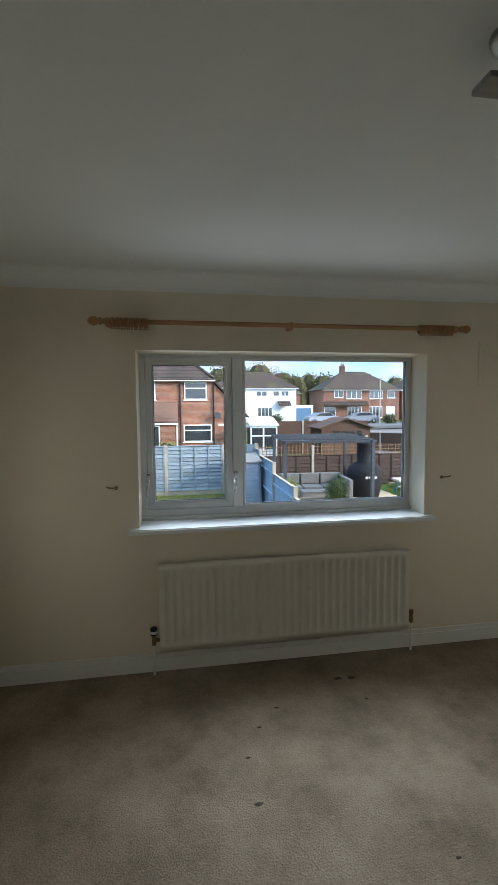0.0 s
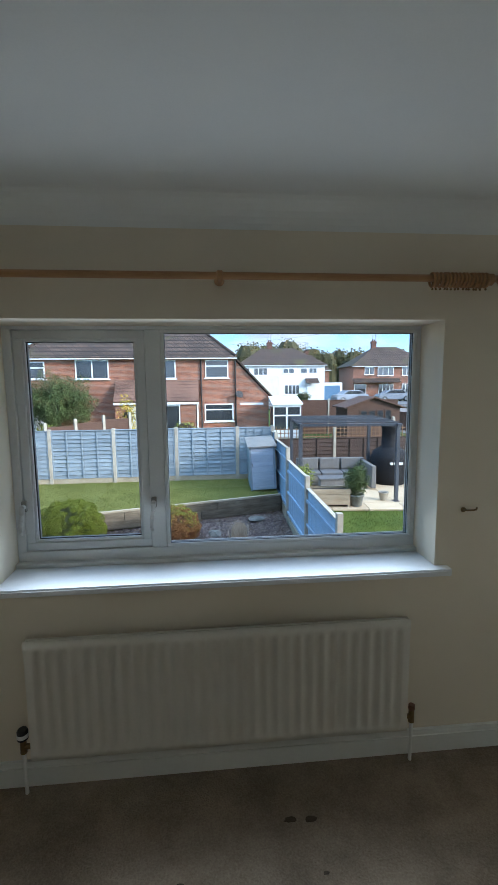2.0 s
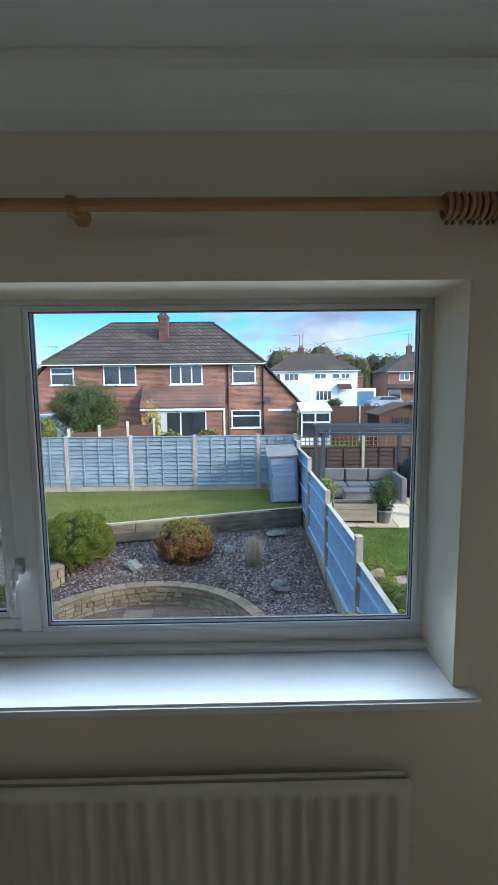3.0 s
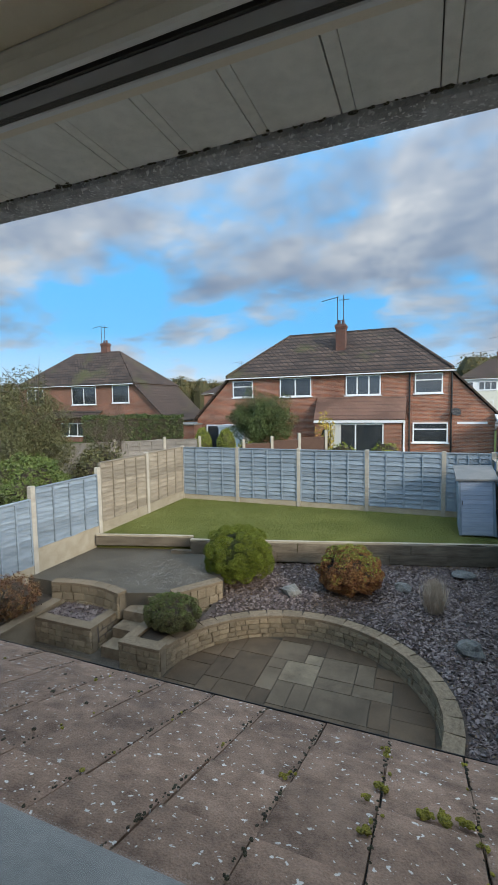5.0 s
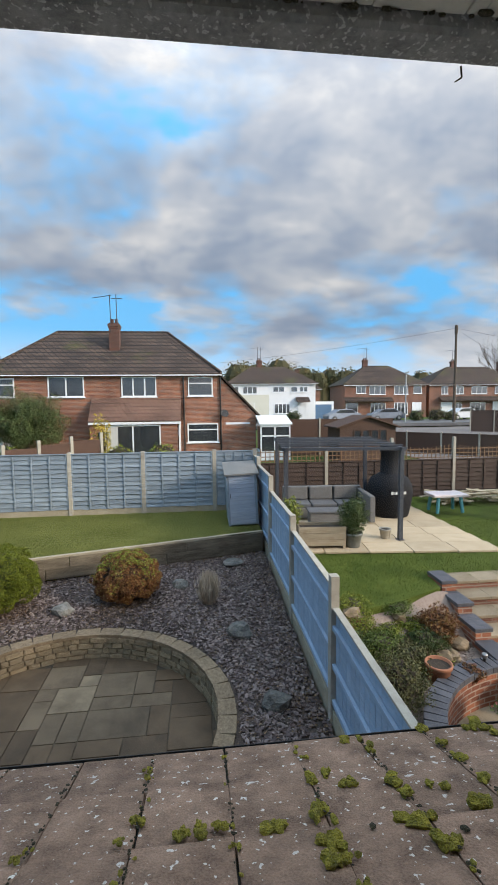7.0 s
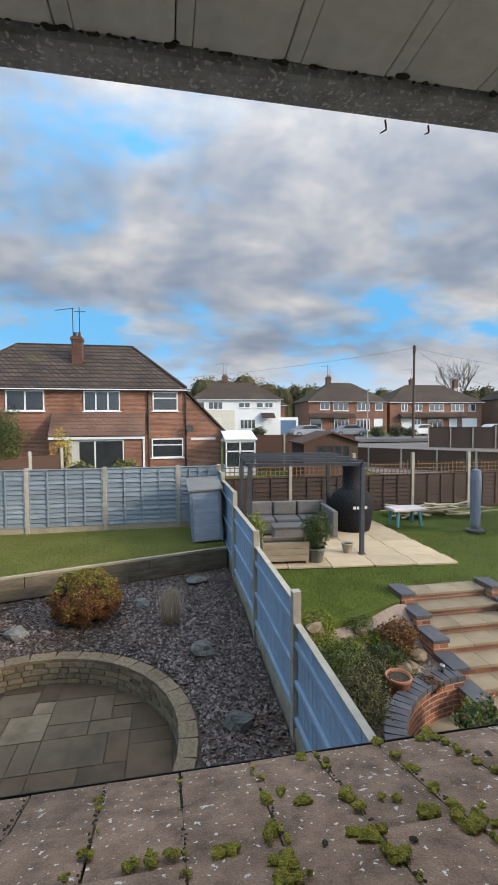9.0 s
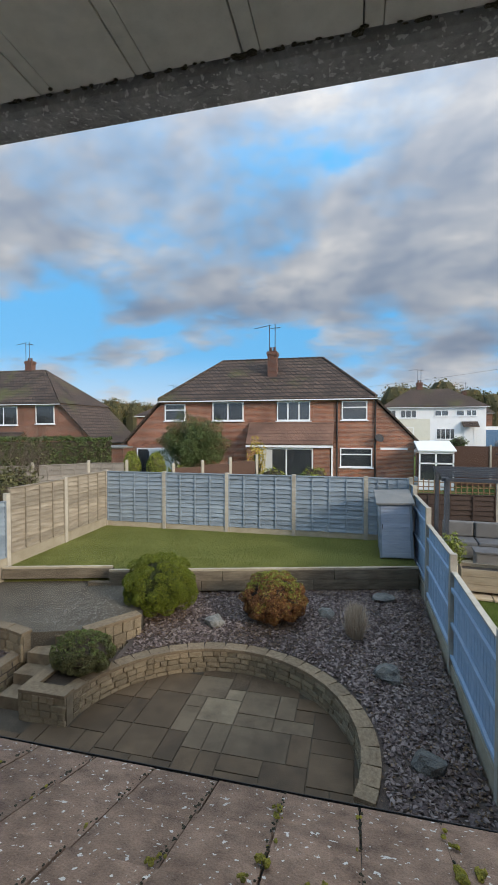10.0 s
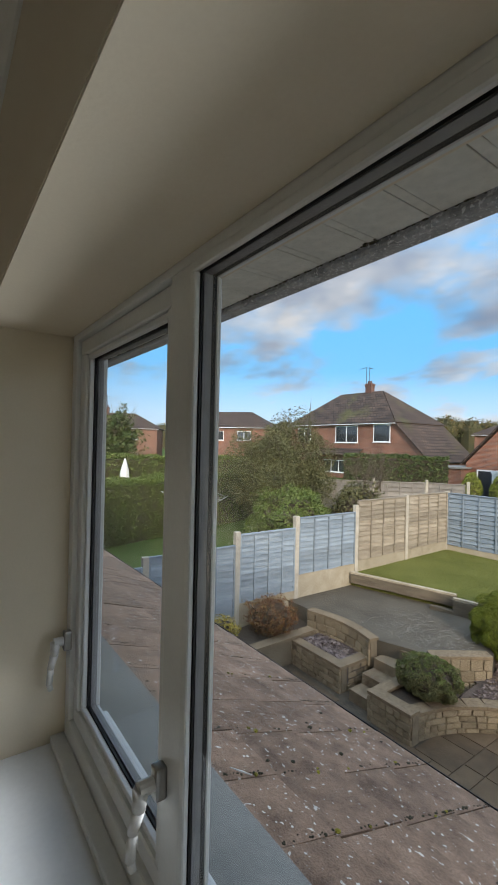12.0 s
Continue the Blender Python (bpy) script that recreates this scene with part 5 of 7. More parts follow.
structure("ground_west_bed", boxes((-5.75, 5.2, -2.3, -4.95, 9.0, -1.95)), M["soil"], "dark soil in the bed under the fence", "bed")

# upper terrace
bm = bmesh.new()
prism(bm, [(-5.78, 8.75, -1.66), (-4.95, 8.78, -1.66), (-4.4, 8.95, -1.66), (-3.6, 8.75, -1.66), (-2.9, 9.0, -1.66), (-2.5, 9.02, -1.66), (-2.05, 9.85, -1.66), (-2.6, 11.3, -1.66), (-3.6, 11.3, -1.66), (-5.78, 10.7, -1.66)][::-1], (0, 0, -0.5))
structure("pavement_terrace", bm, M["terrace"], "dark mossy upper terrace with scattered gravel", "terrace")
verts, faces = [], []
for _ in range(1500):
    x, y = rng.gauss(-3.2, 0.6), rng.gauss(9.75, 0.5)
    if -5.5 < x < -2.4 and 9.1 < y < 10.8:
        chip(x, y, -1.656, rng.uniform(0.006, 0.017))
me = bpy.data.meshes.new("loose_gravel")
me.from_pydata(verts, [], faces)
me.materials.append(L["grit"])
tagged(new("loose_gravel", me), "loose pale gravel scattered on the terrace", "gravel", kind="stuff")

# lawn and the low wall that holds it
LZ = -1.36
bm = bmesh.new()
prism(bm, [(-5.78, 10.72, LZ - 0.02), (-3.45, 11.36, LZ - 0.02), (-3.4, 11.18, LZ - 0.02), (2.98, 12.92, LZ - 0.02), (2.98, 14.85, LZ + 0.06), (-5.78, 14.85, LZ + 0.06)][::-1], (0, 0, -0.9))
structure("ground_lawn", bm, M["lawn"], "short mossy green lawn", "lawn")
verts, faces = [], []
for _ in range(26000):
    x, y = rng.uniform(-5.75, 2.95), rng.uniform(10.8, 14.8)
    if y > max(lawn_edge(x) + 0.1 if x > -3.4 else 10.8 + (x + 5.78) * 0.27, 0):
        z = LZ - 0.02 + 0.08 * min(max((y - 11.5) / 3.3, 0), 1) - 0.004
        a, h = rng.uniform(0, 6.28), rng.uniform(0.012, 0.035)
        k = len(verts)
        dx, dy = 0.006 * math.cos(a), 0.006 * math.sin(a)
        verts += [(x - dx, y - dy, z), (x + dx, y + dy, z), (x + rng.gauss(0, 0.012), y + rng.gauss(0, 0.012), z + h)]
        faces.append((k, k + 1, k + 2))
me = bpy.data.meshes.new("lawn_grass")
me.from_pydata(verts, [], faces)
me.materials.append(leafmat("lawn_blades", (0.07, 0.09, 0.018), (0.12, 0.138, 0.032), (0.18, 0.185, 0.05)))
tagged(new("lawn_grass", me), "short blades of mossy grass", "grass", kind="stuff")
rw = thing("retaining_wall", "low brown sleeper retaining wall with pale edging along the lawn", "garden wall", kind="structure")
blk = mesh_of(B(-0.595, -0.06, -0.105, 0.595, 0.06, 0.105, bevel=0.008), M["sleeper"], "sleeper")
edge_me = mesh_of(B(-0.45, -0.045, -0.022, 0.45, 0.045, 0.022, bevel=0.006), M["gravelboard"], "edging")
rng = random.Random(8)


def run(x0, y0, x1, y1, ztop, rows):
    ln, a = math.hypot(x1 - x0, y1 - y0), math.atan2(y1 - y0, x1 - x0)
    for r in range(rows):
        s = 0.0 if r % 2 == 0 else -0.45
        while s < ln - 0.1:
            m = min(s + 0.6, ln - 0.6)
            place("sleeper", blk, rw, pose(x0 + m * math.cos(a), y0 + m * math.sin(a), ztop - 0.15 - r * 0.213, 0, rng.uniform(-0.4, 0.4), math.degrees(a) + rng.uniform(-0.5, 0.5)))
            s += 1.2
    s = 0.0
    while s < ln - 0.05:
        m = min(s + 0.45, ln - 0.45)
        place("edging", edge_me, rw, pose(x0 + m * math.cos(a), y0 + m * math.sin(a) - 0.01, ztop - 0.020, 0, rng.uniform(-0.3, 0.3), math.degrees(a)))
        s += 0.9


run(-5.72, 10.66, -3.46, 11.28, LZ + 0.05, 1)
run(-3.42, 11.08, 2.98, 12.82, LZ + 0.03, 2)

# ---- fences ----
slat_cache = {}


def slat_mesh(w, h, material, seed):
    key = (round(w, 2), round(h, 3), material.name, seed)
    if key not in slat_cache:
        b = bmesh.new()
        n = 10
        rows = []
        for z, y in ((0.0, -0.041), (h * 1.16, -0.004)):
            rows.append([(w * i / n, y, z + (0.03 * noise.noise(Vector((i * 0.9, seed * 3.3, 0))) if z == 0 else 0)) for i in range(n + 1)])
        f0 = [[b.verts.new(p) for p in r] for r in rows]
        f1 = [[b.verts.new((p[0], p[1] + 0.010, p[2])) for p in r] for r in rows]
        for i in range(n):
            b.faces.new((f0[0][i], f0[0][i + 1], f0[1][i + 1], f0[1][i]))
            b.faces.new((f1[1][i], f1[1][i + 1], f1[0][i + 1], f1[0][i]))
            b.faces.new((f0[0][i], f1[0][i], f1[0][i + 1], f0[0][i + 1]))
        slat_cache[key] = mesh_of(b, material, "slat")
    return slat_cache[key]


def lap_panel(parent, m, w, h, material, seed, rows=12):
    """A lap fence panel whose battens face its -y side."""
    b = bmesh.new()
    box(b, 0, -0.044, 0, 0.035, 0.02, h)
    box(b, w - 0.035, -0.044, 0, w, 0.02, h)
    for i in (1, 2, 3):
        x = w * i / 4
        box(b, x - 0.016, -0.058, 0.01, x + 0.016, -0.030, h - 0.03)
    box(b, -0.002, -0.046, h - 0.004, w + 0.002, 0.024, h + 0.022)
    p = new("panel", mesh_of(b, material, "panel"))
    p.parent = parent
    p.matrix_basis = m
    rng = random.Random(seed)
    for r in range(rows):
        place("slat", slat_mesh(w, h / rows, material, rng.randint(0, 4)), p, Matrix.Translation((0, 0, r * h / rows)))
    return p


post_me = {}


def post(parent, x, y, z0, z1, material="concrete"):
    key = (round(z1 - z0, 2), material)
    if key not in post_me:
        b = B(-0.05, -0.055, 0, 0.05, 0.055, key[0] - 0.03, bevel=0.008)
        prism(b, [(-0.05, -0.055, key[0] - 0.03), (0.05, -0.055, key[0] - 0.03), (0.05, 0.055, key[0] - 0.03), (-0.05, 0.055, key[0] - 0.03)], (0, 0, 0.012))
        post_me[key] = mesh_of(b, M[material], "post")
    return place("post", post_me[key], parent, Matrix.Translation((x, y, z0)))


FY, FB = 14.86, -1.30
fence = thing("back_fence", "faded blue lap fence with concrete posts and gravel boards", "fence")
fxs = [-5.80, -3.865, -1.93, 0.0, 1.93, 3.06]
for x in fxs:
    post(fence, x, FY, FB - 0.2, FB + 1.72)
for i, (a, b) in enumerate(zip(fxs, fxs[1:])):
    part("gravel_board", B(a + 0.05, FY - 0.025, FB - 0.15, b - 0.05, FY + 0.025, FB + 0.155, bevel=0.006), M["gravelboard"], fence)
    lap_panel(fence, pose(a + 0.05, FY, FB + 0.158, 0, 0, 0), b - a - 0.10, 1.49, M["fenceblue"], 40 + i)

west = thing("west_fence", "stepped lap fence, blue panels and two tan ones", "fence")
wp = [(14.86, 0.42), (12.87, 0.41), (10.87, 0.26), (8.95, 0.14), (7.40, -0.05), (5.50, -0.30), (3.65, -0.45)]
wb = [-1.30, -1.34, -1.40, -1.72, -1.86, -2.05]
for k, ((y, z)) in enumerate(wp[1:]):
    post(west, -5.80, y, -2.3, z)
wtops = [0.39, 0.36, 0.09, -0.12, -0.32, -0.48]
for k, ((ya, _), (yb, _)) in enumerate(zip(wp, wp[1:])):
    tan = k < 2
    gh = 0.24 if k < 4 else 0.15
    part("gravel_board", B(-5.825, yb + 0.055, wb[k] - 0.3, -5.775, ya - 0.055, wb[k] + gh, bevel=0.006), M["gravelboard"], west)
    lap_panel(west, pose(-5.80, ya - 0.055, wb[k] + gh + 0.003, 0, 0, -90) @ pose(ya - yb - 0.11, 0, 0, 0, 0, 180), ya - yb - 0.11, wtops[k] - wb[k] - gh - 0.03, M["fencetan" if tan else "fenceblue"], 60 + k)

east = thing("east_fence", "pale blue boarded fence with rails, stepping down the garden", "fence")
ep = [(14.86, 0.42), (14.05, 0.30), (12.03, 0.11), (9.75, -0.18), (7.46, -0.31), (5.30, -0.62)]
etop = [0.22, 0.06, -0.24, -0.46, -0.70]
ebase = [-1.5, -1.85, -2.02, -2.12, -2.2]
EX = 3.06
for y, z in ep[1:]:
    post(east, EX, y, -2.6, z)
board_me = {}
for k, ((ya, _), (yb, _)) in enumerate(zip(ep, ep[1:])):
    w, h = ya - yb - 0.11, etop[k] - ebase[k] - 0.30
    part("gravel_board", B(EX - 0.025, yb + 0.055, ebase[k] - 0.4, EX + 0.025, ya - 0.055, ebase[k] + 0.28, bevel=0.006), M["gravelboard"], east)
    n = max(int(w / 0.125), 1)
    key = (round(w / n, 3), round(h, 2))
    if key not in board_me:
        board_me[key] = mesh_of(B(-0.004, 0.002, 0, 0.008, w / n + 0.004, h), M["fencepale"], "board")
    for i in range(n):
        place("board", board_me[key], east, pose(EX + 0.012, yb + 0.055 + i * w / n, ebase[k] + 0.283, 0, 0, -1.2))
    for f in (0.06, 0.42, 0.80):
        part("rail", B(EX - 0.035, yb + 0.056, ebase[k] + 0.29 + h * f, EX + 0.004, ya - 0.056, ebase[k] + 0.29 + h * f + 0.055, bevel=0.004), M["fencepale"], east)
    part("cap", B(EX - 0.03, yb + 0.056, etop[k] - 0.012, EX + 0.045, ya - 0.056, etop[k] + 0.012, bevel=0.004), M["concrete"], east)

# small tool shed against the corner
shed = thing("tool_shed", "small leaning blue clapboard tool shed with a felt roof", "shed")
shed.matrix_basis = pose(2.23, 13.32, -1.345, 0, -2.5, 0)
part("body", B(0.0, 0.02, 0.0, 0.72, 0.95, 1.26), M["fenceblue"], shed)
part("corner_trim", B(-0.012, -0.008, 0, 0.045, 0.02, 1.27, bevel=0.003), M["fenceblue"], shed)
part("corner_trim", B(0.675, -0.008, 0, 0.732, 0.02, 1.27, bevel=0.003), M["fenceblue"], shed)
# door and clapboards are coloured lighter than the body, as if lit
dr = part("door", B(0.047, 0.0, 0.02, 0.673, 0.02, 1.24), M["sheddoor"], shed, "blue clapboard door, coloured paler as the lit front")
cb = mesh_of(B(0.05, -0.010, 0, 0.67, 0.0, 0.094, m=pose(0, 0, 0, 5, 0, 0)), M["sheddoor"], "clapboard")
for i in range(12):
    place("clapboard", cb, dr, Matrix.Translation((0, 0, 0.03 + i * 0.1)))
part("latch", B(0.06, -0.03, 0.70, 0.075, -0.01, 0.80), M["darkbronze"], dr)
bm = bmesh.new()
prism(bm, [(-0.05, -0.07, 1.25), (-0.05, 1.02, 1.42), (-0.05, 1.02, 1.46), (-0.05, -0.07, 1.29)], (0.84, 0, 0))
part("roof", bm, M["felt"], shed)

# planting and rocks
def clump_crown(rx, ry, rz, n, seed, dome=(0.16, 0.27)):
    """Points on many small domes that together make a rounded bush; the gaps between domes stay deep."""
    rng = random.Random(seed)
    domes = []
    for k in range(n):
        zc = 1 - 1.75 * (k + 0.5) / n
        a = k * 2.39996 + rng.uniform(-0.3, 0.3)
        h = math.sqrt(max(1 - zc * zc, 0))
        d = Vector((h * math.cos(a), h * math.sin(a), zc))
        k_ = rng.uniform(0.78, 0.93)
        domes.append((Vector((d.x * rx * k_, d.y * ry * k_, rz + d.z * rz * k_)), d, rng.uniform(*dome) * rx))

    def pick(r):
        c, d, w = r.choice(domes)
        q = Vector((r.gauss(0, 1), r.gauss(0, 1), r.gauss(0, 1))).normalized()
        q = (q + d * 0.8 + Vector((0, 0, 0.35))).normalized()
        p = c + Vector((q.x * w, q.y * w, q.z * w * 0.8)) * (0.88 + 0.16 * r.random())
        p.z = max(p.z, 0.02)
        return p, q
    return pick


def clump_bush(name, label, at, rx, ry, rz, leaf, count, size, seed, n, category="bush", tips=None, dome=(0.16, 0.27)):
    """A bush of clipped domes over a dark lump that stands in for the inner shade."""
    top = thing(name, label, category, at=at)
    bm = bmesh.new()
    rng = random.Random(seed)
    for _ in range(7):
        a = rng.uniform(0, 6.28)
        cyl(bm, (0.03 * math.cos(a), 0.03 * math.sin(a), -0.04), (rx * 0.6 * math.cos(a), ry * 0.6 * math.sin(a), rz * rng.uniform(0.8, 1.4)), 0.016, 0.006, 5)
    part("stems", bm, M["bark"], top)
    # dark lump makes the gaps between the domes read as shaded
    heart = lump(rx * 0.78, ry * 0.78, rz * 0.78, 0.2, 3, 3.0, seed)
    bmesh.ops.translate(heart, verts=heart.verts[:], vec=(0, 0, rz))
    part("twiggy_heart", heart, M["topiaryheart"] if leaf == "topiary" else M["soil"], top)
    me = leaves(count, clump_crown(rx, ry, rz, n, seed, dome), size, seed)
    me.materials.append(L[leaf])
    new("crown", me).parent = top
    if tips:
        up_tips = clump_crown(rx * 1.02, ry * 1.02, rz * 1.03, n, seed, dome)

        def high(r):
            while True:
                p, d = up_tips(r)
                if p.z > rz * 1.25 + 0.9 * rz * noise.noise(p * 4):
                    return p, d
        me = leaves(count // 9, high, size, seed + 1)
        me.materials.append(L[tips])
        new("green_tips", me).parent = top
    return top


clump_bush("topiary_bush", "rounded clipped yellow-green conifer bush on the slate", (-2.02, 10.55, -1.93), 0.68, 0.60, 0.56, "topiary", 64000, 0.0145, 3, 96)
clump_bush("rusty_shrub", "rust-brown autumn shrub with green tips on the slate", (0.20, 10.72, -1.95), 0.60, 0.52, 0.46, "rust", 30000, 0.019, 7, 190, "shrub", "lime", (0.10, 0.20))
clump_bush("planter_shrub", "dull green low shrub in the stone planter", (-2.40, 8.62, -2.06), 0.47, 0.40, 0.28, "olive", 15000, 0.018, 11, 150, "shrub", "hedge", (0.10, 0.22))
shrub("corner_shrub", "brownish low shrub beside the fence", (-5.22, 7.85, -1.95), 0.50, 0.45, 0.33, "rust", 3200, 0.03, 17, 0.35, 2.8, 0.6)
shrub("variegated_shrub", "small yellow variegated shrub beside the fence", (-5.35, 6.75, -1.95), 0.38, 0.35, 0.24, "yellow", 1800, 0.03, 19, 0.35, 2.8, 0.6)
gr = thing("ornamental_grass", "upright clump of straw-coloured ornamental grass", "ornamental grass", at=(1.66, 10.42, -1.93))
rng = random.Random(2)
verts, faces = [], []
for _ in range(2600):
    bx, by = rng.gauss(0, 0.035), rng.gauss(0, 0.035)
    h = rng.uniform(0.30, 0.64)
    tx, ty = bx * 1.9 + rng.gauss(0, 0.045), by * 1.9 + rng.gauss(0, 0.045)
    mx, my = bx * 2.0 + rng.gauss(0, 0.02), by * 2.0 + rng.gauss(0, 0.02)
    a = rng.uniform(0, 6.28)
    wx, wy = 0.0026 * math.cos(a), 0.0026 * math.sin(a)
    k = len(verts)
    verts += [(bx - wx, by - wy, 0), (bx + wx, by + wy, 0), (mx + wx, my + wy, h * 0.6), (mx - wx, my - wy, h * 0.6), (tx, ty, h)]
    faces += [(k, k + 1, k + 2, k + 3), (k + 3, k + 2, k + 4)]
me = bpy.data.meshes.new("blades")
me.from_pydata(verts, [], faces)
me.materials.append(L["straw"])
new("blades", me).parent = gr
for i, (x, y, r, lab) in enumerate(((2.15, 9.35, 0.19, "rounded grey garden boulder"), (2.44, 7.78, 0.18, "flat-topped grey garden boulder"), (-0.85, 10.35, 0.165, "grey garden boulder"), (1.12, 11.1, 0.13, "brownish garden boulder"), (2.2, 12.0, 0.2, "flat grey stone slab"))):
    if r:
        b = lump(r * 1.1, r * 0.85, r * (0.75 if i < 4 else 0.3), 0.55, 2, 1.3, i * 3.1)
        bmesh.ops.translate(b, verts=b.verts[:], vec=(x, y, bed_z(x, y) + r * 0.32))
        tagged(new("boulder", mesh_of(b, M["rock"], "boulder")), lab + " among slate chips", "boulder", "boulders on the slate")

# ---- neighbour's garden to the east ----
NZ = -1.40
bm = bmesh.new()
prism(bm, [(3.13, 8.55, NZ), (3.9, 8.75, NZ), (4.6, 8.95, NZ), (5.45, 9.35, NZ), (5.5, 9.75, NZ), (7.4, 9.75, NZ), (7.5, 9.2, NZ), (9.0, 8.5, NZ), (14.5, 8.0, NZ), (15.5, 16.6, NZ - 0.1), (3.13, 16.6, NZ - 0.1)][::-1], (0, 0, -1.0))
structure("ground_neighbour_lawn", bm, M["nblawn"], "bright green neighbouring lawn", "lawn")
structure("pavement_neighbour", boxes((3.13, 4.5, -2.6, 14, 9.4, -2.38)), M["stepstone"], "paved lower yard of the neighbour", "patio")
BOW = (5.62, 6.28, 1.58)
SLOPE = ((6.2, -2.6), (7.0, -2.05), (8.0, -1.92), (8.6, NZ - 0.05), (9.3, NZ - 0.02))


def rock_z(x, y):
    """The bank's height; it rises to the slanting edge of the lawn."""
    v = y - 0.30 * (x - 3.13)
    for (a, za), (b, zb) in zip(SLOPE, SLOPE[1:]):
        if v <= b:
            return za + (zb - za) * max(v - a, 0) / (b - a)
    return NZ - 0.02


bm = bmesh.new()
gv = {}
for j in range(63):
    for i in range(50):
        x, y = 3.13 + i * 0.0494, 6.2 + j * 0.05
        gv[i, j] = bm.verts.new((x, y, rock_z(x, y) + 0.005 * noise.noise(Vector((x * 4, y * 4, 2)))))
for j in range(62):
    for i in range(49):
        q = [gv[i, j], gv[i + 1, j], gv[i + 1, j + 1], gv[i, j + 1]]
        c = (q[0].co + q[2].co) / 2
        if math.hypot(c.x - BOW[0], c.y - BOW[1]) > BOW[2] + 0.08:
            bm.faces.new(q)
bmesh.ops.delete(bm, geom=[v for v in bm.verts if not v.link_faces], context="VERTS")
structure("ground_rockery", bm, M["pinkgravel"], "sloping gravel rockery bed", "bed")
rng = random.Random(77)
verts, faces = [], []
for _ in range(30000):
    x, y = rng.uniform(3.2, 11.5), rng.uniform(8.7, 13.5)
    if y < 8.75 + 0.28 * min(x - 3.2, 2.2) or (5.4 < x < 7.5 and y < 9.85):
        continue
    z = NZ - 0.1 * max(y - 9.75, 0) / 6.85 - 0.003
    a, h = rng.uniform(0, 6.28), rng.uniform(0.015, 0.045)
    k = len(verts)
    dx, dy = 0.006 * math.cos(a), 0.006 * math.sin(a)
    verts += [(x - dx, y - dy, z), (x + dx, y + dy, z), (x + rng.gauss(0, 0.015), y + rng.gauss(0, 0.015), z + h)]
    faces.append((k, k + 1, k + 2))
me = bpy.data.meshes.new("neighbour_grass")
me.from_pydata(verts, [], faces)
me.materials.append(leafmat("neighbour_blades", (0.045, 0.075, 0.010), (0.095, 0.135, 0.020), (0.165, 0.19, 0.035)))
tagged(new("neighbour_grass", me), "short green blades of the neighbouring lawn", "grass", kind="stuff")
verts, faces = [], []


for _ in range(2600):
    x, y = rng.uniform(3.2, 5.5), rng.uniform(7.0, 8.7)
    if math.hypot(x - BOW[0], y - BOW[1]) < BOW[2] + 0.26:
        continue
    chip(x, y, rock_z(x, y) + 0.01, rng.uniform(0.012, 0.026))
me = bpy.data.meshes.new("pea_gravel")
me.from_pydata(verts, [], faces)
me.materials.append(L["grave"])
tagged(new("pea_gravel", me), "pinkish pea gravel on the rockery", "gravel", kind="stuff")
for i in range(16):
    x, y = rng.uniform(3.4, 5.3), rng.uniform(8.15, 8.85)
    r = rng.uniform(0.07, 0.14)
    b = lump(r * 1.2, r, r * 0.8, 0.55, 2, 1.4, i * 2.3)
    bmesh.ops.translate(b, verts=b.verts[:], vec=(x, y, rock_z(x, y) + r * 0.4))
    tagged(new("rockery_stone", mesh_of(b, M["coping"], "rockery_stone")), "rough brown-grey rockery stone on the bank", "rock", "stones on the rockery")
for i, (x, y, rx, rz, lf, n) in enumerate(((4.0, 8.35, 0.32, 0.16, "hedge", 1500), (4.75, 8.45, 0.3, 0.16, "green", 1400), (4.98, 8.62, 0.30, 0.24, "rust", 2200), (4.35, 8.15, 0.26, 0.16, "olive", 1300), (3.85, 7.55, 0.42, 0.3, "olive", 2600), (3.55, 8.3, 0.26, 0.15, "green", 1000), (5.05, 7.85, 0.14, 0.1, "rust", 500))):
    shrub("rockery_plant", "low rockery plant growing between stones and gravel", (x, y, rock_z(x, y)), rx, rx * 0.85, rz, lf, n * 2, 0.022, 100 + i, 0.4, 2.4, 0.55, "plants on the rockery", "plant", 4, 0.6)


def plant_pot(name, label, at, r, h, material, soil=True):
    p = thing(name, label, "plant pot", at=at)
    part("pot", lathe([(r * 0.68, 0.0), (r * 0.72, 0.01), (r * 0.92, h * 0.82), (r, h * 0.83), (r * 1.03, h * 0.97), (r, h), (r * 0.88, h), (r * 0.85, h * 0.86)], 28), material, p, smooth=True)
    part("soil", lathe([(r * 0.5, h * 0.80), (r * 0.86, h * 0.87), (0.01, h * 0.9)], 20), M["soil"], p)
    return p


rng = random.Random(55)
for i in range(22):
    x = rng.uniform(3.4, 4.9)
    y = rng.uniform(8.1 if x > 4.2 else 7.75, 8.95)
    rx = rng.uniform(0.16, 0.30)
    shrub("rockery_plant", "low rockery plant growing between stones and gravel", (x, y, rock_z(x, y) - 0.02), rx, rx * 0.9, rng.uniform(0.05, 0.1), ("lime", "lime", "hedge", "rust")[i % 4 if i % 8 != 3 else 0], 1700, 0.018, 150 + i, 0.5, 2.6, 0.5, "plants on the rockery", "plant", 3, 0.5)
plant_pot("terracotta_pot", "empty terracotta flower pot on the gravel", (4.58, 7.85, rock_z(4.58, 7.85)), 0.17, 0.27, M["terracotta"])
plant_pot("white_pot", "small white plant pot beside the fence", (3.42, 7.75, rock_z(3.42, 7.75)), 0.12, 0.2, M["gloss"])
g = thing("garden_light", "small black bollard garden light on the gravel", "garden light", at=(5.32, 8.0, rock_z(5.32, 8.0)))
part("stem", tube((0, 0, 0), (0, 0, 0.2), 0.02), M["black"], g)
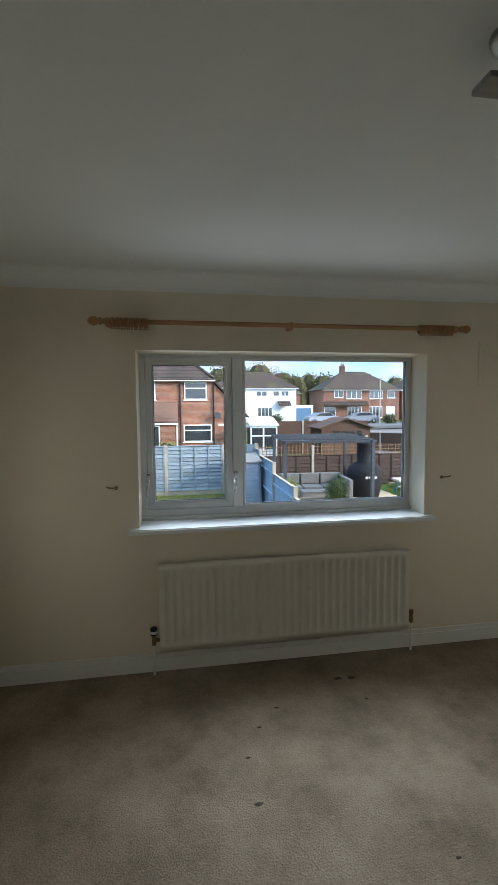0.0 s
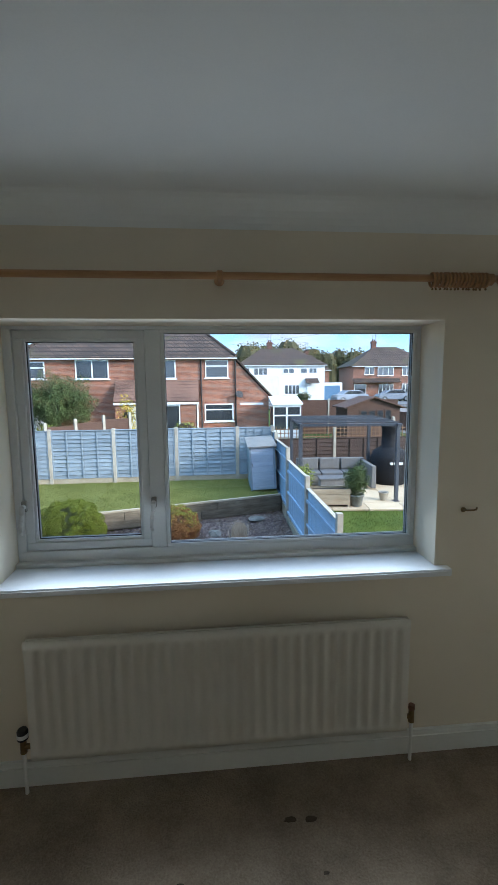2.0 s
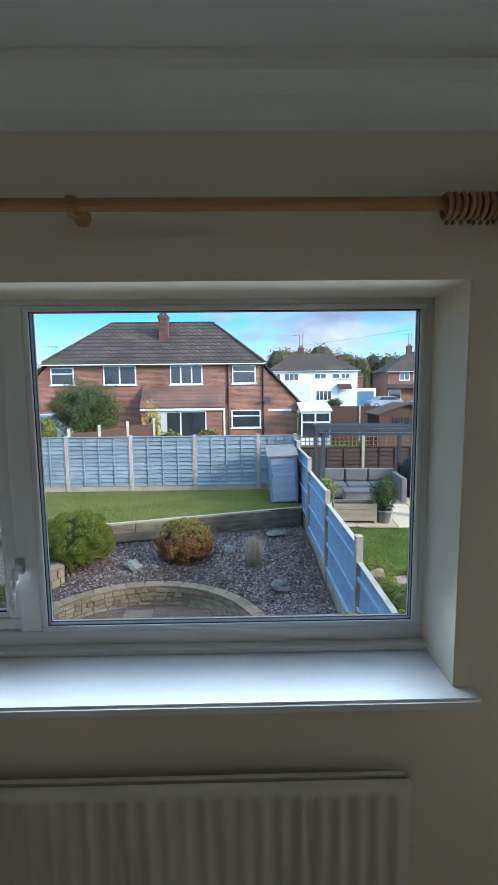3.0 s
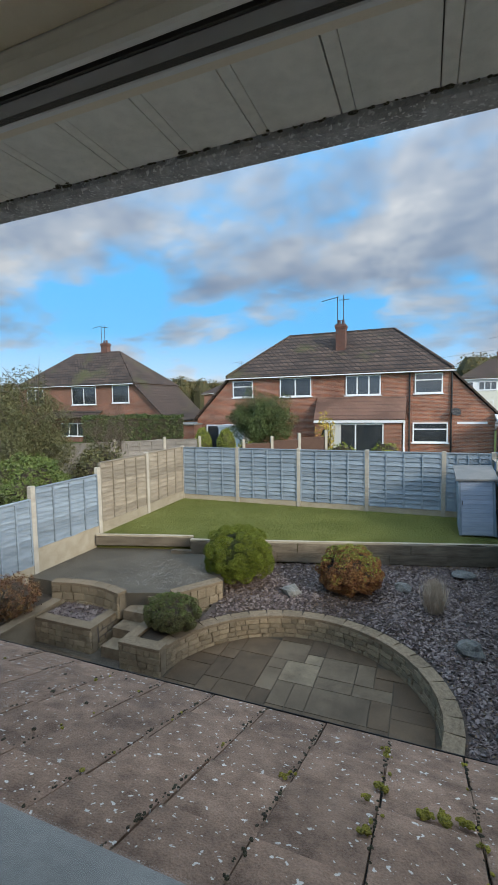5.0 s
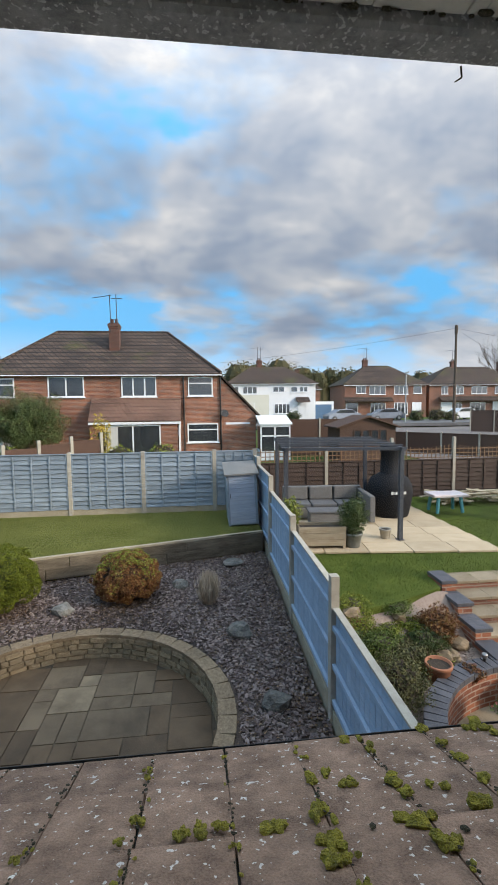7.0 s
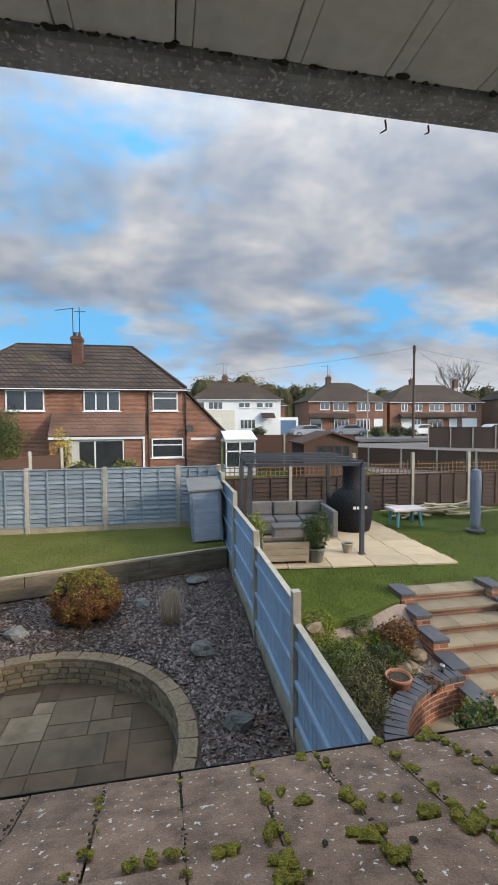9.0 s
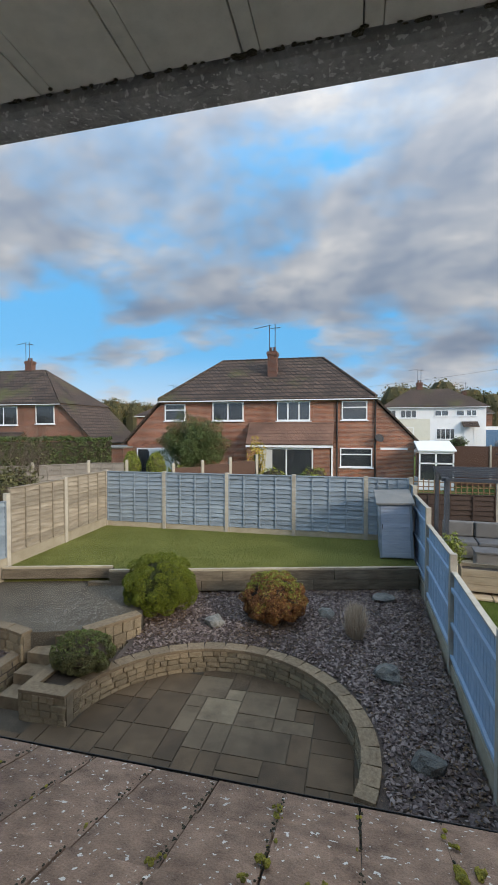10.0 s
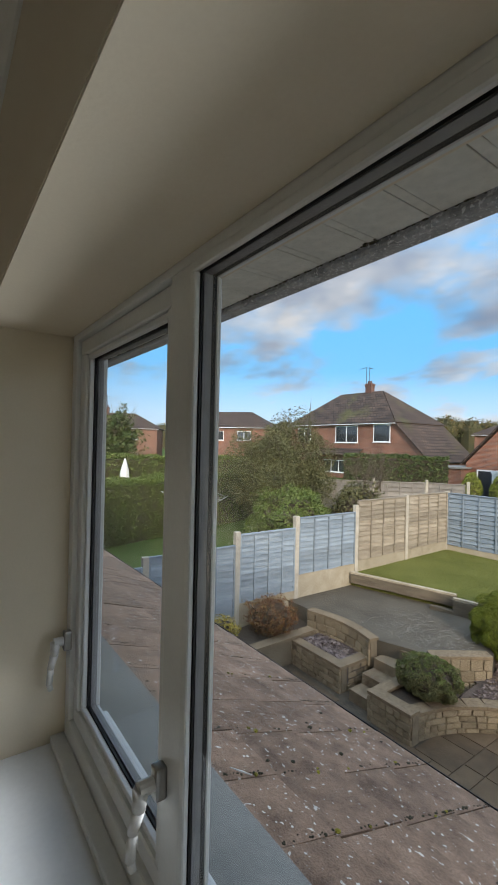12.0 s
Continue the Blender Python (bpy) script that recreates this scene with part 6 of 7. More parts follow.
part("head", lathe([(0.03, 0.2), (0.04, 0.21), (0.04, 0.25), (0.03, 0.26)], 16), M["steel"], g)

nst = thing("neighbour_steps", "weathered stone steps climbing to the neighbouring lawn", "steps", kind="structure")
for i in range(7):
    y0 = 7.55 + i * 0.33
    z = -2.38 + 0.14 * (i + 1)
    r = part("riser", B(5.76, y0 + 0.03, -2.55, 7.22, y0 + 0.40, z - 0.05), M["brickfar"], nst)
    for k in range(3):
        part("tread", B(5.76 + k * 0.487, y0, z - 0.048, 5.76 + k * 0.487 + 0.482, y0 + 0.39, z, bevel=0.008), M["stepstone"], nst)
for sx, nm in ((5.50, "west"), (7.24, "east")):
    sw = thing("wall_steps_" + nm, "stepped brick wall with dark coping beside the steps", "garden wall", kind="structure")
    for i in range(5):
        y0, z = 7.55 + i * 0.46, -2.00 + 0.172 * i
        part("brickwork", B(sx, y0, -2.55, sx + 0.24, y0 + 0.458, z - 0.06), M["brick"], sw)
        part("coping", B(sx - 0.02, y0 - 0.02, z - 0.058, sx + 0.26, y0 + 0.45, z, bevel=0.008), M["bluebrick"], sw)
cw = thing("wall_curved_brick", "curved brick wall with dark coping bricks round the bed", "garden wall", kind="structure")
bm = bmesh.new()
kx, ky, kr = BOW
cbm = mesh_of(B(-0.055, 0, -0.04, 0.055, 0.25, 0.04, bevel=0.006), M["bluebrick"], "coping_brick")
for i in range(22):
    a = radians(94 + i * 4.2)
    box(bm, -0.07, 0.02, -2.55, 0.07, 0.22, -1.93, m=pose(kx + kr * math.cos(a), ky + kr * math.sin(a), 0, 0, 0, math.degrees(a) - 90))
    place("coping_brick", cbm, cw, pose(kx + kr * math.cos(a), ky + kr * math.sin(a), -1.89, 0, 0, math.degrees(a) - 90))
part("brickwork", bm, M["brick"], cw)
fp = shrub("rose_bush", "leafy plant with pink flowers below the curved wall", (5.28, 7.12, -2.38), 0.32, 0.30, 0.34, "hedge", 2200, 0.035, 61, 0.4, 2.4, 0.5)
me = leaves(60, ball(0.32, 0.30, 0.36, 0.4, 2.4, 61, 0.9), 0.045, 5, flatness=0.9)
me.materials.append(L["pinkflower"])
new("flowers", me).parent = fp

# sandstone terrace with pergola
np_ = thing("pavement_sandstone", "buff sandstone slab terrace on the lawn", "patio", kind="structure")
sl = mesh_of(B(-0.445, -0.295, -0.04, 0.445, 0.295, 0, bevel=0.006), M["sandstone"], "slab")
for j in range(7):
    for i in range(5):
        x, y = 3.62 + i * 0.9, 11.58 + j * 0.6 - i * 0.10
        if x < 7.9:
            place("slab", sl, np_, pose(x, y, NZ + 0.028, 0, 0, -5))
per = thing("pergola", "anthracite metal pergola with louvre bars on top", "pergola", at=(0, 0, NZ + 0.03))
corners = [(3.42, 12.15), (5.90, 11.80), (3.70, 14.9), (6.20, 14.7)]
for x, y in corners:
    p = part("post", B(x - 0.045, y - 0.045, 0, x + 0.045, y + 0.045, 1.98, bevel=0.005), M["anthracite"], per)
    part("foot", B(x - 0.08, y - 0.08, 0, x + 0.08, y + 0.08, 0.012), M["anthracite"], p)


def beam(a, b, z0, z1, w, name="beam"):
    d = Vector((b[0] - a[0], b[1] - a[1], 0))
    bm = box(bmesh.new(), -0.1, -w, z0, d.length + 0.1, w, z1, m=pose(a[0], a[1], 0, 0, 0, math.degrees(math.atan2(d.y, d.x))))
    return part(name, bm, M["anthracite"], per)


beam(corners[0], corners[1], 1.98, 2.05, 0.035)
beam(corners[2], corners[3], 1.98, 2.05, 0.035)
beam(corners[0], corners[2], 1.98, 2.05, 0.035)
beam(corners[1], corners[3], 1.98, 2.05, 0.035)
for i in range(6):
    t = (i + 0.5) / 6
    a = [corners[0][k] + (corners[2][k] - corners[0][k]) * t for k in (0, 1)]
    b = [corners[1][k] + (corners[3][k] - corners[1][k]) * t for k in (0, 1)]
    beam(a, b, 2.052, 2.085, 0.018, "louvre")
sofa = thing("garden_sofa", "grey rattan corner sofa with charcoal cushions", "sofa", at=(3.72, 13.75, NZ + 0.03), rz=-4)
part("base", B(0, 0, 0.04, 2.05, 0.78, 0.32, bevel=0.02), M["rattan"], sofa)
part("back", B(0, 0.66, 0.04, 2.15, 0.82, 0.76, bevel=0.03), M["rattan"], sofa)
part("arm", B(2.03, -0.55, 0.04, 2.17, 0.80, 0.70, bevel=0.03), M["rattan"], sofa)
for i in range(3):
    part("seat_cushion", B(0.03 + i * 0.67, 0.0, 0.325, 0.67 + i * 0.67, 0.62, 0.42, bevel=0.03), M["cushion"], sofa)
    part("back_cushion", B(0.04 + i * 0.67, 0.52, 0.43, 0.66 + i * 0.67, 0.655, 0.78, bevel=0.035, m=pose(0, 0, 0, 0, 0, 0)), M["rattan"], sofa)
tb = thing("garden_table", "low grey rattan garden table", "table", at=(4.15, 12.95, NZ + 0.03), rz=-4)
part("top", B(0, 0, 0.36, 0.95, 0.5, 0.40, bevel=0.01), M["cushion"], tb)
part("frame_base", B(0.03, 0.03, 0, 0.92, 0.47, 0.355, bevel=0.015), M["rattan"], tb)
cv = thing("oven_cover", "black fabric cover over a garden oven", "covered oven", at=(6.62, 14.0, NZ))
part("cover", lathe([(0.46, 0.0), (0.50, 0.06), (0.56, 0.35), (0.60, 0.60), (0.58, 0.84), (0.50, 1.02), (0.33, 1.13), (0.25, 1.18), (0.24, 1.72), (0.26, 1.74), (0.26, 1.86), (0.22, 1.90)], 30), M["tarp"], cv, smooth=True)
for i, w in enumerate((0.05, 0.03, 0.05, 0.05, 0.07, 0.05, 0.04, 0.03)):
    x = -0.20 + i * 0.052
    part("lettering_bar", B(x, -0.615 + abs(x) * 0.18, 0.68, x + w * 0.75, -0.595 + abs(x) * 0.18, 0.755), M["gloss"], cv)
bp_ = thing("wooden_planter", "weathered wooden trough planter on the terrace", "planter", at=(3.55, 11.45, NZ + 0.03), rz=-5)
for k in range(3):
    part("front_board", B(0, 0, 0.06 + k * 0.135, 0.98, 0.025, 0.19 + k * 0.135, bevel=0.004), M["crate"], bp_)
    part("back_board", B(0, 0.40, 0.06 + k * 0.135, 0.98, 0.425, 0.19 + k * 0.135, bevel=0.004), M["crate"], bp_)
    part("end_board", B(0, 0.026, 0.06 + k * 0.135, 0.025, 0.399, 0.19 + k * 0.135, bevel=0.004), M["crate"], bp_)
    part("end_board", B(0.955, 0.026, 0.06 + k * 0.135, 0.98, 0.399, 0.19 + k * 0.135, bevel=0.004), M["crate"], bp_)
part("soil", B(0.026, 0.026, 0.1, 0.954, 0.399, 0.40), M["soil"], bp_)
for x, y in ((0.03, 0.03), (0.95, 0.03), (0.03, 0.39), (0.95, 0.39)):
    part("foot", B(x - 0.03, y - 0.03, 0, x + 0.03, y + 0.03, 0.06), M["crate"], bp_)
plant_pot("patio_pot", "grey pot with a bushy green plant", (4.72, 11.50, NZ + 0.03), 0.2, 0.3, M["ceramic"])
shrub("potted_conifer", "bushy green plant growing in the grey pot", (4.72, 11.50, NZ + 0.28), 0.29, 0.29, 0.40, "green", 6000, 0.026, 71, 0.45, 3.2, 0.3, category="plant", core=0.4)
plant_pot("small_pot", "small pale stone pot on the terrace", (5.62, 11.95, NZ + 0.03), 0.13, 0.22, M["concrete"])
plant_pot("clay_pot", "dark clay pot with a tall plant near the fence", (7.25, 14.9, NZ), 0.2, 0.32, M["ceramic"])
shrub("potted_shrub", "yellowing plant growing in the clay pot", (7.25, 14.9, NZ + 0.3), 0.33, 0.3, 0.32, "olive", 1200, 0.05, 73, 0.5, 2.2, 0.3, category="plant", core=0.4)
shrub("fence_climber", "yellow-green climber by the blue fence", (3.45, 11.7, -0.95), 0.19, 0.22, 0.30, "lime", 900, 0.034, 74, 0.5, 2.2, 0.3, category="plant", core=0.3)
toy = thing("play_table", "faded white plastic play table with teal legs", "toy table", at=(8.35, 14.2, NZ))
part("tabletop", B(-0.5, -0.3, 0.44, 0.5, 0.3, 0.52, bevel=0.03), M["plasticwhite"], toy)
for x, y in ((-0.32, -0.2), (0.32, -0.2), (-0.32, 0.2), (0.32, 0.2)):
    part("leg", tube((x * 1.15, y * 1.2, 0), (x, y, 0.44), 0.045, 0.05, 12), M["plasticteal"], toy)
tm = mesh_of(B(-0.55, -0.06, 0, 0.55, 0.06, 0.03, bevel=0.004), M["timber"], "plank")
rng = random.Random(12)
for i in range(36):
    x, y = rng.uniform(8.9, 11.6), rng.uniform(14.9, 15.9)
    tagged(place("plank", tm, None, pose(x, y, NZ + 0.02 + rng.uniform(0, 0.22), rng.uniform(-12, 12), rng.uniform(-12, 12), rng.uniform(-50, 40))), "loose offcut plank in a pile on the grass", "plank", "pile of offcuts")
ps = thing("parasol", "closed garden parasol in a slate blue cover", "parasol", at=(9.85, 13.2, NZ))
part("base", lathe([(0.24, 0), (0.24, 0.05), (0.05, 0.08)], 24), M["anthracite"], ps)
part("cover", lathe([(0.10, 0.1), (0.13, 0.2), (0.14, 0.8), (0.15, 1.4), (0.11, 1.66), (0.02, 1.70)], 14), M["parasol"], ps)
part("handle_pole", tube((0, 0, 0.05), (0, 0, 0.12), 0.03), M["steel"], ps)

gs = thing("garden_shed", "tan timber garden shed with a small window in its gable", "shed", at=(11.72, 11.80, NZ - 0.06))
part("body", B(0.02, 0, 0, 2.6, 2.45, 1.92), M["timberwall"], gs)
bm = bmesh.new()
prism(bm, [(0.02, 0.0, 1.921), (0.02, 2.45, 1.921), (0.02, 1.225, 2.42)], (2.58, 0, 0))
part("gable", bm, M["timberwall"], gs)
lap = mesh_of(B(-0.004, 0.01, 0, 0.012, 2.44, 0.118, m=pose(0, 0, 0, 0, -5, 0)), M["timberwall"], "shiplap_board")
for i in range(16):
    place("shiplap_board", lap, gs, Matrix.Translation((0.006, 0, 0.02 + i * 0.119)))
bm = bmesh.new()
prism(bm, [(-0.10, -0.12, 1.86), (-0.10, 1.225, 2.46), (-0.10, 2.57, 1.86), (-0.10, 2.57, 1.91), (-0.10, 1.225, 2.52), (-0.10, -0.12, 1.91)], (2.85, 0, 0))
part("roof", bm, M["felt"], gs)
bm = bmesh.new()
prism(bm, [(-0.125, -0.12, 1.82), (-0.125, 1.225, 2.42), (-0.125, 2.57, 1.82), (-0.125, 2.57, 1.90), (-0.125, 1.225, 2.51), (-0.125, -0.12, 1.90)], (0.022, 0, 0))
part("bargeboard", bm, M["timberwall"], gs)
gw = part("window", boxes((-0.03, 1.55, 1.30, -0.006, 2.05, 1.35), (-0.03, 1.55, 1.72, -0.006, 2.05, 1.77), (-0.03, 1.55, 1.35, -0.006, 1.60, 1.72), (-0.03, 2.00, 1.35, -0.006, 2.05, 1.72)), M["timberwall"], gs)
part("pane", B(-0.018, 1.60, 1.35, -0.010, 2.00, 1.72), M["darkpane"], gw)

nf_ = thing("brown_fence", "dark brown lap fence with trellis top and concrete posts", "fence")
NY, NB_ = 16.75, -1.52
nxs = [3.13, 5.66, 7.90, 10.10, 12.30, 14.5, 16.7]
for x in nxs[1:]:
    post(nf_, x, NY, NB_ - 0.2, NB_ + (1.66 if x < 7 else 2.02))
for i, (a, b) in enumerate(zip(nxs, nxs[1:])):
    part("gravel_board", B(a + 0.05, NY - 0.025, NB_ - 0.2, b - 0.05, NY + 0.025, NB_ + 0.05), M["fencebrown"], nf_)
    lap_panel(nf_, pose(a + 0.05, NY, NB_ + 0.055, 0, 0, 0), b - a - 0.1, 1.18, M["fencebrown"], 200 + i, 8)
    bm = bmesh.new()
    w = b - a - 0.1
    for k in range(int(w / 0.15) + 1):
        x = a + 0.06 + k * 0.15
        hh = 0.40 + 0.10 * ((x - a) / w * 2 - 1) ** 2
        box(bm, x - 0.014, NY - 0.014, NB_ + 1.26, x + 0.014, NY, NB_ + 1.26 + hh)
    for k in range(3):
        box(bm, a + 0.055, NY + 0.002, NB_ + 1.30 + k * 0.14, b - 0.055, NY + 0.014, NB_ + 1.328 + k * 0.14)
    part("trellis", bm, M["trellis"], nf_)


# ---- houses ----
def slab3(bm, pts, t=0.09):
    """A flat roof face with thickness."""
    p = [Vector(q) for q in pts]
    n = (p[1] - p[0]).cross(p[2] - p[0]).normalized()
    if n.z < 0:
        n = -n
    prism(bm, p, n * t)


def casement(parent, x0, x1, z0, z1, y, lights, transom=False, sill=True, cloth=False):
    """A white window in a wall that faces -y."""
    w = part("window", rim(x0, x1, z0, z1, 0.07, y - 0.05, y + 0.03, 0), M["whiteframe"], parent)
    part("pane", B(x0 + 0.05, y - 0.02, z0 + 0.05, x1 - 0.05, y - 0.005, z1 - 0.05), M["darkpane"], w)
    bm = bmesh.new()
    for i in range(1, lights):
        x = x0 + (x1 - x0) * i / lights
        box(bm, x - 0.04, y - 0.045, z0 + 0.07, x + 0.04, y - 0.02, z1 - 0.07)
    if transom:
        box(bm, x0 + 0.07, y - 0.045, z1 - 0.42, x1 - 0.07, y - 0.021, z1 - 0.35)
    if bm.verts:
        part("glazing_bar", bm, M["whiteframe"], w)
    else:
        bm.free()
    if sill:
        part("window_sill", B(x0 - 0.08, y - 0.10, z0 - 0.06, x1 + 0.08, y, z0), M["whiteframe"], w)
    if cloth:
        part("curtain", boxes((x0 + 0.08, y - 0.003, z0 + 0.08, x0 + 0.42, y + 0.0, z1 - 0.08), (x1 - 0.4, y - 0.003, z0 + 0.08, x1 - 0.08, y, z1 - 0.08)), M["curtain"], w)
    return w


def chimney(parent, x, y, z0, z1, w=0.55, d=0.5, aerial=True):
    c = part("chimney", boxes((x, y, z0, x + w, y + d, z1 - 0.30), (x - 0.03, y - 0.03, z1 - 0.30, x + w + 0.03, y + d + 0.03, z1 - 0.20), (x - 0.06, y - 0.06, z1 - 0.20, x + w + 0.06, y + d + 0.06, z1 - 0.07), (x - 0.01, y - 0.01, z1 - 0.07, x + w + 0.01, y + d + 0.01, z1)), M["brickdark"], parent)
    part("flashing", boxes((x - 0.05, y - 0.04, z0 - 0.05, x + w + 0.05, y - 0.003, z0 + 0.32)), M["concrete"], c)
    for k in (0.3, 0.7):
        part("chimney_pot", lathe([(0.10, z1), (0.09, z1 + 0.22), (0.11, z1 + 0.28), (0.08, z1 + 0.28)], 12, Matrix.Translation((x + w * k, y + d / 2, 0))), M["brickdark"], c)
    if aerial:
        bm = bmesh.new()
        cyl(bm, (x + 0.12, y, z1 - 0.6), (x + 0.12, y, z1 + 1.7), 0.026, n=6)
        cyl(bm, (x - 0.9, y, z1 + 1.5), (x + 0.2, y, z1 + 1.68), 0.022, n=5)
        cyl(bm, (x + 0.5, y, z1 - 0.4), (x + 0.5, y, z1 + 1.75), 0.026, n=6)
        for k in range(7):
            cyl(bm, (x + 0.3 + k * 0.08, y - 0.22, z1 + 1.45), (x + 0.3 + k * 0.08, y + 0.22, z1 + 1.5), 0.01, n=4)
        cyl(bm, (x + 0.2, y, z1 + 1.48), (x + 0.85, y, z1 + 1.5), 0.02, n=5)
        part("aerial", bm, M["anthracite"], c)
    return c


# pair of semi-detached houses behind the garden
HY = 29.6
hs = thing("brick_house", "red brick semi-detached house with brown tiled hipped roof", "house")
bm = pierced(-10.65, 2.65, -1.7, 3.45, HY, HY + 0.3, [(-10.48, -9.04, 2.21, 3.29), (-7.2, -5.16, 2.19, 3.37), (-3.035, -1.0, 2.18, 3.36), (0.864, 2.34, 2.2, 3.34), (-3.86, -0.77, -1.55, 0.49), (0.784, 2.64, -0.6, 0.55)])
box(bm, -10.65, HY + 0.3, -1.7, 2.65, HY + 7, 3.45)
prism(bm, [(2.651, HY + 0.002, -1.7), (2.651, HY + 0.002, 3.42), (4.95, HY + 0.002, 1.05), (4.95, HY + 0.002, -1.7)], (0, 6.9, 0))
prism(bm, [(-10.651, HY + 0.002, -1.7), (-10.651, HY + 0.002, 3.42), (-13.2, HY + 0.002, 0.8), (-13.2, HY + 0.002, -1.7)], (0, 6.9, 0))
part("wall", bm, M["brick"], hs)
bm = bmesh.new()
rl, rr = (-7.5, 33.0, 6.40), (-0.5, 33.0, 6.40)
slab3(bm, [(-10.85, HY - 0.28, 3.45), (2.85, HY - 0.28, 3.45), rr, rl])
slab3(bm, [(-10.85, HY + 7.2, 3.45), (2.85, HY + 7.2, 3.45), rr, rl])
slab3(bm, [(2.85, HY - 0.28, 3.45), (2.85, HY + 7.2, 3.45), rr])
slab3(bm, [(-10.85, HY - 0.28, 3.45), (-10.85, HY + 7.2, 3.45), rl])
slab3(bm, [(2.72, HY - 0.15, 3.48), (2.72, HY + 7.0, 3.48), (5.15, HY + 7.0, 0.92), (5.15, HY - 0.15, 0.92)], 0.1)
slab3(bm, [(-10.72, HY - 0.15, 3.48), (-10.72, HY + 7.0, 3.48), (-13.45, HY + 7.0, 0.66), (-13.45, HY - 0.15, 0.66)], 0.1)
roof = part("roof", bm, M["rooftile"], hs)
bm = bmesh.new()
for a, b in ((rl, rr), (rr, (2.85, HY - 0.28, 3.5)), (rl, (-10.85, HY - 0.28, 3.5))):
    a, b = Vector(a) + Vector((0, 0, 0.06)), Vector(b) + Vector((0, 0, 0.06))
    n = int((b - a).length / 0.4)
    for i in range(n):
        cyl(bm, a.lerp(b, i / n), a.lerp(b, (i + 0.92) / n), 0.12, 0.10, 8)
part("ridge_tiles", bm, M["rooftile"], roof)
part("gutter", boxes((-10.9, HY - 0.36, 3.40, 2.9, HY - 0.24, 3.46)), M["whiteframe"], hs)
chimney(hs, -3.95, 31.2, 4.6, 6.75, 0.6, 0.6)
casement(hs, -10.48, -9.04, 2.21, 3.29, HY, 1, True)
casement(hs, -7.2, -5.16, 2.19, 3.37, HY, 2, cloth=True)
casement(hs, -3.035, -1.0, 2.18, 3.36, HY, 3, cloth=True)
casement(hs, 0.864, 2.34, 2.2, 3.34, HY, 1, True)
casement(hs, 0.784, 2.64, -0.6, 0.55, HY, 1, True)
pdw = casement(hs, -3.88, -0.74, -1.55, 0.54, HY - 0.94, 2, sill=False)
part("curtain", B(-3.74, HY - 0.966, -1.5, -3.15, HY - 0.961, 0.45), M["curtain"], pdw)
bm = bmesh.new()
slab3(bm, [(-4.75, HY - 1.1, 0.72), (0.42, HY - 1.1, 0.72), (0.42, HY - 0.01, 2.05), (-4.75, HY - 0.01, 2.05)], 0.08)
cn = part("canopy", bm, M["roofred"], hs, "dull red tiled lean-to canopy")
part("fascia", B(-4.75, HY - 1.12, 0.58, 0.42, HY - 1.08, 0.72), M["whiteframe"], cn)
part("canopy_side", B(0.31, HY - 1.05, -1.6, 0.38, HY - 0.01, 0.68), M["whiteframe"], cn)
part("bay_wall", boxes((-4.7, HY - 1.0, -1.6, -3.9, HY - 0.002, 0.6), (-0.72, HY - 1.0, -1.6, 0.27, HY - 0.002, 0.6)), M["brick"], cn)
for x in (0.55, 2.75):
    part("drainpipe", tube((0.6 if x < 1 else 2.8, HY - 0.07, -1.6), (0.6 if x < 1 else 2.8, HY - 0.07, 3.4), 0.045, n=8), M["black"], hs)
part("white_band", B(3.1, HY - 0.02, 0.45, 4.6, HY + 0.0, 0.58), M["whiteframe"], hs)
part("door", B(-12.4, HY - 0.03, -1.6, -11.6, HY, 0.35), M["darkpane"], hs)
part("door_frame", rim(-12.5, -11.5, -1.65, 0.42, 0.09, HY - 0.05, HY - 0.031, 0), M["whiteframe"], hs)
part("porch", boxes((-10.9, HY - 1.3, -1.6, -9.3, HY - 0.002, 0.3), (-11.0, HY - 1.4, 0.3, -9.2, HY - 0.002, 0.45)), M["whiteframe"], hs)
part("satellite_dish", lathe([(0.02, 0), (0.22, 0.05), (0.26, 0.1), (0.24, 0.1)], 20, pose(3.0, HY - 0.2, 1.1, 60, 0, 20)), M["black"], hs)
cs = thing("lean_to_conservatory", "white lean-to conservatory on the brick house", "conservatory", at=(4.97, 27.7, -1.6))
part("base", B(0, 0, 0, 1.75, 1.88, 0.55), M["whiteframe"], cs)
part("glazing", boxes((0.07, 0.03, 0.55, 1.68, 1.88, 1.95)), M["darkpane"], cs)
part("frame_bars", boxes((0, 0, 0.55, 0.08, 0.03, 2.0), (0.8, 0, 0.55, 0.9, 0.03, 2.0), (1.67, 0, 0.55, 1.75, 0.03, 2.0), (0, 0, 1.95, 1.75, 0.03, 2.08), (0, 0, 1.4, 1.75, 0.028, 1.48)), M["whiteframe"], cs)
bm = bmesh.new()
slab3(bm, [(-0.05, -0.1, 2.08), (1.85, -0.1, 2.08), (1.85, 1.88, 2.55), (-0.05, 1.88, 2.55)], 0.06)
part("roof", bm, M["whiteframe"], cs)


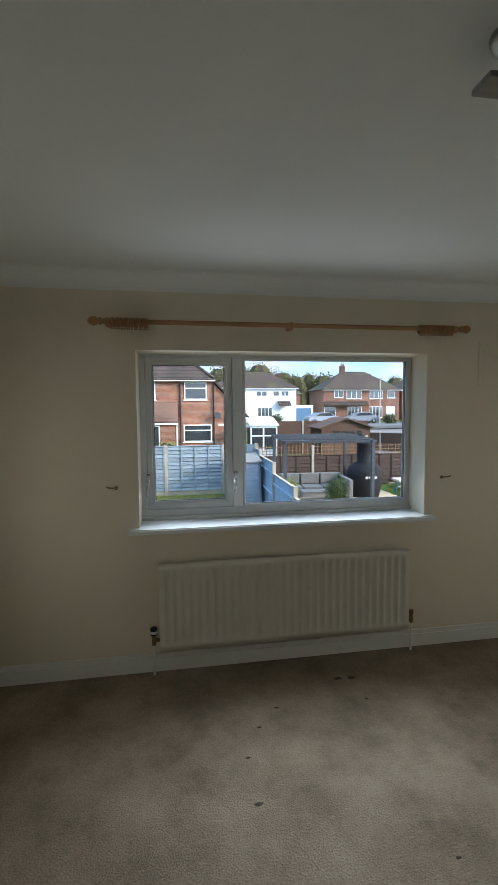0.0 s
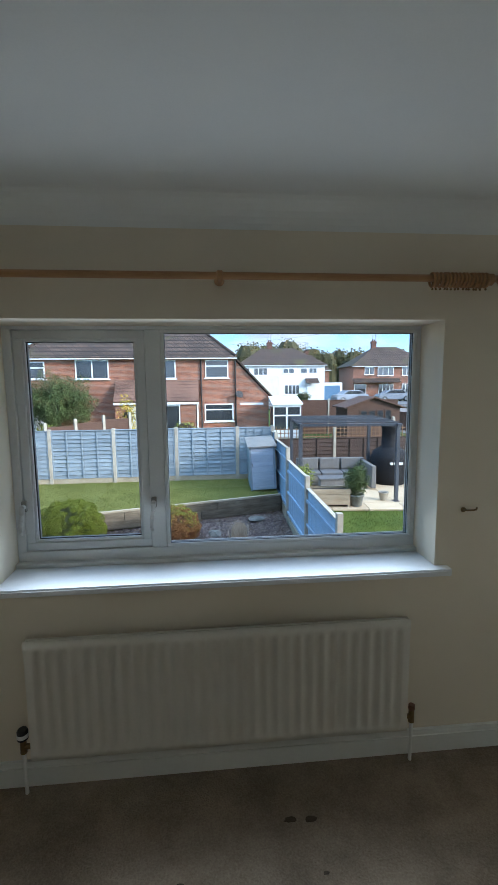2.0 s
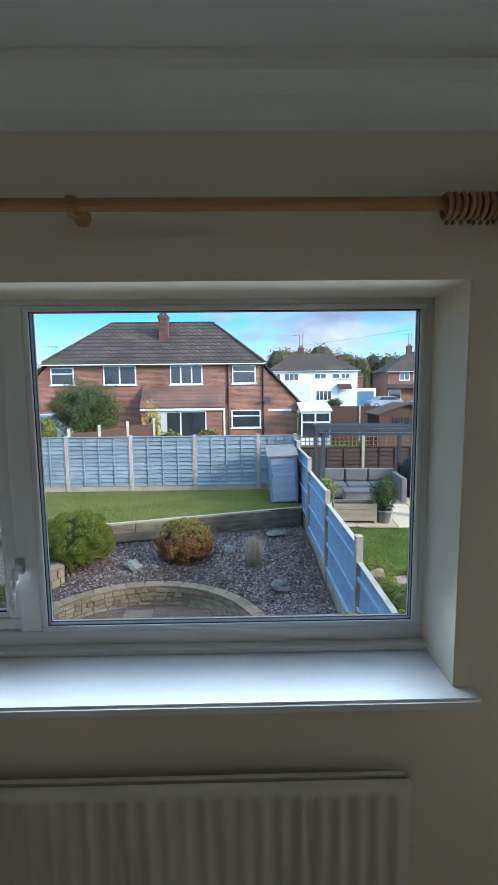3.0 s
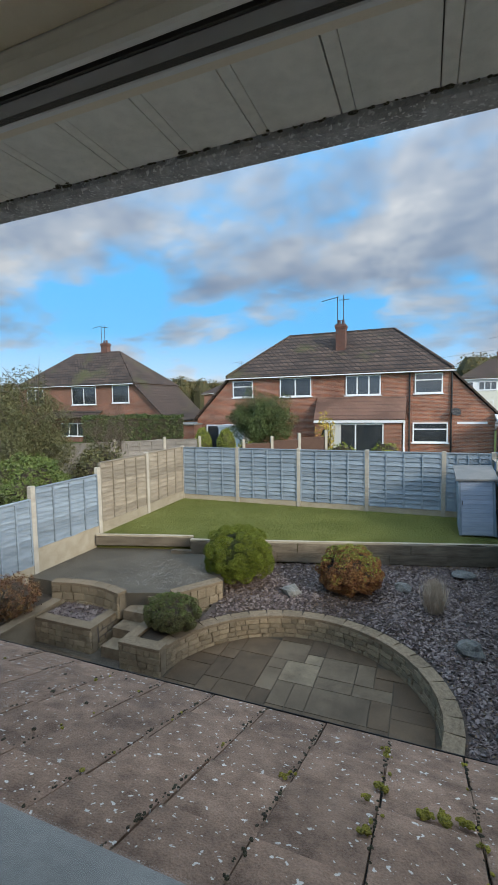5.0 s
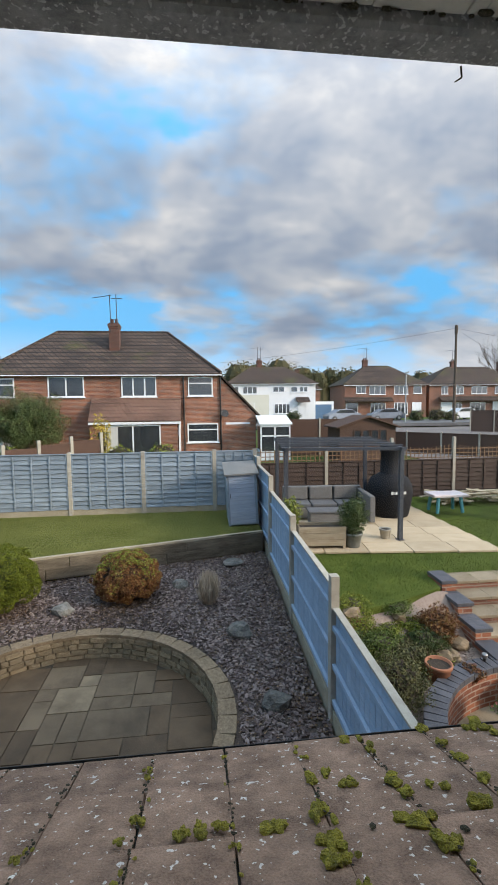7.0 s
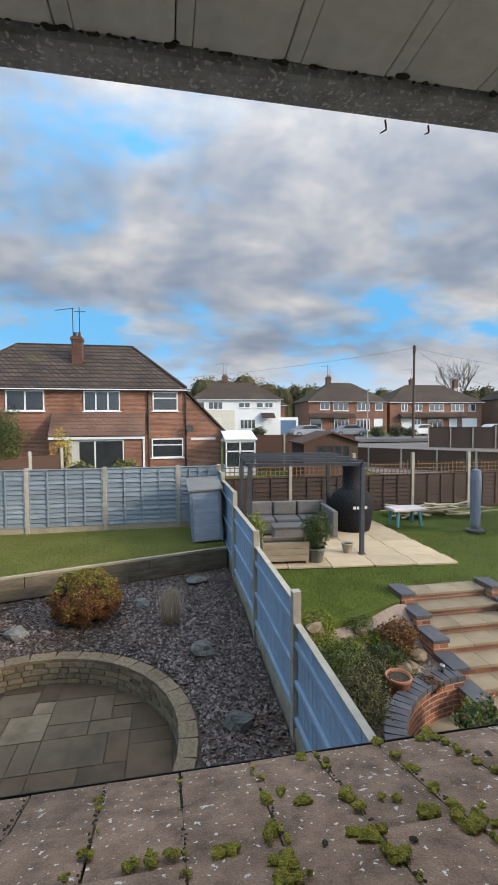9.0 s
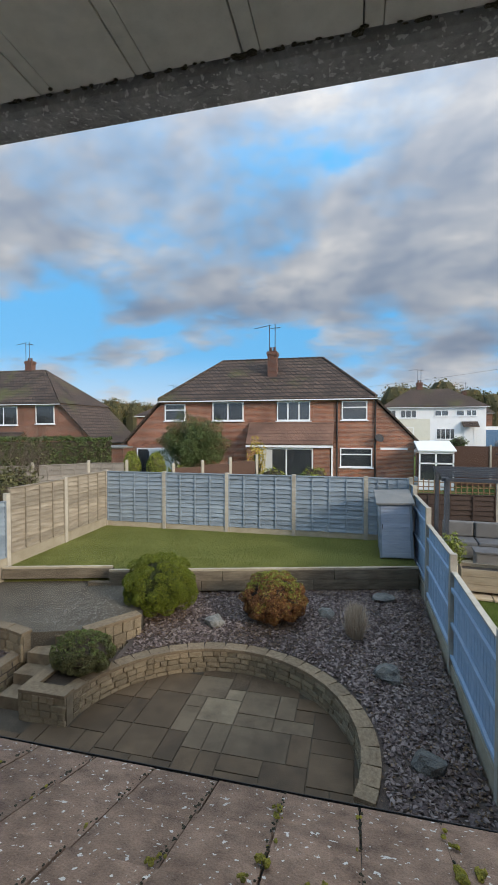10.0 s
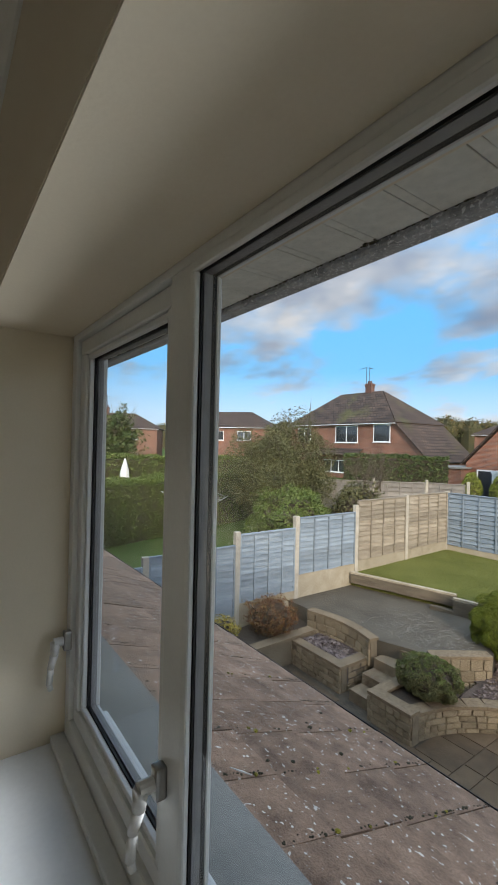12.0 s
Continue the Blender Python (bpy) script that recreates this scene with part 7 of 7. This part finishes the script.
def hip_house(name, label, x0, x1, y, depth, z0, eave, ridge, inset, wall, wins, chim=None, at=(0, 0, 0), rz=0.0, doors=(), porch=None, cat=None):
    """A plain house with a hipped roof; its front faces -y."""
    h = thing(name, label, "house", at=at, rz=rz)
    bm = pierced(x0, x1, z0, eave, y, y + 0.3, [(w[0], w[1], w[2], w[3]) for w in wins])
    box(bm, x0, y + 0.3, z0, x1, y + depth, eave)
    if cat:
        prism(bm, [(x1 + 0.001, y + 0.002, z0), (x1 + 0.001, y + 0.002, eave), (x1 + cat, y + 0.002, eave - cat * 0.95), (x1 + cat, y + 0.002, z0)], (0, depth - 0.1, 0))
    part("wall", bm, wall, h)
    bm = bmesh.new()
    a, b = (x0 + inset, y + depth / 2, ridge), (x1 - inset, y + depth / 2, ridge)
    o = 0.3
    c = [(x0 - o, y - o, eave), (x1 + o, y - o, eave), (x1 + o, y + depth + o, eave), (x0 - o, y + depth + o, eave)]
    slab3(bm, [c[0], c[1], b, a])
    slab3(bm, [c[3], c[2], b, a])
    slab3(bm, [c[1], c[2], b])
    slab3(bm, [c[0], c[3], a])
    if cat:
        slab3(bm, [(x1 + 0.1, y - o, eave + 0.05), (x1 + 0.1, y + depth, eave + 0.05), (x1 + cat + 0.2, y + depth, eave - cat * 0.95 - 0.1), (x1 + cat + 0.2, y - o, eave - cat * 0.95 - 0.1)], 0.1)
    part("roof", bm, M["rooftile"], h)
    part("gutter", boxes((x0 - o, y - o - 0.08, eave - 0.06, x1 + o, y - o, eave)), M["whiteframe"], h)
    for w in wins:
        casement(h, *w[:4], y, w[4])
    for dx0, dx1, dz1, m in doors:
        d = part("door", B(dx0, y - 0.05, z0 + 0.05, dx1, y - 0.002, dz1), m, h)
        part("door_frame", rim(dx0 - 0.08, dx1 + 0.08, z0 + 0.0, dz1 + 0.08, 0.08, y - 0.07, y - 0.052, 0), M["whiteframe"], d)
    if porch:
        bm = bmesh.new()
        slab3(bm, [(porch[0], y - 1.0, porch[2]), (porch[1], y - 1.0, porch[2]), (porch[1], y - 0.01, porch[2] + 0.6), (porch[0], y - 0.01, porch[2] + 0.6)], 0.08)
        part("porch_roof", bm, M["rooftile"], h)
    for k in chim or ():
        chimney(h, k, y + depth / 2 - 0.2, ridge - 0.6, ridge + 0.9, 0.7, 0.55)
    return h


# houses across the road
wh = hip_house("white_house", "white rendered semi-detached house across the road", 5.0, 16.2, 58, 7, -0.5, 4.25, 6.6, 3.4, M["whitewall"],
               [(6.9, 8.7, 3.0, 3.95, 3), (10.7, 12.2, 3.2, 3.9, 2), (13.0, 13.9, 3.2, 3.9, 1), (14.1, 15.2, 3.2, 3.9, 2), (10.9, 12.9, 0.5, 1.75, 4), (6.2, 8.4, 0.2, 1.9, 3), (5.3, 6.4, 3.0, 3.95, 2)], [9.1], doors=[(13.95, 14.9, 1.75, M["whitewall"])], porch=(13.6, 15.3, 1.9))
part("cream_half", B(5.0, 57.96, -0.5, 10.2, 57.995, 2.9), M["creamwall"], wh)
ga = thing("garage", "low white garage with a blue door", "garage", at=(16.2, 60, -0.5))
part("wall", boxes((0, 0, 0, 3.0, 4, 2.5)), M["whitewall"], ga)
part("door", B(0.3, -0.05, 0.05, 2.7, -0.002, 2.1), M["bluedoor"], ga)
hip_house("brick_house_far", "red brick house with brown hipped roof across the road", 21.4, 33.2, 62, 7, -0.5, 4.2, 7.1, 4.2, M["brickfar"],
          [(23.0, 24.4, 3.05, 4.1, 2), (24.9, 27.2, 2.9, 4.1, 3), (28.5, 30.5, 2.9, 4.1, 3), (31.3, 32.5, 3.0, 4.1, 1), (25.1, 27.25, 0.1, 1.75, 4), (28.5, 30.5, 0.1, 1.75, 4)], [25.2],
          doors=[(21.6, 23.2, 1.7, M["darkpane"]), (31.2, 32.4, 1.7, M["whiteframe"])], porch=(21.2, 28.0, 1.9), cat=None)
hip_house("brick_house_far", "red brick house with brown hipped roof across the road", 34.2, 49.5, 63, 7, -0.5, 4.2, 7.0, 4.6, M["brickfar"],
          [(36.0, 37.0, 2.9, 4.0, 2), (38.2, 39.4, 2.9, 4.0, 2), (40.6, 43.0, 2.9, 4.0, 3), (44.2, 46.4, 2.9, 4.0, 3), (47.2, 48.4, 2.9, 4.0, 1), (40.4, 42.8, 0.0, 1.7, 3), (38.0, 39.2, -0.2, 1.7, 2)], [39.4, 47.0],
          doors=[(36.0, 37.6, 1.7, M["whiteframe"]), (44.0, 45.2, 1.7, M["whiteframe"]), (46.2, 48.6, 1.7, M["whiteframe"])], porch=(35.6, 46.0, 1.9))
hip_house("brick_house_far", "red brick house at the end of the road", 51.5, 63, 58, 8, -0.5, 4.6, 7.4, 3.0, M["brickfar"], [(53, 55, 2.9, 4.0, 2), (57, 59, 2.9, 4.0, 2)], [56])
hip_house("brick_house_far", "dull brick house between the others, far off", 16.8, 24, 84, 7, -0.5, 4.4, 7.4, 2.6, M["brickfar"], [(18, 19.4, 2.9, 4, 2), (21, 22.4, 2.9, 4, 2)], [20])
# houses to the west
hip_house("brick_house_west", "red brick house with brown hipped roof behind the west gardens", -35.6, -24.3 + 2.1, 34.6, 7, -1.6, 3.75, 7.1, 4.0, M["brickfar"],
          [(-29.0, -26.2, 2.0, 3.6, 2), (-24.4, -22.6, 2.1, 3.65, 1), (-34.5, -32.5, 2.1, 3.5, 2), (-30.5, -27.5, -0.9, 0.3, 3)], [-28.2], porch=(-31.5, -25.5, 0.8), cat=3.4)
hip_house("brick_house_west", "red brick house seen far off to the west", -8, 6, 0, 8, -1.6, 3.9, 6.3, 3.6, M["brickfar"],
          [(-6.5, -4.5, 2.1, 3.4, 2), (-2.5, -0.5, 2.1, 3.4, 2), (1.5, 3.5, 2.1, 3.4, 2), (-6, -3, -0.9, 0.5, 3)], [-4.5], at=(-51.0, 36.0, 0), rz=38)
hip_house("brick_house_west", "red brick house seen far off to the west", -6, 6, 0, 8, -1.6, 3.4, 5.6, 3.6, M["brickfar"], [(-4.5, -2.5, 1.9, 3.1, 2), (1.5, 3.5, 1.9, 3.1, 2)], [-2], at=(-58.0, 22.0, 0), rz=60)
hip_house("brick_house_west", "red brick house far off between the roofs", -6, 6, 0, 8, -1.6, 3.4, 5.4, 3.2, M["brickfar"], [(-4.5, -2.5, 1.9, 3.1, 2), (1.5, 3.5, 1.9, 3.1, 2)], [-2], at=(-21.0, 58.0, 0), rz=10)

# road, drives, cars, poles
structure("road", boxes((6.0, 46.5, -0.75, 90, 56.0, -0.42)), M["asphalt"], "grey asphalt road and drives", "road")


bm = bmesh.new()
dv = [[bm.verts.new((x, y, ground_z(x, y) + 0.03)) for x in (14, 30, 60)] for y in (26, 32, 36, 40, 45, 46.6)]
for a, b in zip(dv, dv[1:]):
    for i in range(2):
        bm.faces.new((a[i], a[i + 1], b[i + 1], b[i]))
structure("pavement_drive", bm, M["drive"], "pinkish grey gravel drive before the road", "drive")


def car(x, y, rz, paint, label):
    c = thing("parked_car", label, "car", "cars parked across the road", at=(x, y, -0.42), rz=rz)
    bm = bmesh.new()
    prof = [(-2.1, 0.25), (-2.15, 0.6), (-1.95, 0.9), (-1.35, 0.98), (-0.7, 1.42), (0.9, 1.46), (1.6, 1.02), (2.1, 0.9), (2.15, 0.4), (2.1, 0.25)]
    prism(bm, [(px, -0.85, pz) for px, pz in prof], (0, 1.7, 0))
    bmesh.ops.bevel(bm, geom=bm.edges[:], offset=0.06, segments=2, affect="EDGES")
    part("body", bm, paint, c)
    bm = bmesh.new()
    prism(bm, [(-1.15, -0.87, 1.0), (-0.62, -0.87, 1.36), (0.85, -0.87, 1.39), (1.35, -0.87, 1.02)], (0, 1.74, 0))
    part("side_windows", bm, M["darkpane"], c)
    for wx in (-1.35, 1.35):
        for wy in (-0.88, 0.70):
            w = part("wheel", tube((wx, wy, 0.32), (wx, wy + 0.18, 0.32), 0.32, n=18), M["tyre"], c)
            part("rim", tube((wx, wy - 0.01, 0.32), (wx, wy + 0.19, 0.32), 0.19, n=14), M["steel"], w)


car(18.2, 53.5, 10, M["carpaint"], "silver-grey hatchback parked on the road")
car(24.0, 54.5, 0, M["carpaint"], "grey car parked before the brick house")
car(33.5, 54.0, 12, M["carwhite"], "white car parked on the drive")
car(45.0, 55.0, 5, M["carwhite"], "white car parked beside the fence")
car(6.0, 51.0, 0, M["carpaint"], "silver car parked beside the white house")
up_ = thing("utility_pole", "tall brown timber utility pole with wires", "utility pole", at=(28.95, 48, -1.0))
part("pole", tube((0, 0, -0.5), (0, 0, 10.9), 0.16, 0.11, 12), M["bark"], up_)
part("pole_cap", lathe([(0.14, 10.0), (0.17, 10.1), (0.17, 10.75), (0.12, 10.9)], 12), M["bark"], up_)
bm = bmesh.new()
for tx, ty, tz in ((-40, 18, 7.6), (40, 12, 9.6), (-2.5, -18, 4.5)):
    prev = Vector((0, 0, 10.6))
    for i in range(1, 13):
        t = i / 12
        p = Vector((tx * t, ty * t, 10.6 + (tz - 10.6) * t - 3.2 * t * (1 - t)))
        cyl(bm, prev, p, 0.010, n=4)
        prev = p
part("wire", bm, M["black"], up_)
lp = thing("street_lamp", "slim grey street lamp post", "street lamp", at=(24.4, 50, -0.5))
part("post", tube((0, 0, 0), (0, 0, 5.5), 0.07, 0.05, 10), M["wire"], lp)
part("lantern", B(-0.1, -0.5, 5.45, 0.1, 0.05, 5.58, bevel=0.02), M["wire"], lp)

# brown fences and summerhouse beyond
for k, (x0, y0, x1, y1, z0, h) in enumerate(((6.7, 30, 13.6, 29.2, -1.0, 1.7), (13.6, 32, 21.0, 24.0, -1.4, 1.15), (27, 42, 42, 36, -1.1, 2.0))):
    f = thing("far_fence", "dark brown boarded fence with pale posts", "fence", "far brown fences", at=(x0, y0, z0), rz=math.degrees(math.atan2(y1 - y0, x1 - x0)))
    ln = math.hypot(x1 - x0, y1 - y0)
    n = max(int(ln / 1.9), 1)
    for i in range(n):
        part("panel", boxes((i * ln / n + 0.06, -0.02, -0.6, (i + 1) * ln / n - 0.06, 0.02, h), (i * ln / n + 0.06, -0.035, h - 0.05, (i + 1) * ln / n - 0.06, 0.035, h)), M["wood" if k < 2 else "fencebrown"], f)
        part("post", B(i * ln / n - 0.05, -0.06, -0.6, i * ln / n + 0.05, 0.06, h + 0.08), M["concrete"], f)
su = thing("summerhouse", "brown timber summerhouse with a felt roof", "shed", at=(8.9, 25.4, -1.55))
part("body", B(0, 0, 0, 3.1, 2.2, 2.0), M["wood"], su)
bm = bmesh.new()
prism(bm, [(-0.2, -0.2, 1.95), (1.55, -0.2, 2.55), (3.3, -0.2, 1.95), (3.3, -0.2, 1.88), (1.55, -0.2, 2.46), (-0.2, -0.2, 1.88)], (0, 2.6, 0))
part("roof", bm, M["wood"], su)
bm = bmesh.new()
prism(bm, [(0, 0.002, 1.99), (1.55, 0.002, 2.47), (3.1, 0.002, 1.99)], (0, 2.1, 0))
part("gable", bm, M["wood"], su)
for i in range(4):
    w = part("window", rim(0.75 + i * 0.48, 1.19 + i * 0.48, 1.15, 1.8, 0.05, -0.03, -0.001, 0), M["wood"], su)
    part("pane", B(0.8 + i * 0.48, -0.012, 1.2, 1.14 + i * 0.48, -0.002, 1.75), M["darkpane"], w)

# ---- gardens to the north and west ----
tree("bay_tree", "rounded dull green tree before the brick house", (-7.4, 26.6, -1.57), 3.85, 1.85, 1.6, 1.5, "green", 24000, 0.06, 301, 0.12)
for i, x in enumerate((-10.0, -8.55)):
    shrub("clipped_conifer", "clipped lime-green barrel conifer", (x, 24.2, -1.57), 0.5, 0.5, 1.02, "lime", 3000, 0.06, 310 + i, 0.12, 2.0, 0.85, "pair of conifers", "bush", core=0.9)
for i, x in enumerate((-6.2, -3.6, -2.0, -0.2)):
    shrub("low_shrub", "low yellow-green shrub behind the fence", (x, 22 + (i % 2), -1.57), 0.75, 0.6, 0.74, "lime", 1200, 0.07, 320 + i, 0.3, 2.0, 0.7, "shrubs behind the fence", "bush", core=0.85)
shrub("yellow_shrub", "tall shrub with bright yellow leaves", (-3.5, 26.0, -1.57), 0.45, 0.45, 1.35, "yellow", 900, 0.08, 330, 0.4, 2.0, 0.5, core=0.4)
of = thing("side_fence", "brown picket side fence with pale posts", "fence", at=(-6.0, 20.5, -1.57), rz=35)
for i in range(4):
    part("post", B(i * 1.3 - 0.06, -0.06, 0, i * 1.3 + 0.06, 0.06, 1.75 + i * 0.1), M["concrete"], of)
    if i < 3:
        part("panel", B(i * 1.3 + 0.065, -0.02, 0, i * 1.3 + 1.235, 0.02, 1.55 + i * 0.1), M["wood"], of)
hedge("clipped_hedge", "long clipped green garden hedge in the west garden", (-11.2, 3.2), (-14.8, 14.6), 1.1, -1.6, 2.0, "hedge", 800, 0.045, 401)
hedge("clipped_hedge", "tall clipped green hedge further west", (-21.5, 8.0), (-17.5, 19.0), 1.4, -1.6, 2.5, "hedge", 200, 0.09, 402)
hedge("clipped_hedge", "dark clipped hedge beside the west houses", (-16.9, 22.6), (-12.2, 25.9), 1.3, -1.6, 2.75, "green", 260, 0.08, 403)
tree("garden_tree", "large olive-brown shrub tree in the west garden", (-10.6, 12.3, -1.56), 3.9, 2.05, 1.8, 1.75, "olive", 52000, 0.045, 410, 0.10)
shrub("laurel_bush", "pale green laurel bush behind the west fence", (-8.7, 11.3, -1.56), 1.45, 1.1, 1.0, "hedge", 16000, 0.05, 411, 0.35, 2.0, 0.7, category="bush")
shrub("laurel_bush", "olive laurel bush behind the west fence", (-8.3, 13.9, -1.56), 0.95, 0.85, 0.98, "olive", 6000, 0.055, 412, 0.35, 2.0, 0.7, category="bush")
tree("bare_shrub", "small leafless shrub behind the west fence", (-8.35, 14.3, -1.56), 2.9, 0.9, 0.8, 1.1, "olive", 260, 0.06, 413, 0.05, True)
tree("conifer", "dark green tree far off to the west", (-46.0, 18.6, -1.57), 6.6, 2.6, 2.6, 3.0, "green", 2600, 0.28, 414, 0.2)
tree("bare_tree", "tall leafless tree beside the far houses", (57.5, 80, -0.5), 13.0, 4.2, 4.0, 4.4, "olive", 0, 0.1, 415, 0.25, True)
for i, (x, y, r) in enumerate(((29.5, 52.5, 0.9), (27.0, 52.8, 0.8), (31.5, 53, 0.7), (12.5, 54.5, 0.8))):
    shrub("front_shrub", "green shrub in a front garden across the road", (x, y, -0.6), r * 1.2, r, r * 0.9, "green" if i % 2 else "olive", 700, 0.12, 420 + i, 0.35, 2.0, 0.6, "front garden shrubs", "bush")
gf = thing("grey_fence", "silvered grey lap fence in the west garden", "fence", at=(-12.4, 13.6, -1.57), rz=44)
for i in range(4):
    post(gf, i * 1.93, 0, -0.1, 2.05)
    if i < 3:
        lap_panel(gf, pose(i * 1.93 + 0.05, 0, 0.12, 0, 0, 0), 1.83, 1.78, M["fencegrey"], 500 + i, 10)
gf2 = thing("grey_fence", "short silvered grey fence beside the corner post", "fence", at=(-7.0, 18.3, -1.57), rz=20)
post(gf2, 0, 0, -0.1, 2.05)
lap_panel(gf2, pose(-1.8, 0, 0.12, 0, 0, 0), 1.7, 1.78, M["fencegrey"], 520, 10)
bw = thing("brick_outhouse", "low red brick outhouse beside the houses", "outhouse", at=(-14.8, 28.5, -1.57))
part("wall", boxes((0, 0, 0, 1.9, 3, 2.0)), M["brickfar"], bw)
part("roof", boxes((-0.1, -0.1, 2.0, 2.0, 3.1, 2.1)), M["felt"], bw)

dry = thing("rotary_dryer", "open rotary clothes dryer on the west lawn", "clothes dryer", at=(-11.0, 9.2, -1.57))
part("mast", tube((0, 0, 0), (0, 0, 1.55), 0.024, n=10), M["wire"], dry)
arms = [Vector((1.25 * math.cos(a), 1.25 * math.sin(a), 1.62)) for a in (0.5, 2.07, 3.64, 5.21)]
for a in arms:
    part("arm", tube((0, 0, 0.95), tuple(a), 0.012, n=6), M["wire"], dry)
bm = bmesh.new()
for r in range(5):
    t = 0.45 + r * 0.13
    for i in range(4):
        p, q = Vector((0, 0, 0.95)).lerp(arms[i], t), Vector((0, 0, 0.95)).lerp(arms[(i + 1) % 4], t)
        cyl(bm, p, q, 0.005, n=4)
part("line", bm, M["wire"], dry)
pw_ = thing("white_parasol", "closed white parasol in a far west garden", "parasol", at=(-19.4, 10.0, -1.57))
part("cover", lathe([(0.3, 0.3), (0.34, 0.4), (0.2, 1.8), (0.03, 2.4)], 10), M["gloss"], pw_)
part("mast", tube((0, 0, 0), (0, 0, 0.5), 0.04), M["wire"], pw_)

# woods on the skyline
rng = random.Random(900)
crowns = []
for i in range(150):
    x = -150 + i * 1.75 + rng.uniform(-1, 1)
    y = 108 + rng.uniform(-8, 10)
    base = 9.5 + 1.8 * noise.noise(Vector((x * 0.05, 3, 0))) + (2.4 * math.exp(-((x - 21) / 12) ** 2))
    crowns.append((x, y, base + rng.uniform(-1.2, 1.0), rng.uniform(2.4, 4.2)))

for i in range(90):
    a = radians(-62 - i * 0.75 + rng.uniform(-0.3, 0.3))
    d = 150 + rng.uniform(-10, 8)
    crowns.append((d * math.sin(a), d * math.cos(a), 7.2 + rng.uniform(-1.2, 1.0), rng.uniform(2.6, 4.4)))


def wood_pick(r):
    x, y, h, w = r.choice(crowns)
    d = Vector((r.gauss(0, 1), r.gauss(0, 1), r.gauss(0, 1))).normalized()
    k = (0.72 + 0.28 * r.random()) * (1 + 0.4 * noise.noise(d * 2 + Vector((x, y, 0))))
    return Vector((x + d.x * w * k, y + d.y * w * k, h - 3.5 + d.z * 3.4 * k)), d


me = leaves(95000, wood_pick, 0.42, 901, long=1.2)
me.materials.append(L["autumn"])
tagged(new("far_woods", me), "autumn woods along the skyline", "woods", kind="stuff")
# thick dark columns fill the crowns in place of the woods' inner shade
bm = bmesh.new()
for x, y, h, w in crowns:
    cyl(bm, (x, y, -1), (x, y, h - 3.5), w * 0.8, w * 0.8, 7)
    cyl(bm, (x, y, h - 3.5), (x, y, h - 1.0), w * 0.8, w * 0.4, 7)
tagged(new("far_wood_trunks", mesh_of(bm, M["woodmass"], "shade_columns")), "dark filler columns standing in for the shade inside the far woods", "woods", kind="stuff")
